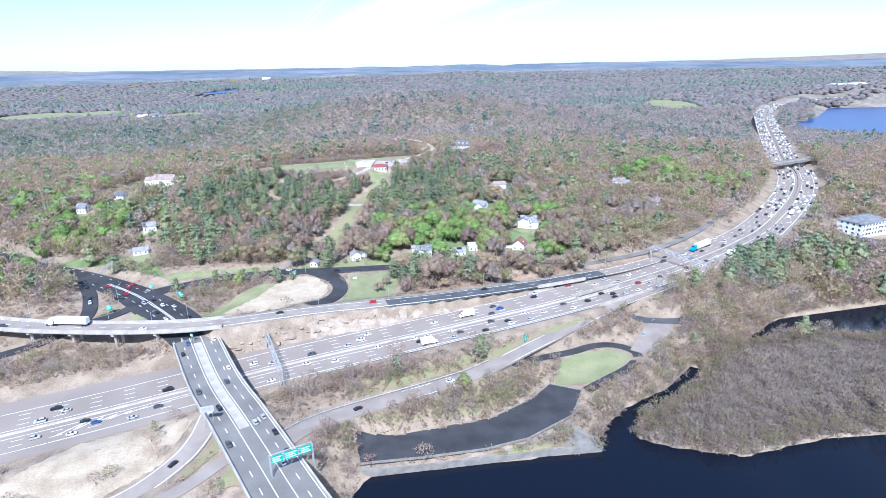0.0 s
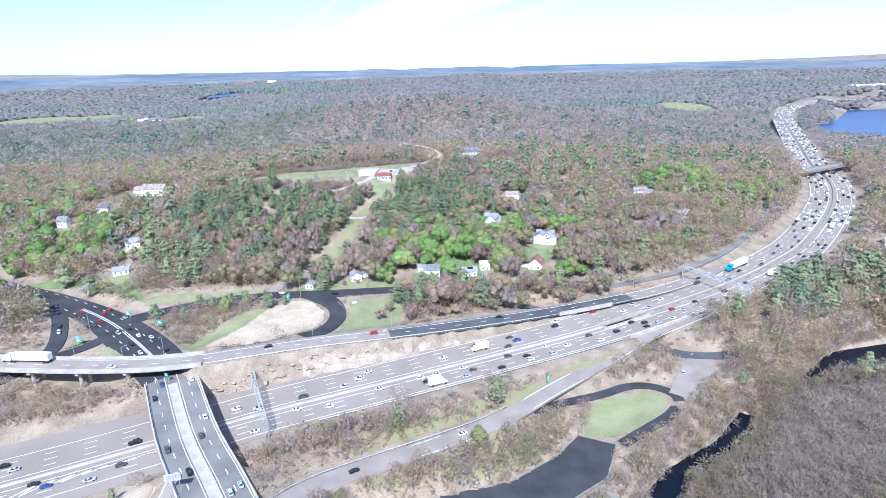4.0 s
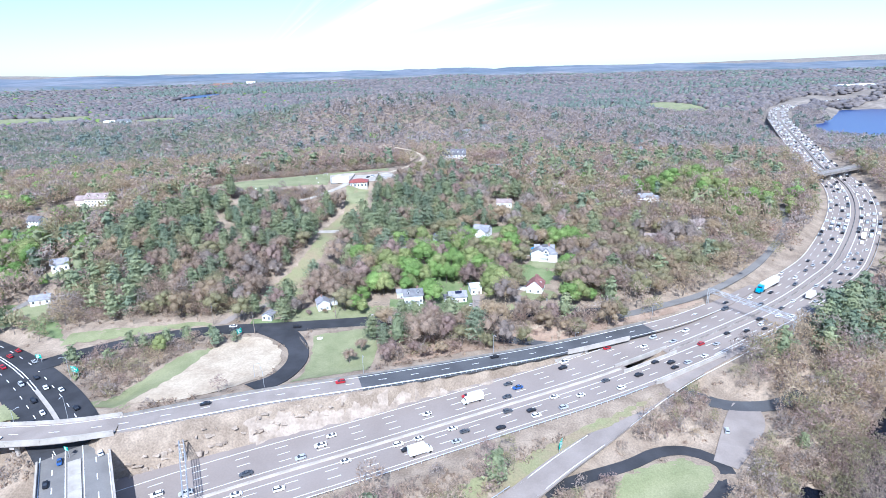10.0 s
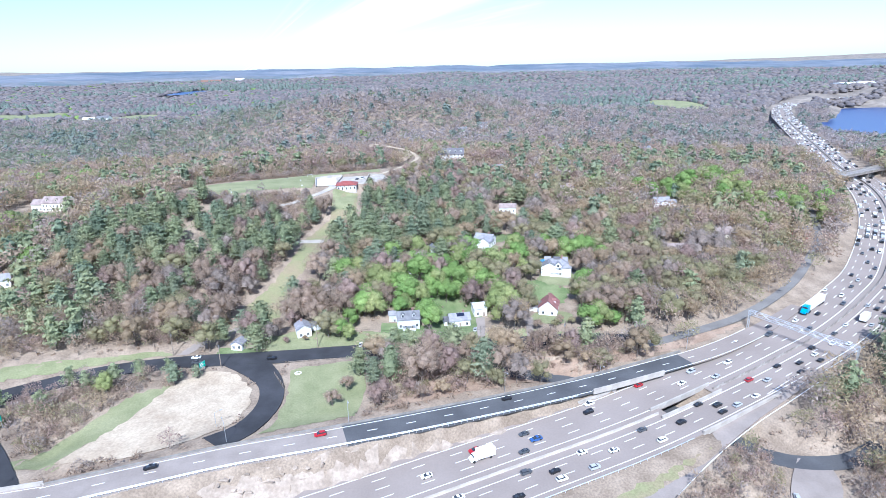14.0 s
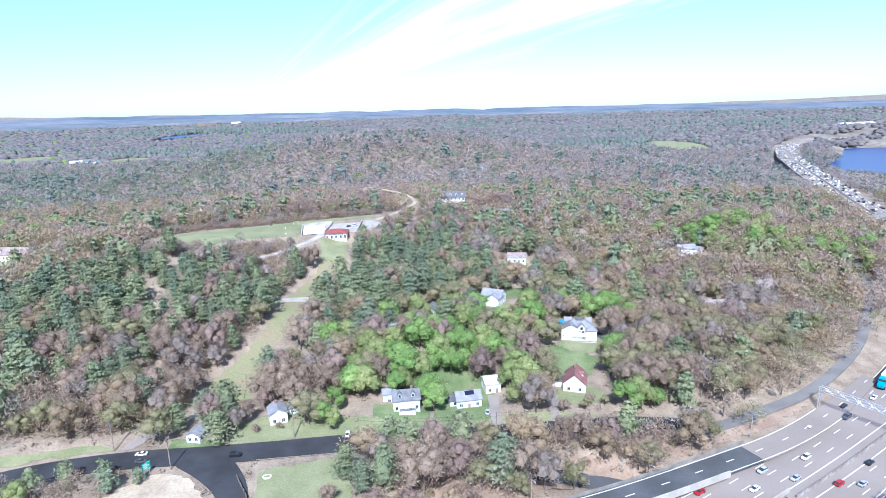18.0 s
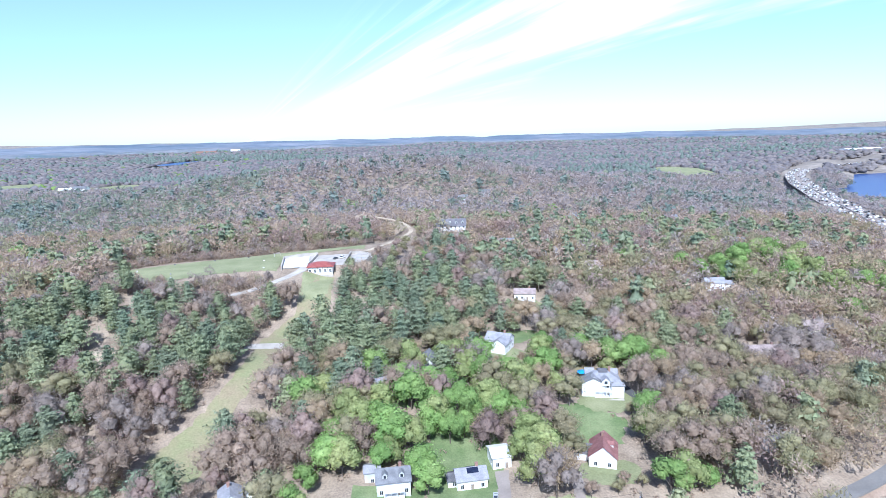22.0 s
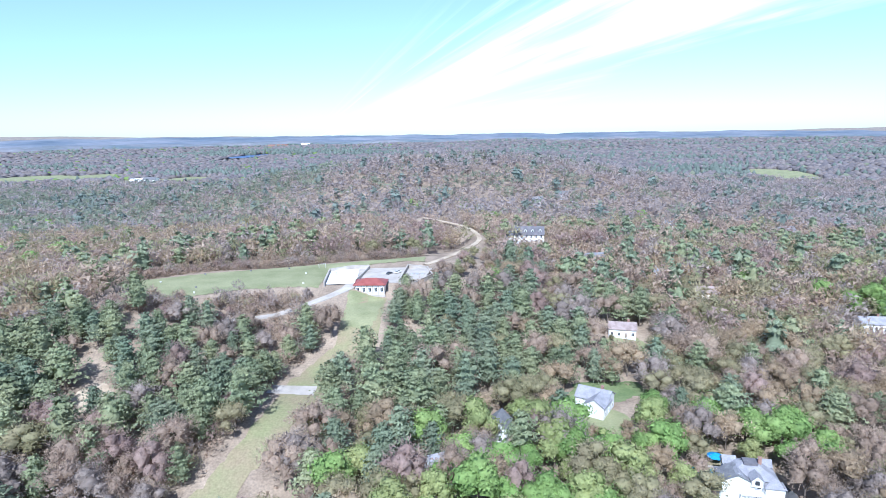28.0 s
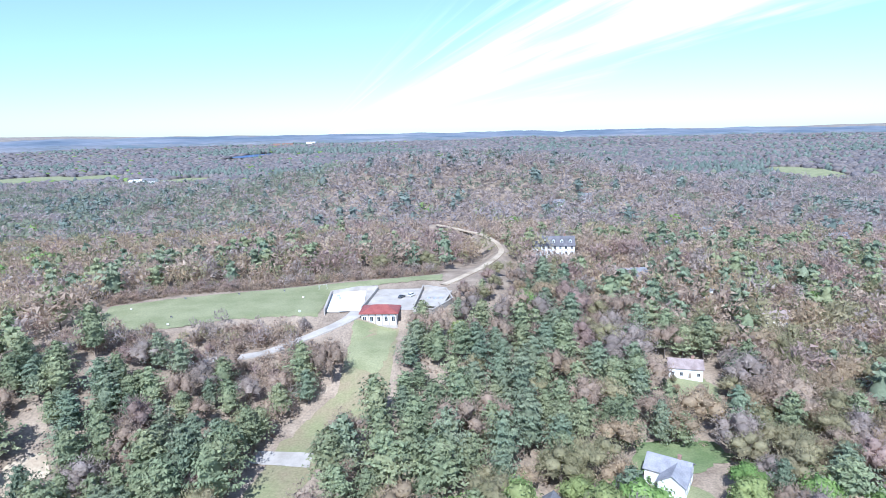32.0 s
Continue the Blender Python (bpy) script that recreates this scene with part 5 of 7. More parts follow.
def house(x, y, w, d, h, rise, rot, wall, roof, label, hip=False, chimney=True, dormers=0, wing=None, rows=2, porch=False, category="house", z=None, front=False):
    """A house: walls, roof, windows, door, and where it has them chimney, dormers, a wing and a porch."""
    z = float(height(x, y)) if z is None else z
    t = thing("house", x, y, z, rot, label, category)
    bm = bmesh.new()
    if hip:
        box(bm, -w / 2, w / 2, -d / 2, d / 2, -1.5, h)
    else:
        gable_walls(bm, w, d, h, rise, 1.5)
    part("wall", bm, M[wall], t)
    bm = bmesh.new()
    (hip_roof if hip else gable_roof)(bm, w, d, h, rise)
    rf = part("roof", bm, M[roof], t)
    if chimney:
        c = part("chimney", boxes((w * 0.22 - 0.45, w * 0.22 + 0.45, -0.1, 0.75, h, h + rise + 1.1), (w * 0.22 - 0.55, w * 0.22 + 0.55, -0.2, 0.85, h + rise + 1.1, h + rise + 1.3)), M["brick"], rf, "red brick chimney")
    n = max(2, int(w / 2.6))
    for r_ in range(rows):
        zz = 1.5 + r_ * 2.7
        if zz + 0.8 > h:
            break
        for i in range(n):
            xx = -w / 2 + w * (i + 0.5) / n
            if r_ == 0 and i == n // 2:
                dr = part("door", boxes((xx - 0.5, xx + 0.5, -d / 2 - 0.09, -d / 2 + 0.02, 0.0, 2.05)), M["wood"], t, "panelled front door")
                continue
            window(t, xx, -d / 2, zz, 0)
        for s, turn in ((-1, -90), (1, 90)):
            for yy in (-d * 0.25, d * 0.25):
                window(t, s * w / 2, yy, zz, turn)
    for i in range(dormers):
        xx = -w / 2 + w * (i + 0.5) / dormers
        bm = bmesh.new()
        gable_walls(bm, 1.8, 1.5, 1.3, 0.8, 0.6)
        dm = part("dormer", bm, M[wall], t)
        dm.matrix_basis = pose(xx, -d * 0.27, h + rise * 0.30, 0, 0, 90)
        bm = bmesh.new()
        gable_roof(bm, 1.9, 1.5, 1.3, 0.8, 0.2, 0.12)
        part("dormer_roof", bm, M[roof], dm)
        part("pane", boxes((-0.93, -0.9, -0.4, 0.4, 0.1, 1.1)), M["glass"], dm, "dark dormer window glass")
    if wing:
        wx, wy, ww, wd, wh, wr, turn, wroof = wing
        bm = bmesh.new()
        gable_walls(bm, ww, wd, wh, wr, 1.5)
        wg = part("wing", bm, M[wall], t)
        wg.matrix_basis = pose(wx, wy, 0, 0, 0, turn)
        bm = bmesh.new()
        gable_roof(bm, ww, wd, wh, wr)
        part("wing_roof", bm, M[wroof], wg)
        for i in range(max(1, int(ww / 3))):
            window(wg, -ww / 2 + ww * (i + 0.5) / max(1, int(ww / 3)), -wd / 2, 1.5, 0)
        window(wg, ww / 2, 0, 1.5, 90)
    if porch:
        pr = part("porch", boxes((-w * 0.3, w * 0.3, -d / 2 - 2.4, -d / 2, 2.5, 2.75), (-w * 0.3, w * 0.3, -d / 2 - 2.4, -d / 2, -1.0, 0.25)), M["white"], t, "white front porch")
        for i in range(4):
            part("post", tubes(((-w * 0.29 + w * 0.58 * i / 3, -d / 2 - 2.25, 0.2), (-w * 0.29 + w * 0.58 * i / 3, -d / 2 - 2.25, 2.55), 0.1)), M["white"], pr)
    if y < 560:
        t.matrix_basis = t.matrix_basis @ Matrix.Scale(0.84, 4)
    HOUSE_SPOTS.append((x, y, max(w, d) * 0.42 + 2.5))
    if front:
        HOUSE_SPOTS.append((x - 0.02 * x, y - max(w, d) * 0.45 - 5, max(w, d) * 0.34))
    return t


shed = house(-68.5, 335, 5.6, 5.2, 2.9, 1.4, 78, "white", "paleroof", "small white clapboard garage beside a pine", chimney=False, rows=1)
house(-45, 342.5, 7.6, 6.6, 4.3, 2.0, 108, "white", "paleroof", "tall white house with a pale metal roof", front=True, wing=(4, -6.5, 5, 4, 2.6, 1.2, 0, "paleroof"))
house(-3, 345, 10.5, 8, 4.8, 2.6, 4, "greywall", "shingle", "grey clapboard house with a grey shingle roof", dormers=2, wing=(-6.5, 5.5, 5, 5, 4.6, 1.0, 0, "paleroof"), porch=True, front=True)
solar = house(18, 348, 10, 7.5, 3.6, 2.2, 6, "white", "paleroof", "white cottage with solar panels on its roof", rows=1, front=True, wing=(-5.6, 1.0, 4, 5, 2.8, 1.2, 0, "darkroof"))
for i in range(2):
    p = part("solar_panel", boxes((-1.9, 1.9, -1.0, 1.0, 0, 0.08)), M["solar"], solar, "dark blue solar panel")
    p.matrix_basis = pose(0.6 + i * 0.1, -1.05 - i * 0.0 + (3.0 if i else 0), 5.35 if not i else 5.0, 30.4 if not i else -30.4)
house(27.5, 357, 6.5, 8, 4.2, 1.4, 6, "white", "white", "white garage at the head of a driveway", chimney=False, rows=1)
house(57, 353, 11, 9, 4.0, 3.8, 70, "white", "brownroof", "white gabled house with a steep red-brown roof", dormers=1, front=True, wing=(1, 7, 7, 6, 3.0, 1.8, 90, "darkroof"))
tall = house(69.5, 391, 12.5, 10.5, 6.2, 2.8, -10, "white", "paleroof", "large white house with a grey hipped roof", hip=True, rows=3, wing=(-4.5, -3.5, 6, 9, 5.8, 2.2, 90, "shingle"), porch=True, front=True)
part("roof_deck", boxes((-1.9, 1.9, -1.6, 1.6, 8.5, 9.2)), M["darkroof"], tall, "dark flat deck on top of the roof")
for x, y, w, d, z in ((5.2, -5.6, 5, 3.4, 5.2), (-6.4, 0.5, 3, 8, 3.4)):
    bay = part("bay", boxes((x - w / 2, x + w / 2, y - d / 2, y + d / 2, -1.0, z)), M["white"], tall)
    bm = bmesh.new()
    hip_roof(bm, w, d, z, 1.2, 0.4, 0.15)
    bay_roof = part("bay_roof", bm, M["paleroof"], bay)
    bay_roof.matrix_basis = pose(x, y, 0)
for gx_, gy_, turn in ((-4.2, -4.4, 0), (0.4, -5.6, 0), (4.6, 2.6, 90), (-5.0, 3.0, -90)):
    bm = bmesh.new()
    gable_walls(bm, 3.4, 3.0, 1.6, 1.4, 0.4)
    gb = part("gable", bm, M["white"], tall)
    gb.matrix_basis = pose(gx_, gy_, 5.6, 0, 0, turn + 90)
    bm = bmesh.new()
    gable_roof(bm, 3.4, 3.0, 1.6, 1.4, 0.3, 0.15)
    part("gable_roof", bm, M["paleroof"], gb)
    part("pane", boxes((-1.74, -1.7, -0.6, 0.6, 0.2, 1.5)), M["glass"], gb, "dark gable window glass")
part("terrace", boxes((-7.5, 7.5, -9.6, -6.0, -1.4, 0.1)), M["concrete"], tall, "pale stone front terrace")
for i in range(6):
    part("column", tubes(((-3.6 + i * 1.44, -7.6, 0.0), (-3.6 + i * 1.44, -7.6, 2.6), 0.16), n=8), M["white"], tall)
house(-5.5, 389, 9, 8, 5.2, 2.8, 24, "white", "paleroof", "white house with a pale grey roof", wing=(-2, -4.5, 5, 5, 4.6, 2.0, 90, "paleroof"))
house(9, 408, 7, 7, 5.6, 3.0, 70, "white", "shingle", "narrow white house half hidden by trees", chimney=False)
house(39, 425, 11.5, 8.5, 4.8, 2.6, -30, "white", "paleroof", "white house with a pale cross-gabled roof", rows=2, front=True, wing=(2.4, -4.4, 8, 7, 4.6, 2.3, 90, "paleroof"))
house(60, 477, 12, 8, 3.8, 2.2, -12, "white", "dullroof", "white house with a faded brown roof between pines", rows=1)
house(65, 560, 11, 8, 6, 3, 10, "white", "shingle", "white house among bare trees")
house(36, 600, 17, 9, 5.4, 4.0, -4, "white", "darkroof", "long pale manor house with dormers and chimneys", dormers=4, rows=2, wing=(-10.5, 0, 5, 7, 4.4, 2.4, 0, "darkroof"), z=33.2)
house(-224, 508, 22, 10, 6.5, 4, -8, "cream", "dullroof", "large cream mansion on a lawn", dormers=3, rows=2, wing=(-15, 1, 12, 9, 5, 3, 0, "dullroof"))
house(-206, 511, 12, 9, 5, 3.4, -20, "cream", "dullroof", "cream carriage wing of the mansion", rows=2)
house(-236, 453, 11, 8, 5, 3, -15, "white", "darkroof", "white house with a dark roof", rows=2)
house(-222, 455, 9, 8, 4, 2.6, -30, "white", "shingle", "white house with a grey roof in the woods", rows=1)
house(-186, 386, 9.5, 7.5, 4.2, 2.6, 20, "white", "paleroof", "white house at the wood's edge", rows=2)
house(-178, 353, 10, 6.5, 3.0, 1.8, 15, "white", "paleroof", "low pale house above the junction", rows=1)
house(-254, 432, 9, 7, 5, 3, -10, "white", "shingle", "white house behind bright green trees", rows=2)
house(164, 493, 12, 8, 4.6, 2.6, -6, "white", "paleroof", "white ranch house among bare trees", rows=1, wing=(8, 1, 7, 6, 3.4, 1.6, 0, "paleroof"))
house(178, 481, 6, 5, 3, 1.6, 10, "white", "paleroof", "small white wooden outbuilding among bare trees", chimney=False, rows=1)
house(139, 409, 18, 9, 4, 2.8, -4, "greywall", "dullroof", "long grey house half hidden by trees", rows=2)
house(172, 429, 12, 9, 4.4, 3.4, 14, "cream", "dullroof", "pale gabled house half hidden by trees", rows=2)
house(216, 563, 10, 8, 6, 3, -12, "bluewall", "darkroof", "dark blue house near the bright green trees", rows=2)
house(228, 543, 7, 6, 5, 2.6, -12, "bluewall", "shingle", "slate blue wooden outbuilding beside green trees", rows=1, chimney=False)
house(108, 350, 9, 7, 3.8, 2.2, 12, "greywall", "shingle", "pale house beside the east lane", rows=2)
house(219, 432, 10, 8, 5, 3, 20, "redwall", "darkroof", "dark red house at the wood's edge", rows=2)
house(-230, 583, 10, 8, 5, 3, 0, "white", "shingle", "white house beyond the field", rows=2)
house(-204, 581, 14, 8, 4, 2.6, 8, "white", "paleroof", "white ranch house beyond the field", rows=1)
house(-172, 572, 9, 8, 6, 3, 20, "white", "shingle", "tall white house beyond the field", rows=2)
house(120, 480, 12, 8, 4, 2.8, 8, "greywall", "dullroof", "weathered grey house in the woods", rows=1)
house(108, 520, 12, 9, 4, 2.8, -8, "cream", "dullroof", "pale house in the woods", rows=1)
house(90, 545, 8, 7, 4, 2.4, 30, "white", "paleroof", "white cottage in the woods", rows=1)
house(150, 700, 12, 8, 5, 3, 12, "white", "shingle", "distant white house in the woods")
house(110, 640, 11, 8, 5, 3, -18, "white", "paleroof", "distant white house in the woods")
house(230, 690, 12, 8, 5, 3, 5, "white", "shingle", "distant white house in the woods")
house(60, 770, 9, 7, 4.5, 2.5, 8, "greywall", "shingle", "distant white house below the hill")
house(85, 790, 8, 7, 4, 2.5, 20, "greywall", "shingle", "distant white house below the hill")
house(-170, 700, 12, 9, 5, 3, -14, "white", "shingle", "distant white house in the woods")

# far landmarks
FAR = [(-560, 1280, 24, 14, 8, 4, -6, "white", "shingle", "large white country house far off"), (-592, 1290, 20, 12, 6, 3, 12, "white", "white", "white wing of the far country house"), (-622, 1286, 14, 12, 4, 2, -10, "greywall", "shingle", "grey barn of the far country house"),
       (352, 1162, 15, 10, 7, 3, 10, "white", "shingle", "white buildings in distant woods"), (374, 1172, 12, 10, 6, 3, 30, "white", "shingle", "distant white house in the woods"),
       (-884, 3003, 90, 24, 16, 3, 4, "brick", "shingle", "distant long brick mill"), (-760, 3020, 40, 20, 14, 3, 4, "white", "white", "distant white mill building"),
       (1148, 1622, 110, 40, 8, 2, 10, "white", "white", "distant long white warehouse"), (-115, 950, 12, 9, 5, 3, 10, "white", "shingle", "distant house on the wooded hilltop")]
for x, y, w, d, h, rise, rot, wall, roof, label in FAR:
    house(x, y, w, d, h, rise, rot, wall, roof, label, chimney=False, rows=2, category="building")

# the apartment block beyond the highway
def apartment(x, y, w, d, floors, rot, wall, label):
    h = floors * 2.9
    t = thing("apartment_building", x, y, float(height(x, y)), rot, label, "building")
    part("wall", boxes((-w / 2, w / 2, -d / 2, d / 2, -2, h)), M[wall], t)
    bm = bmesh.new()
    hip_roof(bm, w, d, h, 3.4, 0.7)
    part("roof", bm, M["shingle"], t)
    for f in range(floors):
        for i in range(int(w / 3.2)):
            window(t, -w / 2 + 1.6 + i * 3.2, -d / 2, 1.5 + f * 2.9, 0, 1.4, 1.5)
        for i in range(int(d / 4)):
            window(t, -w / 2, -d / 2 + 2 + i * 4, 1.5 + f * 2.9, -90, 1.4, 1.5)
        if f:
            for i in range(2):
                xx = -w / 4 + i * w / 2
                b = part("balcony", boxes((xx - 2, xx + 2, -d / 2 - 1.5, -d / 2, f * 2.9, f * 2.9 + 0.15), (xx - 2, xx + 2, -d / 2 - 1.5, -d / 2 - 1.42, f * 2.9, f * 2.9 + 1.0)), M["white"], t)
    HOUSE_SPOTS.append((x, y, max(w, d) * 0.6 + 3))


apartment(294, 376, 26, 17, 3, 22, "white", "white three-storey apartment block with a grey hipped roof")
apartment(320, 372, 22, 14, 3, 22, "white", "white apartment wing beyond the highway")

# turf round the houses that stand in the open
for hx, hy, ra, rb in ((57, 347, 9, 7), (69.5, 383, 11, 8), (39, 417, 9, 8), (-45, 335, 8, 5), (-186, 379, 9, 7), (-178, 345, 10, 7), (-228, 446, 14, 8), (-5, 383, 7, 5), (60, 470, 8, 6), (-254, 425, 8, 6)):
    cover("lawn", [(hx + ra * math.cos(i * 0.5236), hy + rb * math.sin(i * 0.5236)) for i in range(12)], M["grass"], "rough grass round a house", "lawn", 1.5, 0.16)

# ---- the hilltop pump house and its yard ----
PZ = 37.9
ph = thing("pump_house", -38.6, 486.6, 34.0, 1, "white masonry pump house with a red hipped roof", "pump house")
part("wall", boxes((-5.9, 5.9, -4.2, 4.2, -2.5, 4.7)), M["white"], ph)
part("plinth", boxes((-6.2, 6.2, -4.5, -4.2, -2.5, 0.8)), M["concrete"], ph, "projecting concrete plinth")
bm = bmesh.new()
hip_roof(bm, 12.2, 8.7, 4.7, 2.0, 0.5, 0.25)
part("roof", bm, M["redroof"], ph, "red hipped metal roof")
for i in range(5):
    window(ph, -4.8 + i * 2.4, -4.2, 2.9, 0, 1.0, 1.7)
for i in range(6):
    part("pilaster", boxes((-5.7 + i * 2.28 - 0.2, -5.7 + i * 2.28 + 0.2, -4.36, -4.2, 0.8, 4.7)), M["concrete"], ph)
HOUSE_SPOTS.append((-37, 483, 10))


def parapet(points, h, t, label, name="parapet_wall"):
    th = thing(name, points[0][0], points[0][1], PZ, 0, label, "wall")
    for (x0, y0), (x1, y1) in zip(points, points[1:]):
        L = math.hypot(x1 - x0, y1 - y0)
        o = part("panel", boxes((0, L, -t / 2, t / 2, -0.6, h), (0, L, -t / 2 - 0.08, t / 2 + 0.08, h, h + 0.15)), M["concrete"], th)
        o.matrix_basis = pose(x0 - points[0][0], y0 - points[0][1], 0, 0, 0, math.degrees(math.atan2(y1 - y0, x1 - x0)))
    return th


parapet([(-57.5, 485), (-60.5, 508), (-51, 514.5), (-44, 515)], 1.6, 0.4, "white concrete wall round the service yard")
parapet([(-44, 515), (-45.5, 489)], 1.2, 0.35, "white concrete wall dividing the service yard")
parapet([(-26.5, 516), (-17.5, 511.5), (-14.5, 498), (-21, 484), (-27.5, 487), (-26.5, 516)], 1.5, 0.4, "pale concrete wall of the filter basin")
roofslab = thing("basin_cover", -21, 499, PZ, -8, "low flat concrete roof over the filter basin", "roof slab")
part("slab", boxes((-4.4, 4.4, -9, 11, 0.9, 1.2)), M["concrete"], roofslab)
for i in range(3):
    part("hatch", boxes((-2.6 + i * 2.2, -1.6 + i * 2.2, -1, 0.4, 1.2, 1.5)), M["steel"], roofslab, "raised steel hatch")
wd = thing("white_deck", -52, 500, PZ, 8, "bright white concrete deck beside the pump house", "deck")
part("slab", boxes((-7, 5.5, -12, 12, 0.0, 0.35)), M["white"], wd)
part("kiosk", boxes((-4.8, -3.6, 2, 3.2, 0.35, 1.6)), M["steel"], wd, "small metal kiosk")

# ---- the woods ----
x1, y1 = scatter(-560, 560, 140, 640, 7.3, rng)
x2, y2 = scatter(-960, 960, 640, 1250, 9.8, rng)
X, Y = np.concatenate([x1, x2]), np.concatenate([y1, y2])
view = (np.abs(X - 20) < 0.86 * (Y + 40) + 30)
X, Y = X[view], Y[view]
ok = open_ground(X, Y)
X, Y = X[ok], Y[ok]
# thinner scrub between the roads, on the rocky banks and on the south shore
scrub = ((Y < 290) & (X < 120)) | ((Y < 300) & (X > -120) & (X < 60))
shore = (Y < 236) & (X > -34) | (Y < 190)
keep = ~scrub | (rng.random(X.shape) < np.where(shore, 0.95, np.where(Y > 278, 0.9, 0.5)))
X, Y, scrub = X[keep], Y[keep], scrub[keep]
# trees that stand out by themselves
LONE = [(-119, 311, 0, 0.62), (-112, 307.5, 0, 0.6), (-104, 311, 0, 0.62), (-93, 312, 1, 0.55), (-97, 308, 1, 0.5), (-88, 316.5, 0, 0.5), (-102, 157, 2, 0.42), (-105.5, 154, 1, 0.4), (-99, 181, 0, 0.32), (-97, 174, 1, 0.5), (-94, 187, 1, 0.5), (-91, 165, 1, 0.5), (-61, 331.5, 0, 0.85), (-36, 343, 0, 0.7), (-55, 342, 1, 0.75), (-26, 335, 3, 0.55), (-29, 338, 3, 0.6), (-17, 350, 3, 0.95), (4.5, 350, 3, 0.85), (-26, 386, 3, 0.8), (-88, 344, 2, 0.6), (-4, 360, 3, 1.0), (14, 366, 3, 0.85), (-13, 364, 3, 0.95), (-21, 352, 3, 0.9),
        (-53, 446, 0, 1.0), (-56, 452, 0, 0.95), (-59, 440, 0, 1.0), (-78, 314.5, 0, 0.4), (-105, 306, 3, 0.6), (-98, 316, 0, 0.5), (36, 343, 3, 0.95), (40, 352, 3, 1.0), (37, 362, 3, 0.9), (79, 336, 3, 0.55), (-24, 300, 1, 0.5), (-28, 292, 1, 0.5), (-20, 309, 0, 0.8), (-15, 303, 0, 0.75)]
lone = np.array(LONE)
apart = np.min(np.hypot(X[:, None] - lone[:, 0], Y[:, None] - lone[:, 1]), 1) > 4.5
X, Y, scrub = X[apart], Y[apart], scrub[apart]
K = kinds(X, Y, rng)
K = np.where(scrub & (K == 0) & (rng.random(X.shape) < 0.8), 1, K)
S = rng.uniform(0.66, 1.2, X.shape) * np.where(scrub, np.where(Y < 236, rng.uniform(0.4, 0.8, X.shape), np.where(Y > 278, rng.uniform(0.4, 0.8, X.shape), rng.uniform(0.28, 0.55, X.shape))), 1.0)
S = np.where(K == 3, S * 0.88, S)
S = np.where((K == 0) & ~scrub, np.clip(S * 1.02, 0.6, 1.15), S)
BRUSHY = [(-136, 446), (-100, 450), (-52, 451), (-47, 482), (-60, 481), (-88, 475), (-102, 466), (-130, 461)]
low = inside(BRUSHY, X, Y) | ((near_edge(FIELD, X, Y) < 12) & (Y > 480))
K = np.where(low & ~((X > -58) & (Y < 458)), 1, K)
S = np.where(low, np.where((X > -58) & (Y < 458), S, rng.uniform(0.28, 0.45, X.shape)), S)
X, Y, K, S = np.append(X, lone[:, 0]), np.append(Y, lone[:, 1]), np.append(K, lone[:, 2].astype(int)), np.append(S, lone[:, 3])
# lower growth before the houses that stand in the open
for hx, hy in ((-186, 386), (-178, 353), (-236, 453), (-254, 432), (-224, 508), (-206, 511), (294, 372), (276, 360), (69.5, 391), (57, 353), (39, 425), (18, 348), (-3, 345), (-45, 342), (164, 493), (36, 600), (60, 477)):
    L = math.hypot(hx, hy)
    ahead = -((X - hx) * hx + (Y - hy) * hy) / L
    aside = ((X - hx) * hy - (Y - hy) * hx) / L
    S = np.where((ahead > 0) & (ahead < (26 if hx > -100 else 44)) & (np.abs(aside) < 8.5), np.minimum(S, 0.16 + 0.014 * ahead), S)
S = np.where((X > -32) & (X < 4) & (Y > 440) & (Y < 492), S * 0.8, S)
S = np.where((X > -14) & (X < 18) & (Y > 495) & (Y < 580), S * 0.55, S)
S = np.where((X > -165) & (X < -50) & (Y > 422) & (Y < 447), S * 0.74, S)
S = np.where((X > -265) & (X < -192) & (Y > 452) & (Y < 492), S * 0.45, S)
S = np.where((X < -84) & (X > -170) & (Y < 318), np.minimum(S, 0.62), S)
Z = height(X, Y)
near_box = (np.abs(X + 5) / 1.15 + np.abs(Y - 405)) * 1.0
NAMES = ["pine", "bare", "olive", "green"]
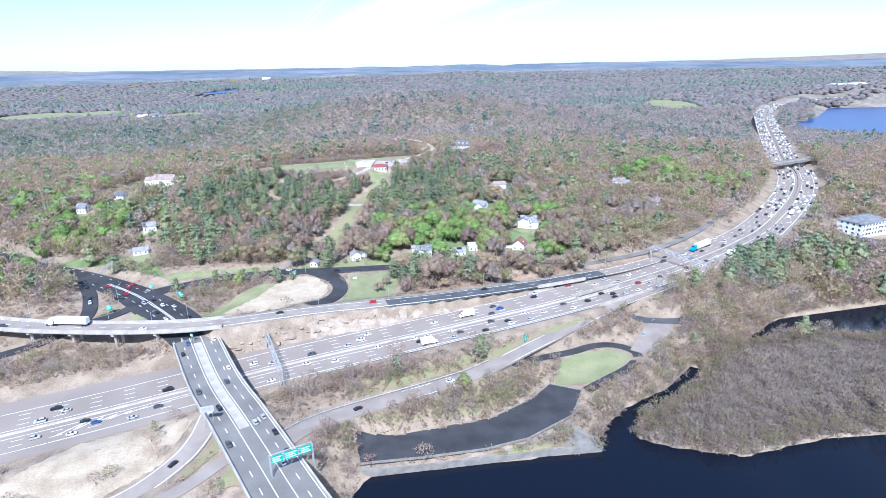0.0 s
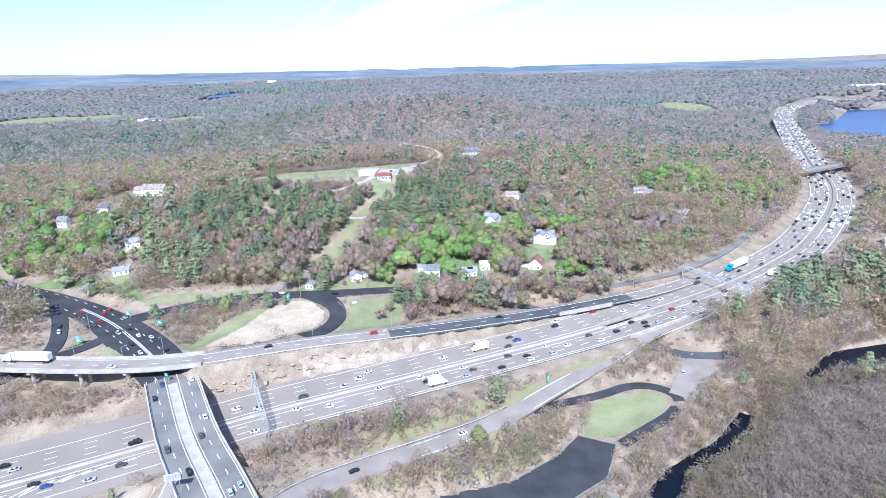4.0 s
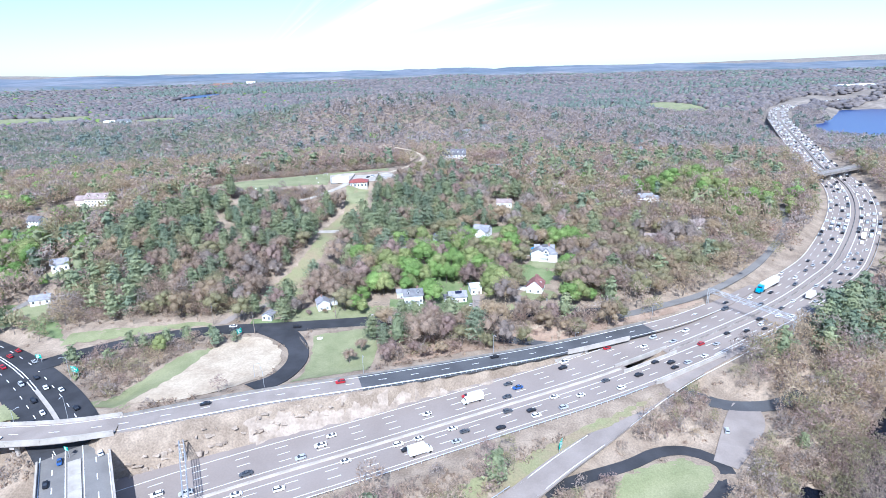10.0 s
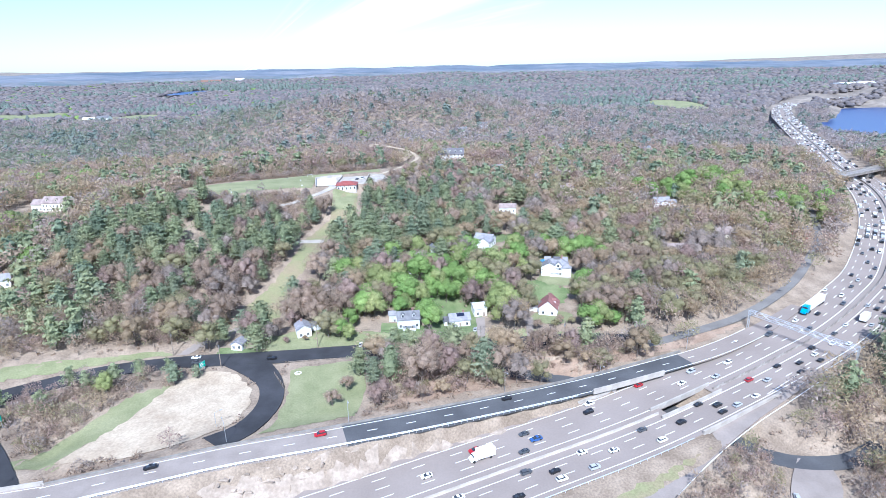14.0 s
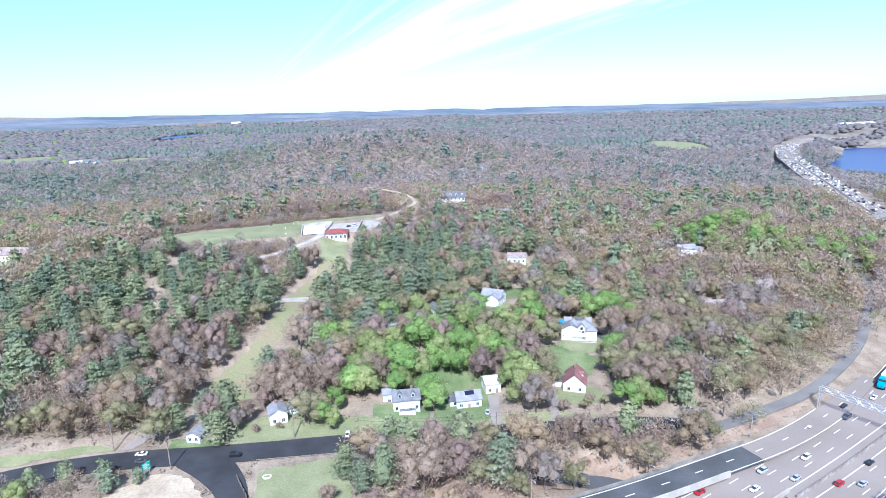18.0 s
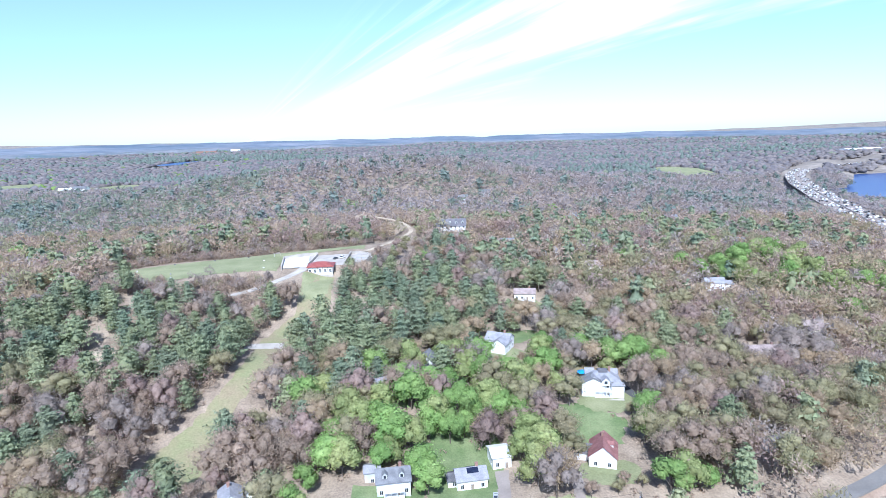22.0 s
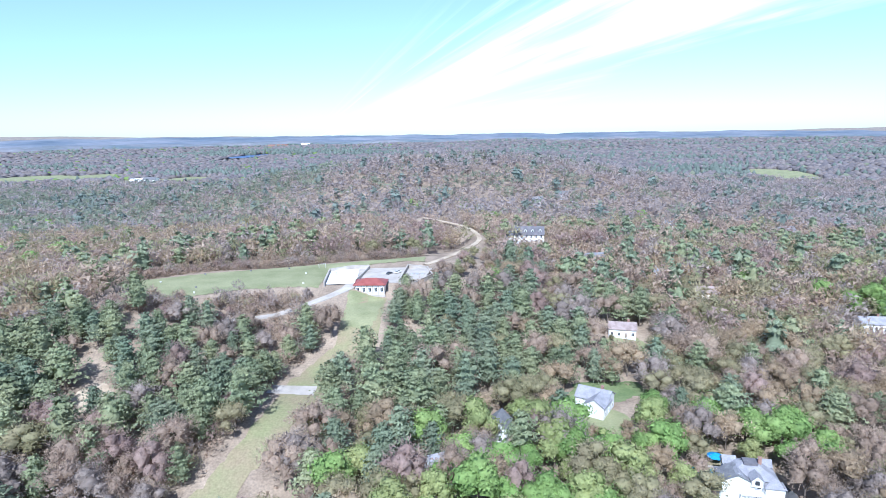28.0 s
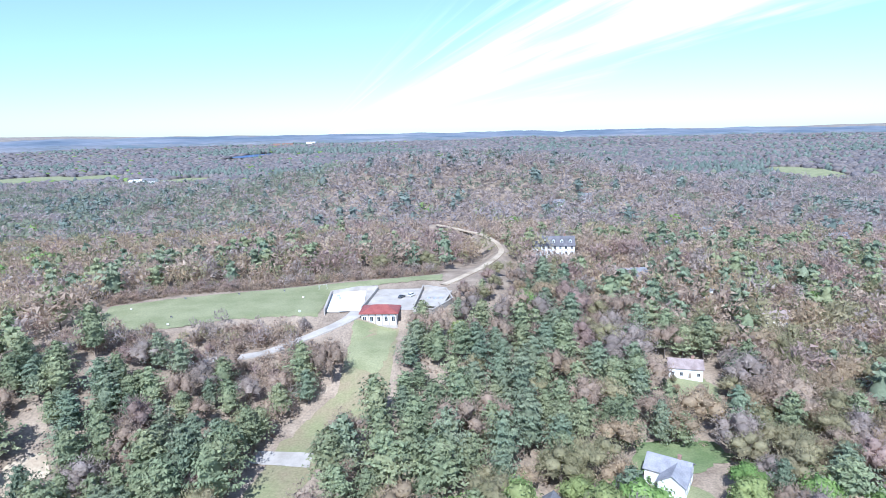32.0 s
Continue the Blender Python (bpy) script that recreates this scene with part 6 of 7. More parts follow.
for k, name in enumerate(NAMES):
    ids = np.flatnonzero(K == k)
    order = ids[np.argsort(near_box[ids])]
    single, rest = order[:250], order[250:]
    # the nearest trees: each one a thing with its trunk and crown
    models = []
    for v in range(5):
        g = np.random.default_rng(100 * k + v)
        (wv, wf), (cv, cf, cs_) = BUILD[name](g, *NEAR[name])
        root = thing(TREE_NAME[name], 0, 0, 0, 0, TREE_LABEL[name], "tree", {"pine": "pine trees", "bare": "budding trees", "olive": "leafing trees", "green": "leafy trees"}[name])
        tr = new("trunk", mesh_np("trunk", wv, wf, [M["bark"]], smooth=True))
        cr = new("crown", mesh_np("crown", cv, cf, [M[HUES[name][v % len(HUES[name])]]], smooth=cs_))
        tr.parent = cr.parent = root
        models.append(root)
    for n, i in enumerate(single):
        root = models[n % 5] if n < 5 else copy_thing(models[n % 5], Matrix())
        s = float(S[i])
        root.matrix_basis = Matrix.LocRotScale((X[i], Y[i], Z[i]), Euler((0, 0, rng.uniform(0, 6.28))), (s * rng.uniform(0.85, 1.15), s * rng.uniform(0.85, 1.15), s))
    # the woods beyond: one mass of crowns and one of trunks
    if len(rest):
        shapes = {}
        for grade in (HALF, MID, DIM):
            for v in range(8):
                g = np.random.default_rng(500 + 100 * k + v)
                (wv, wf), crown = BUILD[name](g, *grade[name])
                shapes[id(grade), v] = (wv[:10], wf[:10], crown)
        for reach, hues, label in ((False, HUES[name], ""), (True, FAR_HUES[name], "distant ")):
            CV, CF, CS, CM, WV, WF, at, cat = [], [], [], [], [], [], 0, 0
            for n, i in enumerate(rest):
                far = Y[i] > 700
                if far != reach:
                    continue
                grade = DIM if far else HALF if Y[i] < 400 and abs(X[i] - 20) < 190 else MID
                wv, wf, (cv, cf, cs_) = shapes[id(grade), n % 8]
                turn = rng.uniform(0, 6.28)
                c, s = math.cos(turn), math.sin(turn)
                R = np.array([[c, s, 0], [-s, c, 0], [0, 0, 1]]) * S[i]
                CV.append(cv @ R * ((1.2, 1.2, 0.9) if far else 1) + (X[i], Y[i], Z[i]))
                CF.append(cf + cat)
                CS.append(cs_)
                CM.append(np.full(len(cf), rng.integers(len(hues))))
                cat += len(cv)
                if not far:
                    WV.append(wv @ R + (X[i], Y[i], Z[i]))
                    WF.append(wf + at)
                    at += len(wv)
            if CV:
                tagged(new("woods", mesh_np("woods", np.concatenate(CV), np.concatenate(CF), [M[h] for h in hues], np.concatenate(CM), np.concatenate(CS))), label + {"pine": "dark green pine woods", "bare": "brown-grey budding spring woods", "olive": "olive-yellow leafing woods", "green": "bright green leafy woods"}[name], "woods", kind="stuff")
            if WV:
                tagged(new("tree_trunks", mesh_np("tree_trunks", np.concatenate(WV), np.concatenate(WF), [M["bark"]])), "grey-brown trunks in the woods", "trunks", kind="stuff")

# undergrowth: low brush on banks and at the foot of the woods
ux, uy = scatter(-200, 260, 150, 470, 3.6, rng)
ok = open_ground(ux, uy, 1.5) & (rng.random(ux.shape) < np.where(uy < 240, 0.95, np.where(uy < 300, 0.6, 0.3)))
ux, uy = ux[ok], uy[ok]
uz = height(ux, uy)
n = 14
d = unit(rng, len(ux) * n)
d[:, 2] = np.abs(d[:, 2])
c = np.repeat(np.stack([ux, uy, uz], 1), n, 0)
sz = np.repeat(rng.uniform(0.6, 1.4, len(ux)), n)[:, None]
cv = scraps(rng, c + d * sz * (1, 1, 0.9), 0.42, long=1.8, face=d + 0.6 * unit(rng, len(d)), lift=0.4)
tagged(new("undergrowth", mesh_np("undergrowth", cv, tri_index(cv), [M["bare"]])), "low brown brush on the banks and wood edges", "brush", kind="stuff")

# saplings and briars: thick brown brush below and behind the field, and hedges by the road
bx, by = np.concatenate([scatter(-136, -44, 446, 484, 2.1, rng), scatter(-140, -20, 495, 545, 2.4, rng), scatter(-60, 130, 283, 324, 2.8, rng), scatter(-40, 60, 236, 290, 3.0, rng), scatter(-40, 60, 166, 232, 2.6, rng), scatter(-158, -80, 256, 324, 2.4, rng)], 1)
ok = (open_ground(bx, by, 1.0) | (inside(QUAY, bx, by) & (bx > -6) & (by > 167) & (bx < 50) & (near_edge(QUAY, bx, by) > 1.2))) & (inside(BRUSHY, bx, by) | (by > 485) & (near_edge(FIELD, bx, by) < 10) | (by < 330) & (rng.random(bx.shape) < 0.45))
bx, by = bx[ok], by[ok]
bz = height(bx, by)
n = 26
d = unit(rng, len(bx) * n)
d[:, 2] = np.abs(d[:, 2]) * 1.25
c = np.repeat(np.stack([bx, by, bz], 1), n, 0)
sz = np.repeat(rng.uniform(0.9, 2.1, len(bx)), n)[:, None]
cv = scraps(rng, c + d * sz * rng.uniform(0.6, 1.1, (len(d), 1)), 0.3, long=2.6, face=d + 0.5 * unit(rng, len(d)), lift=0.9)
tagged(new("saplings", mesh_np("saplings", cv, tri_index(cv), [M["bare"]])), "thick brown saplings and briars", "brush", kind="stuff")

# thickets of grey saplings by the water, beside the drives and on the banks
THICKETS = [[(-165, 330), (-112, 336), (-92, 338), (-80, 352), (-92, 368), (-130, 374), (-168, 354)],
            [(-40, 170), (-34, 183), (-18, 191), (22, 211), (44, 228), (47, 218), (37, 204), (20, 191.5), (-7, 185), (-30, 182), (-30, 168)],
            [(60, 186), (75, 200), (98, 214), (114, 230), (142, 246), (160, 262), (152, 278), (128, 274), (120, 252), (100, 234), (92, 224), (84, 220), (64, 205)],
            [(44, 234), (62, 249), (80, 261), (97, 270), (101, 257), (94, 245), (80, 245), (62, 239)],
            [(-190, 206), (-112, 228), (-104, 242), (-170, 247), (-230, 244)], [(-98, 148), (-90, 166), (-84, 182), (-92, 187), (-102, 168)],
            [(-62, 196), (-30, 203), (-6, 212), (4, 218), (-34, 218), (-58, 210)], [(-158, 268), (-140, 262), (-112, 262), (-106, 284), (-92, 312), (-120, 318), (-138, 296)],
            [(19, 171), (34, 173.5), (48, 175.5), (50, 187), (34, 175.6)], [(-78, 350), (-78, 366), (-69, 380), (-63, 395), (-60, 410), (-60, 430), (-55, 444), (-49, 452), (-54, 458), (-63, 446), (-67, 430), (-69, 408), (-77, 384), (-88, 366), (-90, 352)],
            [(-140, 494), (-112, 507), (-66, 523), (-40, 533), (-12, 543), (-16, 553), (-70, 535), (-116, 519), (-148, 503)], [(-128, 450), (-100, 452), (-62, 452), (-50, 464), (-60, 478), (-88, 473), (-104, 464), (-126, 459)],
            [(-20, 289), (30, 300), (84, 318), (112, 330), (84, 327), (40, 322), (0, 318), (-16, 310)], [(160, 258), (175, 273), (250, 293), (330, 296), (330, 310), (240, 312), (170, 296), (150, 280)]]
tx, ty = scatter(-235, 332, 146, 560, 3.1, rng)
hit = np.zeros(tx.shape, bool)
for poly in THICKETS:
    hit |= inside(poly, tx, ty)
hit &= (rng.random(tx.shape) < np.where((ty > 225) & (ty < 320) & (tx < 20), 0.55, 0.95)) & (open_ground(tx, ty, 1.6) | inside(THICKETS[8], tx, ty))
tx, ty = tx[hit], ty[hit]
for poly in (RIVER[4:15], POND):
    for (x0, y0), (x1, y1) in zip(poly, poly[1:]):
        n = max(1, int(math.dist((x0, y0), (x1, y1)) / 1.8))
        k = (np.arange(n) + 0.5) / n
        if x0 > 56 and y0 < 300 and x0 < 260:
            tx, ty = np.append(tx, x0 + (x1 - x0) * k + rng.uniform(-1.6, 1.6, n)), np.append(ty, y0 + (y1 - y0) * k + rng.uniform(-1.6, 1.6, n))
tz = np.maximum(height(tx, ty), -11.0)
bushes = []
for v in range(6):
    g = np.random.default_rng(60 + v)
    bushes.append(broadleaf(g, 4.6, 2.4, 100, 0.42, True, ())[1])
pieces, hues = [], []
for i in range(len(tx)):
    v, f, _ = bushes[i % 6]
    a, s = rng.uniform(0, 6.28), rng.uniform(0.5, 1.25)
    R = np.array([[math.cos(a), math.sin(a), 0], [-math.sin(a), math.cos(a), 0], [0, 0, 1]])
    pieces.append((v @ R * (s, s, s * rng.uniform(0.9, 1.4)) + (tx[i], ty[i], tz[i] - 0.3), f, False))
    hues.append(np.full(len(f), rng.choice(4, p=(0.4, 0.3, 0.15, 0.15))))
v, f, sm = joined(pieces)
tagged(new("thicket", mesh_np("thicket", v, f, [M["bare"], M["bare_b"], M["bare_c"], M["olive"]], np.concatenate(hues))), "dense grey-brown saplings and scrub on banks and shores", "scrub", kind="stuff")

# marsh across the inlet: dead reeds with scrub on the rim
MARSH = [(74, 179), (84, 175), (106, 168), (135, 175), (162, 177), (215, 195), (222, 248), (182, 252), (158, 244), (140, 240), (119, 224), (106, 206), (80, 188)]
marsh_bed = cover("marsh_bed", MARSH, M["mud"], "dark wet ground of the river marsh", "marsh", 2.5, 0.3, 2.0)
mx, my = scatter(66, 228, 158, 258, 1.5, rng)
ok = inside(MARSH, mx, my) | ((near_edge(MARSH, mx, my) < 7) & (height(mx, my) > -11.1))
mx, my = mx[ok], my[ok]
mz = np.maximum(height(mx, my), -10.9)
n = 7
d = unit(rng, len(mx) * n)
d[:, 2] = np.abs(d[:, 2]) * 2.2
c = np.repeat(np.stack([mx, my, mz], 1), n, 0)
cv = scraps(rng, c + d * 0.7, 0.36, long=3.0, along=d)
tagged(new("reeds", mesh_np("reeds", cv, tri_index(cv), [M["reed"]])), "brown dead reeds of the river marsh", "reeds", kind="stuff")
rim = near_edge(MARSH, mx, my)
sel = np.flatnonzero((rng.random(mx.shape) < np.where(rim < 6, 0.42, np.where(rim < 16, 0.1, 0.02))))
CVs = []
for n, i in enumerate(sel):
    g = np.random.default_rng(900 + n % 6)
    _, (cv, cf, cs_) = broadleaf(g, 6.5, 3.2, 110, 0.5, True, ())
    CVs.append((cv * rng.uniform(0.4, 0.8) + (mx[i], my[i], mz[i]), cf, cs_[0]))
cv, cf, cs_ = joined(CVs)
tagged(new("shore_scrub", mesh_np("shore_scrub", cv, cf, [M["bare_c"], M["olive"]], (np.repeat(np.arange(len(cf) // len(CVs[0][1]) + 1), len(CVs[0][1]))[:len(cf)] % 2 == 0).astype(int))), "grey-brown budding scrub round the marsh", "scrub", kind="stuff")

# far woods: crowns that grow together with distance
fx, fy, fs = [], [], []
rr = 1150.0
while rr < 3300:
    step = max(9.5, rr * 0.0072)
    n = int(1.75 * rr / step)
    t = (np.arange(n) + rng.uniform(-0.45, 0.45, n)) / n * 1.75 - 0.875
    q = rr + rng.uniform(-0.5, 0.5, n) * step * 1.3
    fx.append(np.sin(t) * q)
    fy.append(150 + np.cos(t) * q)
    fs.append(np.full(n, step))
    rr += step * 1.25
fx, fy, fs = map(np.concatenate, (fx, fy, fs))
ok = ~inside(LAKE, fx, fy) & (off_road("highway_far", fx, fy)[0] > 12) & (off_road("highway", fx, fy)[0] > 12) & ~((fy < 1250) & (np.abs(fx - 90) < 800))
ok &= fy > 1180
ok &= np.hypot(fx + 590, fy - 1283) > 45
for mx_, my_, ra, rb in MEADOWS:
    ok &= ((fx - mx_) / ra) ** 2 + ((fy - my_) / rb) ** 2 > 1.1
ok &= ((fx + 687) / 48) ** 2 + ((fy - 2090) / 185) ** 2 > 1
fx, fy, fs = fx[ok], fy[ok], fs[ok]
fz = height(fx, fy)
belt = np.array([noise.noise((a / 330, b / 120, 5.5)) for a, b in zip(fx, fy)])
belt = belt + 2.4 * np.exp(-((fx + 600) / 330) ** 2 - ((fy - 2330) / 190) ** 2)
u = rng.random(fx.shape)
fk = np.where(u < 0.04 + 0.62 * np.clip(belt * 1.5 - 0.25, 0, 1), 0, np.where(u > 0.999 - 0.02 * (fx < -250), 3, np.where(u > 0.985, 2, 1)))
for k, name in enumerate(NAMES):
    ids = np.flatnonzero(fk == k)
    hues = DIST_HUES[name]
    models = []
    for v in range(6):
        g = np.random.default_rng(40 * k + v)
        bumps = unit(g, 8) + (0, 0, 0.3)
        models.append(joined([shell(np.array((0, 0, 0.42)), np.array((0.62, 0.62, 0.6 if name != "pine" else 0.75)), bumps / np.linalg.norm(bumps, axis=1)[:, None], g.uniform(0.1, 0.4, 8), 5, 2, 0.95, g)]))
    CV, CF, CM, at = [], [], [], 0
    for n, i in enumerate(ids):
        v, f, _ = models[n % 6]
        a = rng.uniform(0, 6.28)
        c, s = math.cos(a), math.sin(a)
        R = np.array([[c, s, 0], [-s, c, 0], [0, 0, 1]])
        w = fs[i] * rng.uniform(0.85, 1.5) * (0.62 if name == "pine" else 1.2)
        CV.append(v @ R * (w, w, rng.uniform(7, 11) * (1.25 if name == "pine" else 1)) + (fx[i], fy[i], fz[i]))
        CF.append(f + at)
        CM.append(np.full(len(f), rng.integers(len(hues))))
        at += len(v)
    tagged(new("far_woods", mesh_np("far_woods", np.concatenate(CV), np.concatenate(CF), [M[h] for h in hues], np.concatenate(CM), True)), {"pine": "distant dark pine woods with a haze tint", "bare": "distant brown-grey woods with a haze tint", "olive": "distant olive woods with a haze tint", "green": "distant green trees"}[name], "woods", kind="stuff")

# the last woods before the sky: low ridges, one behind the other, with haze painted in as blue
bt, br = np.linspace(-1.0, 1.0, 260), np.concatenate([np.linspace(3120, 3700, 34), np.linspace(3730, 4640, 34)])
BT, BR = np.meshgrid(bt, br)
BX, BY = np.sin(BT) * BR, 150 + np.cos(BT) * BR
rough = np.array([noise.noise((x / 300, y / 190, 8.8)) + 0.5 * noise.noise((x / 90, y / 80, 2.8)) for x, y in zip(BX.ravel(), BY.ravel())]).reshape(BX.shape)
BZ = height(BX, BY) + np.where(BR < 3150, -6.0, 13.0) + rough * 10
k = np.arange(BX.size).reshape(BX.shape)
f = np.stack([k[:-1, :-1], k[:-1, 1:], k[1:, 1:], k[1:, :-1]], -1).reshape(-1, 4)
tagged(new("backdrop", mesh_np("backdrop", np.stack([BX.ravel(), BY.ravel(), BZ.ravel()], 1), f, [M["near_ridges"], M["ridges"]], (BR.ravel()[f[:, 0]] + 500 * rough.ravel()[f[:, 0]] > 3500).astype(int), True)), "wooded ridges along the horizon, coloured in haze blue", "hills", kind="structure")

# ---- along the roads ----
def arc(name):
    c = ROADS[name][0]
    return np.concatenate([[0], np.cumsum(np.hypot(*np.diff(c[:, :2], axis=0).T))])


def spot(name, s, off=0.0):
    """Place, height and heading (degrees) at s metres along a road, off metres to its north side."""
    c, nrm, _ = ROADS[name]
    a = arc(name)
    x, y, z = (np.interp(s, a, c[:, i]) for i in range(3))
    nx_, ny_ = np.interp(s, a, nrm[:, 0]), np.interp(s, a, nrm[:, 1])
    return float(x + nx_ * off), float(y + ny_ * off), float(z), math.degrees(math.atan2(-nx_, ny_))


def s_at_x(name, x):
    c = ROADS[name][0]
    return float(np.interp(x, c[:, 0], arc(name))) if c[-1, 0] > c[0, 0] else float(np.interp(-x, -c[:, 0], arc(name)))


def line_of(name, road, off, s0, s1, seg, profile, mat, label, category, dz=0.0, post=None):
    """A barrier, parapet or rail along a road: straight pieces end to end, each a part. profile: (half width, height) corners."""
    x, y, z, h = spot(road, s0, off)
    t = thing(name, x, y, z, 0, label, category)
    n = max(1, round((s1 - s0) / seg))
    pts = [spot(road, s0 + (s1 - s0) * i / n, off) for i in range(n + 1)]
    for p, q in zip(pts, pts[1:]):
        L = math.dist(p[:2], q[:2])
        bm = bmesh.new()
        ends = [[bm.verts.new((u, a, b + (dz + (q[2] - p[2]) * (u > 1)))) for a, b in profile] for u in (0.02, L - 0.02)]
        k = len(profile)
        for i in range(k):
            bm.faces.new((ends[0][i], ends[1][i], ends[1][(i + 1) % k], ends[0][(i + 1) % k]))
        bm.faces.new(ends[0])
        bm.faces.new(ends[1][::-1])
        if post:
            for u in (0.0, L / 2):
                box(bm, u - 0.06, u + 0.06, 0.05, 0.17, -0.3, post)
        o = part("segment", bm, mat, t)
        o.matrix_basis = pose(p[0] - x, p[1] - y, p[2] - z, 0, 0, math.degrees(math.atan2(q[1] - p[1], q[0] - p[0])))
    return t


JERSEY = [(-0.3, 0), (-0.28, 0.1), (-0.12, 0.35), (-0.08, 0.85), (0.08, 0.85), (0.12, 0.35), (0.28, 0.1), (0.3, 0)]
WALL = [(-0.2, -0.8), (-0.2, 0.95), (-0.26, 0.95), (-0.26, 1.1), (0.26, 1.1), (0.26, 0.95), (0.2, 0.95), (0.2, -0.8)]
BEAM = [(-0.04, 0.45), (0.03, 0.53), (-0.04, 0.6), (0.03, 0.68), (-0.04, 0.76), (0.05, 0.76), (0.05, 0.45)]
u0, u1 = s_at_x("highway", 77), s_at_x("highway", 97)
line_of("median_barrier", "highway", 0.0, s_at_x("highway", -300), u0 - 2, 9, JERSEY, M["concrete"], "long pale concrete barrier in the highway median", "barrier")
line_of("median_barrier", "highway", 0.0, u1 + 2, s_at_x("highway", 600), 12, JERSEY, M["rust"], "dark weathered barrier in the highway median", "barrier")
for off in (2.4, -2.4):
    line_of("bridge_parapet", "highway", off, u0 - 3, u1 + 3, 8, WALL, M["concrete"], "white concrete parapet beside the open median gap", "parapet")
line_of("bridge_parapet", "highway", 17.2, s_at_x("highway", 58), s_at_x("highway", 74), 8, WALL, M["concrete"], "white concrete parapet over the underpass", "parapet")
line_of("bridge_parapet", "highway", -14.2, s_at_x("highway", 78), s_at_x("highway", 112), 8, WALL, M["concrete"], "white concrete parapet on the river side", "parapet")
line_of("bridge_parapet", "ramp", -4.6, s_at_x("ramp", 56), s_at_x("ramp", 84), 8, WALL, M["concrete"], "white concrete parapet on the ramp", "parapet")
line_of("bridge_parapet", "flyover", 5.1, 0, arc("flyover")[-1], 10, WALL, M["concrete"], "pale concrete parapet of the flyover", "parapet")
line_of("bridge_parapet", "flyover", -5.1, 0, arc("flyover")[-1], 10, WALL, M["concrete"], "pale concrete parapet of the flyover", "parapet")
line_of("kerb_wall", "ramp", 5.1, 0, s_at_x("ramp", 100), 9, [(-0.2, -0.5), (-0.2, 0.5), (0.2, 0.5), (0.2, -0.5)], M["dimconcrete"], "low pale kerb wall along the ramp", "kerb")
line_of("guard_rail", "ramp", -5.2, s_at_x("ramp", -90), s_at_x("ramp", 50), 4, BEAM, M["steel"], "pale steel guard rail along the ramp", "guard rail", post=0.72)
line_of("guard_rail", "highway", -14.6, s_at_x("highway", -50), s_at_x("highway", 74), 5, BEAM, M["steel"], "steel guard rail beside the highway", "guard rail", post=0.72)
line_of("guard_rail", "highway", -15.0, s_at_x("highway", 120), s_at_x("highway", 300), 6, BEAM, M["steel"], "steel guard rail beside the highway", "guard rail", post=0.72)
line_of("guard_rail", "south_ramp", 4.3, 8, 100, 5, BEAM, M["steel"], "steel guard rail along the on-ramp", "guard rail", post=0.72)
cs = arc("crossing")
c_lo, c_hi = [float(np.interp(v, ROADS["crossing"][0][:, 1], cs)) for v in (150, 243)]
for off in (9.4, -9.4):
    line_of("bridge_parapet", "crossing", off, 0, c_hi, 10, WALL, M["concrete"], "white concrete parapet of the road bridge", "parapet")
line_of("median_strip", "crossing", 0.0, c_lo + 28, c_hi - 4, 8, [(-1.7, -0.1), (-1.7, 0.28), (1.7, 0.28), (1.7, -0.1)], M["concrete"], "bright raised concrete median of the road bridge", "median")
line_of("median_strip", "circle", 0.0, 8, 48, 6, [(-0.7, -0.1), (-0.7, 0.2), (0.7, 0.2), (0.7, -0.1)], M["concrete"], "raised pale median of the junction", "median")


def pier(x, y, top, rot, label):
    z = float(height(x, y))
    t = thing("bridge_pier", x, y, z, rot, label, "bridge pier")
    h = top - z
    for s in (-2.6, 2.6):
        part("column", tubes(((0, s, -1), (0, s, h - 1.0), 0.65), n=12), M["concrete"], t)
    part("cap", boxes((-0.7, 0.7, -4.6, 4.6, h - 1.1, h)), M["concrete"], t)


for x in (-223, -203, -183, -163, -143, -124):
    px_, py_, pz_, hd = spot("flyover", s_at_x("flyover", x))
    pier(px_, py_, pz_ - 1.1, hd, "concrete two-column pier under the flyover")
ax_, ay_, az_, hd = spot("flyover", s_at_x("flyover", -96.5))
t = thing("bridge_abutment", ax_ + 1.5, ay_, float(height(ax_ + 1.5, ay_)), hd, "pale concrete abutment at the flyover's end", "abutment")
part("block", boxes((-0.8, 1.2, -5, 5, -2, az_ - float(height(ax_ + 1.5, ay_)) - 1.1)), M["concrete"], t)
for yy in (199, 219):
    s = float(np.interp(yy, ROADS["crossing"][0][:, 1], cs))
    x, y, z, hd = spot("crossing", s)
    t = thing("bridge_pier", x, y, -4, hd, "concrete wall pier under the road bridge", "bridge pier")
    part("stem", boxes((-0.6, 0.6, -9, 9, -1, z + 4 - 1.2)), M["dimconcrete"], t)
for x, lab in ((78, "west"), (98, "east")):
    px_, py_, pz_, hd = spot("highway", s_at_x("highway", x))
    t = thing("bridge_abutment", px_, py_, -4.0, hd, "concrete abutment of the highway underpass", "abutment")
    part("stem", boxes((-0.5, 0.5, -14, 17, -1, pz_ + 4 - 1.0)), M["dimconcrete"], t)

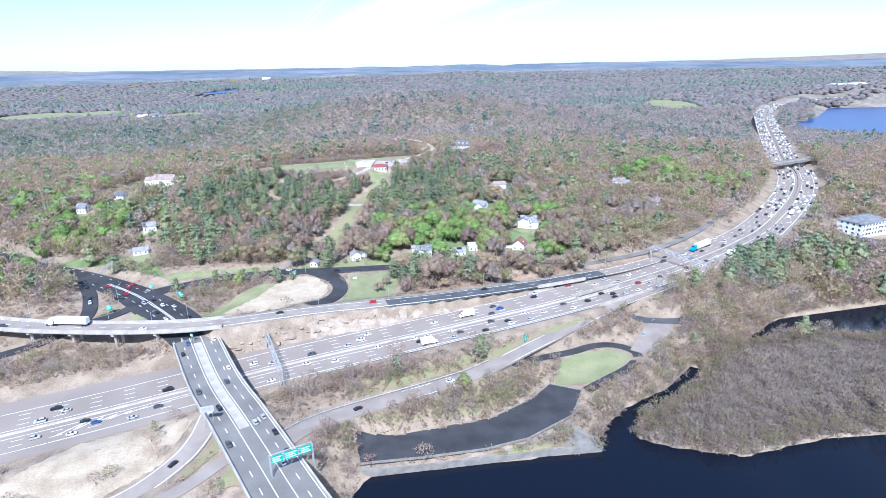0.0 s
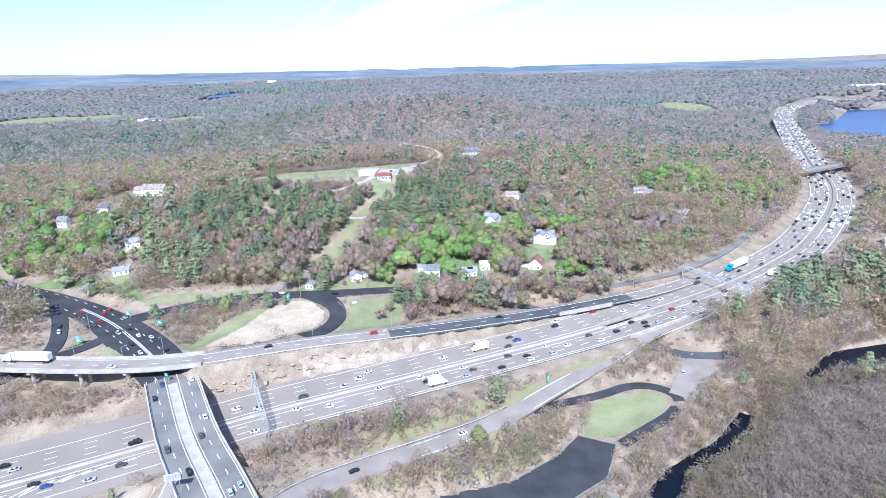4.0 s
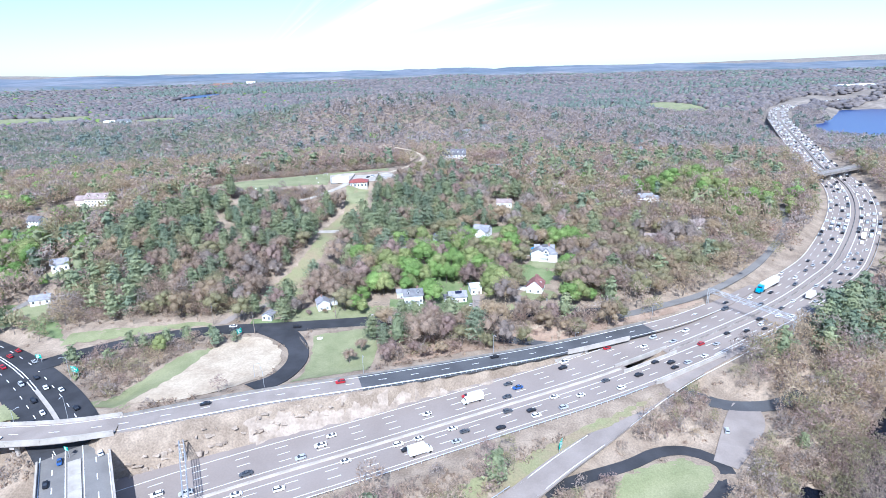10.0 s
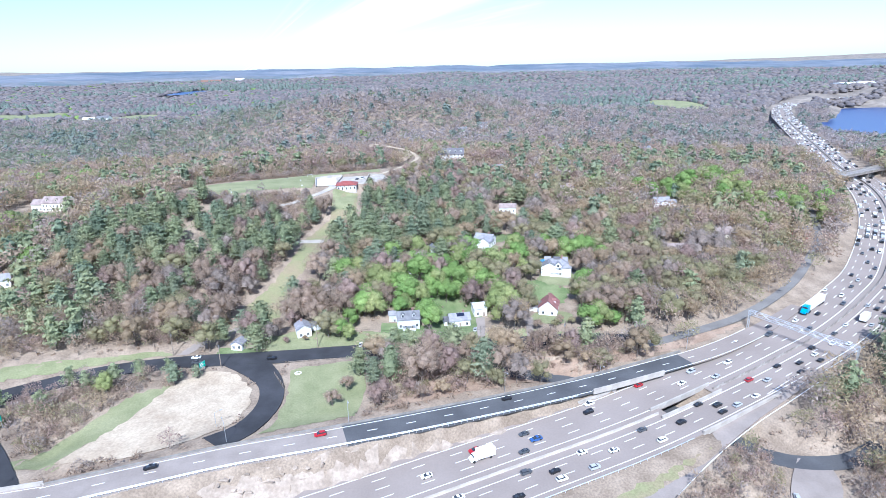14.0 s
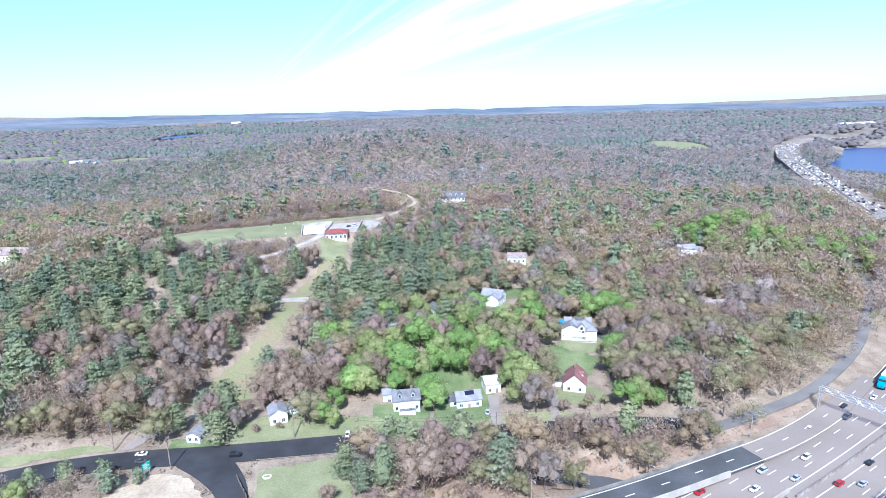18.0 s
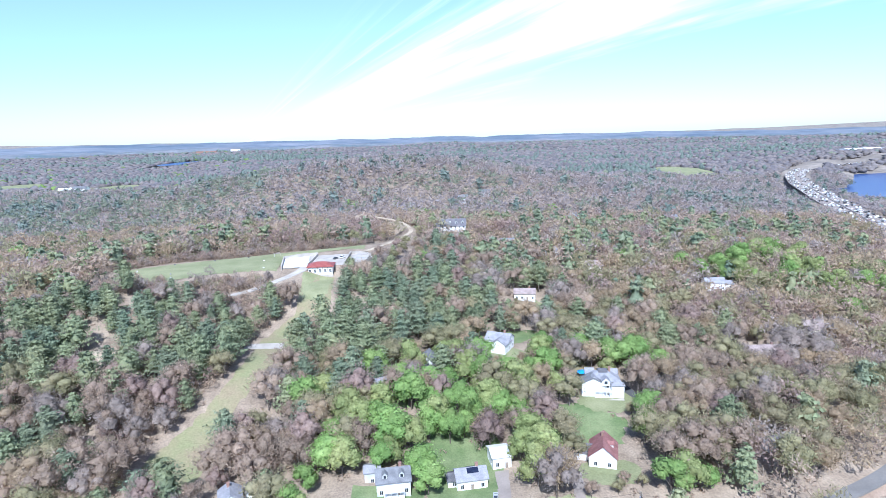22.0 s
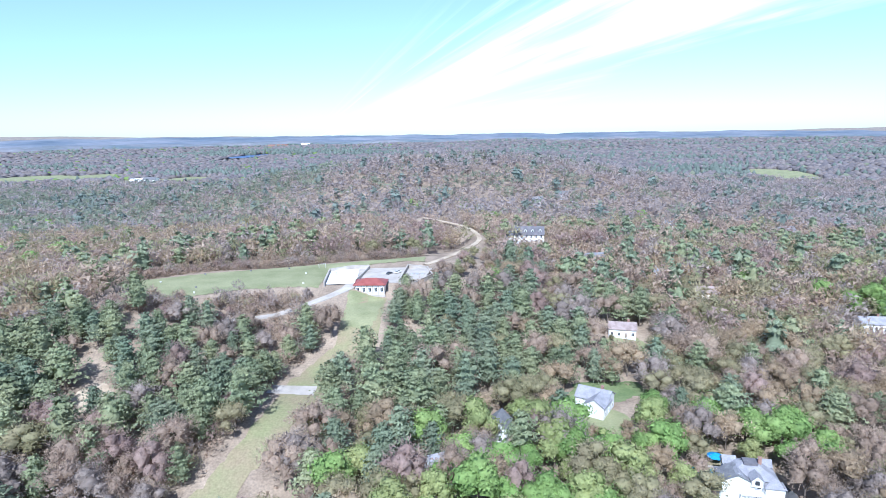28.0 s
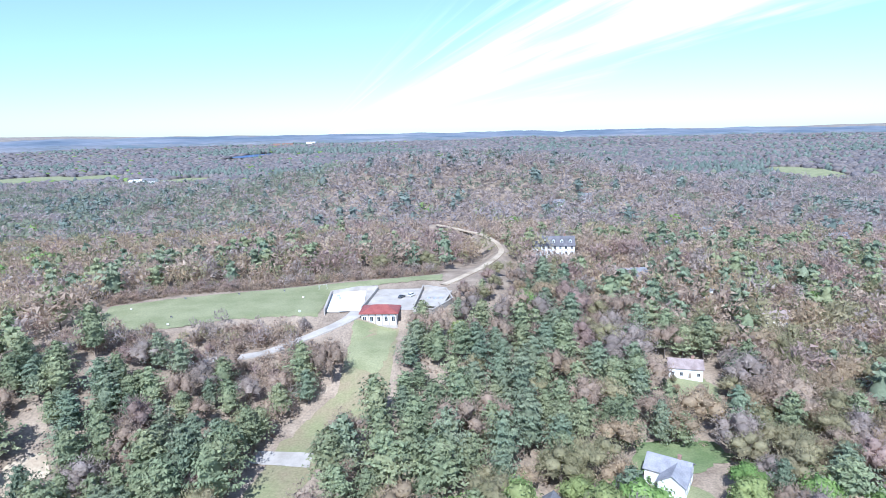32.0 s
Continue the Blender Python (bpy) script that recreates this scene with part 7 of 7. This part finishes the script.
# the far overpass
ox, oy, oz = 380, 592, 13.0
t = thing("road_overpass", ox, oy, 7.0, 26, "dark weathered overpass across the far highway", "overpass")
part("deck", boxes((-34, 34, -5, 5, 5.0, 6.2)), M["rust"], t)
part("parapet", boxes((-34, 34, -5.2, -4.8, 6.2, 7.2)), M["dimconcrete"], t)
part("parapet", boxes((-34, 34, 4.8, 5.2, 6.2, 7.2)), M["dimconcrete"], t)
for i in range(3):
    part("pier", boxes((-22 + i * 22 - 0.6, -22 + i * 22 + 0.6, -4, 4, -1, 5.0)), M["dimconcrete"], t)


def gantry(x0, y0, x1, y1, base, clear, label):
    """A box-truss sign gantry on two posts."""
    L = math.hypot(x1 - x0, y1 - y0)
    t = thing("sign_gantry", x0, y0, base, math.degrees(math.atan2(y1 - y0, x1 - x0)), label, "gantry")
    for x in (0, L):
        part("post", tubes(((x, -0.6, -1.5), (x, -0.6, clear + 1.7), 0.2), ((x, 0.6, -1.5), (x, 0.6, clear + 1.7), 0.2), ((x, -0.6, clear * 0.5), (x, 0.6, clear * 0.7), 0.08)), M["steel"], t)
    for y in (-0.7, 0.7):
        for z in (clear, clear + 1.6):
            part("chord", tubes(((0, y, z), (L, y, z), 0.12)), M["steel"], t)
    n = int(L / 2.2)
    for i in range(n):
        a, b = L * i / n, L * (i + 1) / n
        up = i % 2
        part("lacing", tubes(((a, -0.7, clear + 1.6 * up), (b, -0.7, clear + 1.6 * (1 - up)), 0.06), ((a, 0.7, clear + 1.6 * (1 - up)), (b, 0.7, clear + 1.6 * up), 0.06), ((b, -0.7, clear + 1.6), (b, 0.7, clear + 1.6), 0.06), n=4), M["steel"], t)
    return t


gantry(-75.5, 246, -61.5, 212, -3, 6.2, "grey steel truss gantry across the highway")
gantry(134, 334, 153, 299, 3.4, 6.4, "grey steel truss gantry across the highway")


def sign(name, x, y, z, rot, w, h, up, label, mat="sign", bars=3):
    """A panel on two posts, with unreadable lettering as pale bars."""
    t = thing(name, x, y, z, rot, label, "road sign")
    p = part("panel", boxes((-w / 2, w / 2, -0.06, 0.06, up, up + h)), M[mat], t)
    for i in range(bars):
        part("lettering", boxes((-w * 0.38, w * (0.1 + 0.25 * (i % 2)), -0.075, -0.06, up + h * (0.2 + 0.25 * i), up + h * (0.32 + 0.25 * i))), M["paint"], p)
    part("border", boxes((-w / 2 + 0.06, w / 2 - 0.06, -0.07, -0.06, up + 0.05, up + 0.12), (-w / 2 + 0.06, w / 2 - 0.06, -0.07, -0.06, up + h - 0.12, up + h - 0.05)), M["paint"], p)
    for s in (-0.35, 0.35):
        part("post", tubes(((s * w, 0.12, -1.0), (s * w, 0.12, up + h), 0.08)), M["steel"], t)
    return t


def sign_truss(x0, y0, x1, y1, base, clear, panels, label):
    """A truss on two posts across a road, with sign panels hung on its south face: (start, end) metres along it."""
    t = gantry(x0, y0, x1, y1, base, clear, label)
    for a, b in panels:
        p = part("panel", boxes((a, b, -0.95, -0.85, clear - 0.5, clear + 2.1)), M["sign"], t, "green sign panel")
        for i in range(3):
            part("lettering", boxes((a + 0.3, b - 0.3 - 0.5 * (i % 2), -0.97, -0.95, clear - 0.1 + 0.7 * i, clear + 0.2 + 0.7 * i)), M["paint"], p)
    return t


sign_truss(-49.6, 148.4, -38.2, 154.4, 3.6, 5.4, ((0.2, 3.6), (4.2, 8.2), (8.8, 12.4)), "steel truss with three green road signs")
sign("overhead_sign", -78, 177, 3.6, 10, 4.6, 2.2, 5.0, "pale back of an overhead sign by the ramp", "steel", 0)
sign("direction_sign", -131, 291, 5.0, -20, 3.6, 2.6, 1.4, "green direction sign on the junction island")
sign("direction_sign", -161, 277, 4.6, -15, 3.2, 2.4, 1.4, "green direction sign among queued traffic")
sign("direction_sign", -152, 304, 5.2, -10, 2.4, 1.6, 1.6, "small green direction sign at the junction")
sign("direction_sign", 42, 239, -1.8, 60, 3.0, 2.4, 1.6, "green exit sign beside the on-ramp")
sign("direction_sign", -77, 318, 5.4, 60, 2.6, 2.2, 1.6, "dark green sign seen edge-on beside the sandy lot")
sign("direction_sign", -107, 241, 4.3, -25, 1.6, 1.2, 2.6, "small green sign at the end of the median")


def utility_pole(x, y, rot):
    z = float(height(x, y))
    t = thing("utility_pole", x, y, z, rot, "weathered wooden utility pole with crossarms", "utility pole", "utility poles")
    part("shaft", tubes(((0, 0, -1), (0, 0, 10.5), 0.17, 0.11), n=8), M["wood"], t)
    for zz in (9.3, 10.0):
        part("crossarm", boxes((-1.2, 1.2, -0.06, 0.06, zz, zz + 0.12)), M["wood"], t)
    part("transformer", tubes(((0.35, 0, 7.9), (0.35, 0, 8.9), 0.25), n=10), M["steel"], t)


POLES = [(-92, 331), (-71, 319.5), (-38, 332), (-8, 322.5), (24, 322.5), (56, 323.5)]
for x, y in POLES:
    utility_pole(x, y, 90)
line_z = [float(height(x, y)) + 9.6 for x, y in POLES]
w = thing("power_line", POLES[0][0], POLES[0][1], line_z[0], 0, "thin overhead wires between the utility poles", "wires")
for (p, z0), (q, z1) in zip(zip(POLES, line_z), zip(POLES[1:], line_z[1:])):
    for o in (-0.9, 0.9):
        f = lambda k: Vector((p[0] + (q[0] - p[0]) * k - POLES[0][0], p[1] + (q[1] - p[1]) * k - POLES[0][1] + o, z0 + (z1 - z0) * k - line_z[0] - 2.4 * k * (1 - k)))
        bm = bmesh.new()
        rings = [[bm.verts.new(f(i / 6) + Vector((0, 0.025 * math.cos(a), 0.025 * math.sin(a)))) for a in (0.0, 2.1, 4.2)] for i in range(7)]
        for a, b in zip(rings, rings[1:]):
            for i in range(3):
                bm.faces.new((a[i], a[(i + 1) % 3], b[(i + 1) % 3], b[i]))
        part("wire", bm, M["tyre"], w)


def street_lamp(x, y, z, rot, h=9.0):
    t = thing("street_lamp", x, y, z, rot, "slim grey street lamp beside the road", "street lamp", "street lamps")
    part("pole", tubes(((0, 0, -0.5), (0, 0, h), 0.1, 0.06), ((0, 0, h), (1.8, 0, h + 0.5), 0.05)), M["steel"], t)
    part("lamp_head", boxes((1.5, 2.3, -0.15, 0.15, h + 0.4, h + 0.55)), M["steel"], t)


for x, off in ((-190, 5.6), (-150, 5.6), (-112, 5.6)):
    a, b, c_, hd = spot("flyover", s_at_x("flyover", x), off)
    street_lamp(a, b, c_, hd - 90)
for s, off in ((20, 11.2), (48, -11.2), (70, 10.2)):
    a, b, c_, hd = spot("circle", s, off)
    street_lamp(a, b, c_, hd + (90 if off < 0 else -90))
street_lamp(-56, 273, float(height(-56, 273)), 120, 7)
street_lamp(-62, 283, float(height(-62, 283)), 20, 5)
for x in (-20, 30, 66, 104):
    a, b, c_, hd = spot("ramp", s_at_x("ramp", x), 6.0)
    street_lamp(a, b, float(height(a, b)), hd - 90, 8)

# small things by the curved road
t = thing("timber_fence", -51, 314, float(height(-51, 314)), -62, "dark timber fence on the mown grass", "fence")
for i in range(9):
    part("board", boxes((i * 1.2, i * 1.2 + 1.15, -0.06, 0.06, -0.3, 1.3)), M["bark"], t)
t = thing("stone_ring", -42.5, 313.5, float(height(-42.5, 313.5)) + 0.1, 0, "white painted ring of kerb stones on the grass", "ring")
for i in range(14):
    a = i * 2 * math.pi / 14
    o = part("stone", boxes((-0.22, 0.22, -0.15, 0.15, -0.2, 0.3)), M["white"], t)
    o.matrix_basis = pose(1.1 * math.cos(a), 0.8 * math.sin(a), 0, 0, 0, math.degrees(a) + 90)
t = thing("roadside_fence", -47, 320.6, float(height(-47, 320.6)), 2, "low post-and-rail fence along the mown grass", "fence")
for i in range(16):
    part("post", boxes((i * 1.9 - 0.07, i * 1.9 + 0.07, -0.07, 0.07, -0.4, 1.0)), M["wood"], t)
for i in range(15):
    part("rail", boxes((i * 1.9, i * 1.9 + 1.9, -0.04, 0.04, 0.7, 0.85)), M["wood"], t)

# the ledges in the highway cut: broken blocks of pale rock
rockrng = np.random.default_rng(5)
lv, lf, lk = [], [], 0
for x in np.arange(-92, 64, 1.7):
    for row in range(2):
        cx_, cy_, cz_, _ = spot("highway", s_at_x("highway", x), 21.5 + row * 2.2 + rockrng.uniform(-0.8, 0.8))
        if rockrng.random() < 0.3 or off_road("ramp", np.array([cx_]), np.array([cy_]))[0][0] < 2.2:
            continue
        z = float(height(cx_, cy_))
        a = unit(rockrng, 9) * rockrng.uniform(0.5, 1.5, (1, 3)) * (1.3, 1.0, 0.8)
        bm = bmesh.new()
        for p in a:
            bm.verts.new(p + np.array((cx_, cy_, z + 0.3)))
        hull = bmesh.ops.convex_hull(bm, input=bm.verts)
        bmesh.ops.triangulate(bm, faces=bm.faces[:])
        bm.verts.index_update()
        vv = [v for v in bm.verts if v.link_faces]
        ix = {v: i for i, v in enumerate(vv)}
        lv += [tuple(v.co) for v in vv]
        lf += [tuple(ix[v] + lk for v in f.verts) for f in bm.faces]
        lk += len(vv)
        bm.free()
tagged(new("rock_ledges", mesh_np("rock_ledges", lv, lf, [M["rock"]])), "pale broken rock ledges in the highway cut", "rocks", kind="stuff")

# stone edging of the waterside lot
for a, b in zip(LOT, LOT[1:] + LOT[:1]):
    L = math.dist(a, b)
    t = thing("lot_kerb", a[0], a[1], -8.1, math.degrees(math.atan2(b[1] - a[1], b[0] - a[0])), "pale granite kerb round the waterside lot", "kerb", "lot kerbs")
    part("stone", boxes((0, L, -0.25, 0.25, -0.4, 0.28)), M["dimconcrete"], t)
qw = thing("quay_wall", QUAY[1][0], QUAY[1][1], -9.3, 0, "pale concrete quay wall above the river", "quay wall")
for a, b in zip(QUAY[1:5], QUAY[2:6]):
    L = math.dist(a, b)
    o = part("panel", boxes((0, L, -0.5, 0.4, -3.0, 0.45)), M["dimconcrete"], qw)
    o.matrix_basis = pose(a[0] - QUAY[1][0], a[1] - QUAY[1][1], 0, 0, 0, math.degrees(math.atan2(b[1] - a[1], b[0] - a[0])))

# garden things behind the large white house
t = thing("garden_umbrella", 66, 402, float(height(66, 402)), 0, "bright blue garden umbrella on a lawn", "umbrella")
bm = bmesh.new()
bmesh.ops.create_cone(bm, cap_ends=False, segments=8, radius1=2.2, radius2=0.05, depth=0.9, matrix=Matrix.Translation((0, 0, 2.6)))
part("canopy", bm, M["bluesheet"], t)
part("pole", tubes(((0, 0, -0.3), (0, 0, 3.0), 0.05)), M["wood"], t)
t = thing("pool_terrace", 61.5, 398, float(height(61.5, 398)) + 0.1, -10, "pale stone terrace with a small blue pool", "terrace")
part("paving", boxes((-4.5, 4.5, -3, 3, -1.2, 0.25)), M["concrete"], t)
part("basin", boxes((-3, 2.4, -1.4, 1.4, 0.25, 0.29)), M["pool"], t, "still blue pool water")

# small posts and marks round the edge of the field
def marker(x, y, h, mat, label):
    t = thing("marker_post", x, y, float(height(x, y)), 0, label, "post", "field markers")
    part("post", tubes(((0, 0, -0.3), (0, 0, h), 0.07), n=6), M["steel"], t)
    part("plate", boxes((-0.35, 0.35, -0.05, 0.05, h * 0.45, h)), M[mat], t)


for x, y, mat in ((-126, 487, "white"), (-113, 500, "darkroof"), (-95, 505.5, "darkroof"), (-79, 509.5, "darkroof"), (-69, 500, "white"), (-65.5, 483.5, "white"), (-107, 478, "darkroof"), (-122, 471, "white"), (-104, 470, "white")):
    marker(x, y, 1.0, mat, "small white marker plate on the field" if mat == "white" else "small dark marker plate on the field")
t = thing("soccer_goal", -65, 513, float(height(-65, 513)) + 0.2, 12, "small white framed goal on the field", "goal")
for a, b in (((-1.5, 0, 0), (-1.5, 0, 1.8)), ((1.5, 0, 0), (1.5, 0, 1.8)), ((-1.5, 0, 1.8), (1.5, 0, 1.8)), ((-1.5, 1.2, 0), (1.5, 1.2, 0)), ((-1.5, 0, 1.8), (-1.5, 1.2, 0)), ((1.5, 0, 1.8), (1.5, 1.2, 0))):
    part("bar", tubes((a, b, 0.06), n=6), M["white"], t)

# the river piers of the crossing road
for i in range(9):
    x, y, z, h = spot("crossing", 12 + 32 * i, 0.0)
    t = thing("bridge_pier", x, y, -12.0, h, "stained concrete bridge pier standing in the river", "pier", "river bridge piers")
    for off in (-6, 0, 6):
        part("column", tubes(((0, off, -1), (0, off, z + 12.0 - 2.0), 0.8), n=12), M["dimconcrete"], t)
    part("cap", boxes((-0.9, 0.9, -8.6, 8.6, z + 12.0 - 2.1, z + 12.0 - 1.15)), M["dimconcrete"], t)

# ---- traffic ----
def loft(bm, rows):
    """Skins rows of (x, half width, z low, z high) into a closed body."""
    rings = [[bm.verts.new((x, s * w, z)) for s, z in ((-1, lo), (1, lo), (1, hi), (-1, hi))] for x, w, lo, hi in rows]
    for a, b in zip(rings, rings[1:]):
        for i in range(4):
            bm.faces.new((a[i], a[(i + 1) % 4], b[(i + 1) % 4], b[i]))
    bm.faces.new(rings[0][::-1])
    bm.faces.new(rings[-1])


def wheels(t, xs, half, r=0.33, w=0.22):
    first = None
    for x in xs:
        for s in (-1, 1):
            m = pose(x, s * half, r)
            if first is None:
                bm = bmesh.new()
                bmesh.ops.create_cone(bm, cap_ends=True, segments=12, radius1=r, radius2=r, depth=w, matrix=Matrix.Rotation(radians(90), 4, "X"))
                first = part("wheel", bm, M["tyre"], t)
                first.matrix_basis = m
            else:
                again(first, t, m)


def car(kind, colour):
    label = {"sedan": colour + " saloon car on the highway", "suv": colour + " sport utility vehicle on the highway"}[kind]
    t = thing("car", 0, 0, 0, 0, label, "car", "highway traffic")
    bm = bmesh.new()
    if kind == "sedan":
        loft(bm, [(-2.3, 0.72, 0.45, 0.85), (-2.2, 0.86, 0.3, 0.98), (-1.2, 0.9, 0.22, 1.02), (0.9, 0.9, 0.22, 0.98), (1.9, 0.86, 0.25, 0.86), (2.3, 0.68, 0.4, 0.7)])
        part("body", bm, PAINT[colour], t)
        bm = bmesh.new()
        loft(bm, [(-1.75, 0.7, 0.98, 1.02), (-0.95, 0.68, 0.98, 1.4), (0.2, 0.68, 0.98, 1.42), (1.15, 0.72, 0.96, 0.99)])
        part("glasshouse", bm, M["glass"], t, "dark tinted car windows")
        part("roof_panel", boxes((-0.9, 0.15, -0.66, 0.66, 1.41, 1.46)), PAINT[colour], t)
    else:
        loft(bm, [(-2.3, 0.8, 0.5, 1.0), (-2.25, 0.92, 0.35, 1.12), (-1.2, 0.95, 0.28, 1.14), (1.0, 0.95, 0.28, 1.12), (2.0, 0.9, 0.3, 1.02), (2.35, 0.74, 0.45, 0.85)])
        part("body", bm, PAINT[colour], t)
        bm = bmesh.new()
        loft(bm, [(-2.15, 0.78, 1.1, 1.2), (-1.85, 0.74, 1.1, 1.68), (0.3, 0.74, 1.1, 1.7), (1.2, 0.78, 1.08, 1.12)])
        part("glasshouse", bm, M["glass"], t, "dark tinted car windows")
        part("roof_panel", boxes((-1.8, 0.25, -0.72, 0.72, 1.69, 1.75)), PAINT[colour], t)
    wheels(t, (-1.4, 1.4), 0.8)
    return t


def van():
    t = thing("box_truck", 0, 0, 0, 0, "white box truck on the highway", "truck", "highway traffic")
    bm = bmesh.new()
    loft(bm, [(1.6, 1.0, 0.5, 2.3), (2.6, 1.0, 0.45, 2.2), (3.3, 0.95, 0.45, 1.4), (3.8, 0.85, 0.5, 1.2)])
    part("cab", bm, PAINT["white"], t)
    part("windscreen", boxes((2.7, 3.0, -0.85, 0.85, 1.45, 2.05)), M["glass"], t, "dark windscreen glass")
    part("cargo_box", boxes((-4.0, 1.5, -1.2, 1.2, 0.9, 3.4)), PAINT["white"], t)
    wheels(t, (-2.6, 2.8), 0.9, 0.42, 0.3)
    return t


def semi(cab, label, trailer="white"):
    t = thing("articulated_truck", 0, 0, 0, 0, label, "truck", "highway traffic")
    bm = bmesh.new()
    loft(bm, [(6.2, 1.2, 0.7, 3.6), (8.2, 1.2, 0.6, 3.5), (8.6, 1.15, 0.6, 2.4), (10.2, 1.0, 0.6, 1.9), (10.5, 0.9, 0.7, 1.5)])
    part("cab", bm, PAINT[cab], t, cab + " tractor cab")
    part("windscreen", boxes((8.3, 8.62, -1.0, 1.0, 2.3, 3.1)), M["glass"], t, "dark windscreen glass")
    part("trailer", boxes((-10.2, 5.6, -1.28, 1.28, 1.15, 4.05)), PAINT[trailer], t)
    part("chassis", boxes((-10, 9.5, -0.5, 0.5, 0.75, 1.12)), M["tyre"], t)
    wheels(t, (-9.2, -7.9, 5.2, 6.5, 9.4), 1.05, 0.5, 0.35)
    return t


crng = np.random.default_rng(23)
COLOURS = ["white", "black", "silver", "dark grey", "red", "blue"]
SHARE = [0.30, 0.25, 0.17, 0.17, 0.07, 0.04]
MODELS = {(k, c): car(k, c) for k in ("sedan", "suv") for c in COLOURS}
free = dict.fromkeys(MODELS, True)


def park(model, x, y, z, heading):
    key = next((k for k, v in MODELS.items() if v is model), None)
    m = pose(x, y, z + 0.06, 0, 0, heading) @ Matrix.Scale(0.86, 4)
    if key is not None and free[key]:
        free[key] = False
        model.matrix_basis = m
        return model
    return copy_thing(model, m)


def pick(r):
    return MODELS["suv" if r.random() < 0.4 else "sedan", COLOURS[r.choice(6, p=SHARE)]]


def queue(road, offs, s0, s1, gap, turn, r, lift=0.0):
    """Cars spaced unevenly along the lanes of a road."""
    for o in offs:
        s = s0 + r.uniform(0, gap)
        while s < s1:
            x, y, z, h = spot(road, s, o + r.uniform(-0.25, 0.25))
            if not any(abs(s - a) < b and abs(o - c) < 2.5 for a, b, c in TAKEN if road == "highway"):
                park(pick(r), x, y, z + lift, h + turn + r.uniform(-1, 1))
            s += max(7.0, gap * r.uniform(0.35, 1.9))


hs = lambda x: s_at_x("highway", x)
TAKEN = [(hs(178), 20, 14.4), (hs(-5), 10, -10.5), (hs(70), 16, 4.2), (hs(20), 10, 7.8), (hs(180), 12, -7)]
queue("highway", (4.2, 7.8, 11.4), hs(-240), hs(150), 44, 180, crng)
queue("highway", (14.9,), hs(20), hs(230), 60, 180, crng)
queue("highway", (-3.6, -7.0, -10.5), hs(-230), hs(-20), 30, 0, crng)
queue("highway", (-3.6, -7.0, -10.5), hs(-20), hs(250), 15, 0, crng)
queue("highway", (4.2, 7.8, 11.4), hs(150), hs(300), 30, 180, crng)
queue("crossing", (3.9, 7.2), 60, cs[-1], 34, 180, crng)
queue("crossing", (-3.9, -7.2), 60, cs[-1], 30, 0, crng)
queue("circle", (2.6, 6.5), 12, 100, 30, 180, crng)
queue("circle", (-2.6, -6.5), 12, 100, 20, 0, crng)
queue("circle_west", (0.0,), 4, 42, 11, 0, crng, 0.05)
queue("flyover", (2.2, -2.2), 60, arc("flyover")[-1], 48, 0, crng)
queue("ramp", (1.9,), 5, 150, 60, 180, crng)
queue("local", (-2.0,), 60, 190, 52, 0, crng, 0.04)
queue("local", (2.0,), 50, 190, 60, 180, crng, 0.04)
queue("west_ramp", (0.0,), 10, 60, 26, 0, crng)
queue("south_ramp", (0.0,), 30, 90, 45, 0, crng)
for x, y, h in ((-33.5, 504, 62), (-30, 506, 62), (270, 356, 20), (275, 353, 20), (280, 351, 20), (286, 350, 22), (268, 366, 110), (-21.5, 331.5, 88), (99, 247, 70), (23.8, 340, 80)):
    park(pick(crng), x, y, float(height(x, y)) + 0.15, h)
t1 = semi("teal", "bright blue tractor with a long white trailer")
x, y, z, h = spot("highway", hs(178), 12.0)
t1.matrix_basis = pose(x, y, z + 0.06, 0, 0, h + 180)
t3 = semi("white", "white articulated truck on the flyover")
x, y, z, h = spot("flyover", s_at_x("flyover", -168), 2.2)
t3.matrix_basis = pose(x, y, z + 0.06, 0, 0, h + 180)
b1 = van()
x, y, z, h = spot("highway", hs(20), 7.8)
b1.matrix_basis = pose(x, y, z + 0.06, 0, 0, h + 180)
for road, s, o, turn in (("highway", hs(-5), -10.5, 0), ("highway", hs(180), -7.0, 0), ("highway", hs(265), -7.0, 0), ("crossing", 120, -5, 0), ("flyover", 75, -2.2, 0)):
    x, y, z, h = spot(road, s, o)
    copy_thing(b1, pose(x, y, z + 0.06, 0, 0, h + turn))

# the far jam: cars too small to tell apart, in their colours
for c, share in zip(COLOURS[:4], (0.36, 0.26, 0.2, 0.18)):
    V, F, k = [], [], 0
    for road, s0, s1 in (("highway", hs(255), arc("highway")[-1]), ("highway_far", 5, 900)):
        for o in (4.2, 7.8, 11.4, 15, -3.6, -7, -10.5, -14):
            s = s0 + crng.uniform(0, 60)
            while s < s1:
                x, y, z, h = spot(road, s, o)
                m = np.array(pose(x, y, z, 0, 0, h))
                for x0, x1, yy, z0, z1 in ((-2.3, 2.3, 0.9, 0.3, 1.0), (-1.6, 0.9, 0.72, 1.0, 1.5)):
                    q = np.array([(a, b, d, 1) for d in (z0, z1) for b in (-yy, yy) for a in (x0, x1)])
                    V.append((q @ m.T)[:, :3])
                    F += [tuple(k + i for i in f) for f in ((0, 2, 3, 1), (4, 5, 7, 6), (0, 1, 5, 4), (2, 6, 7, 3), (0, 4, 6, 2), (1, 3, 7, 5))]
                    k += 8
                s += crng.uniform(8, 60) * 2.2 * 0.25 / share
    tagged(new("traffic", mesh_np("traffic", np.concatenate(V), F, [PAINT[c]])), c + " cars in the distant traffic jam", "traffic", kind="stuff")
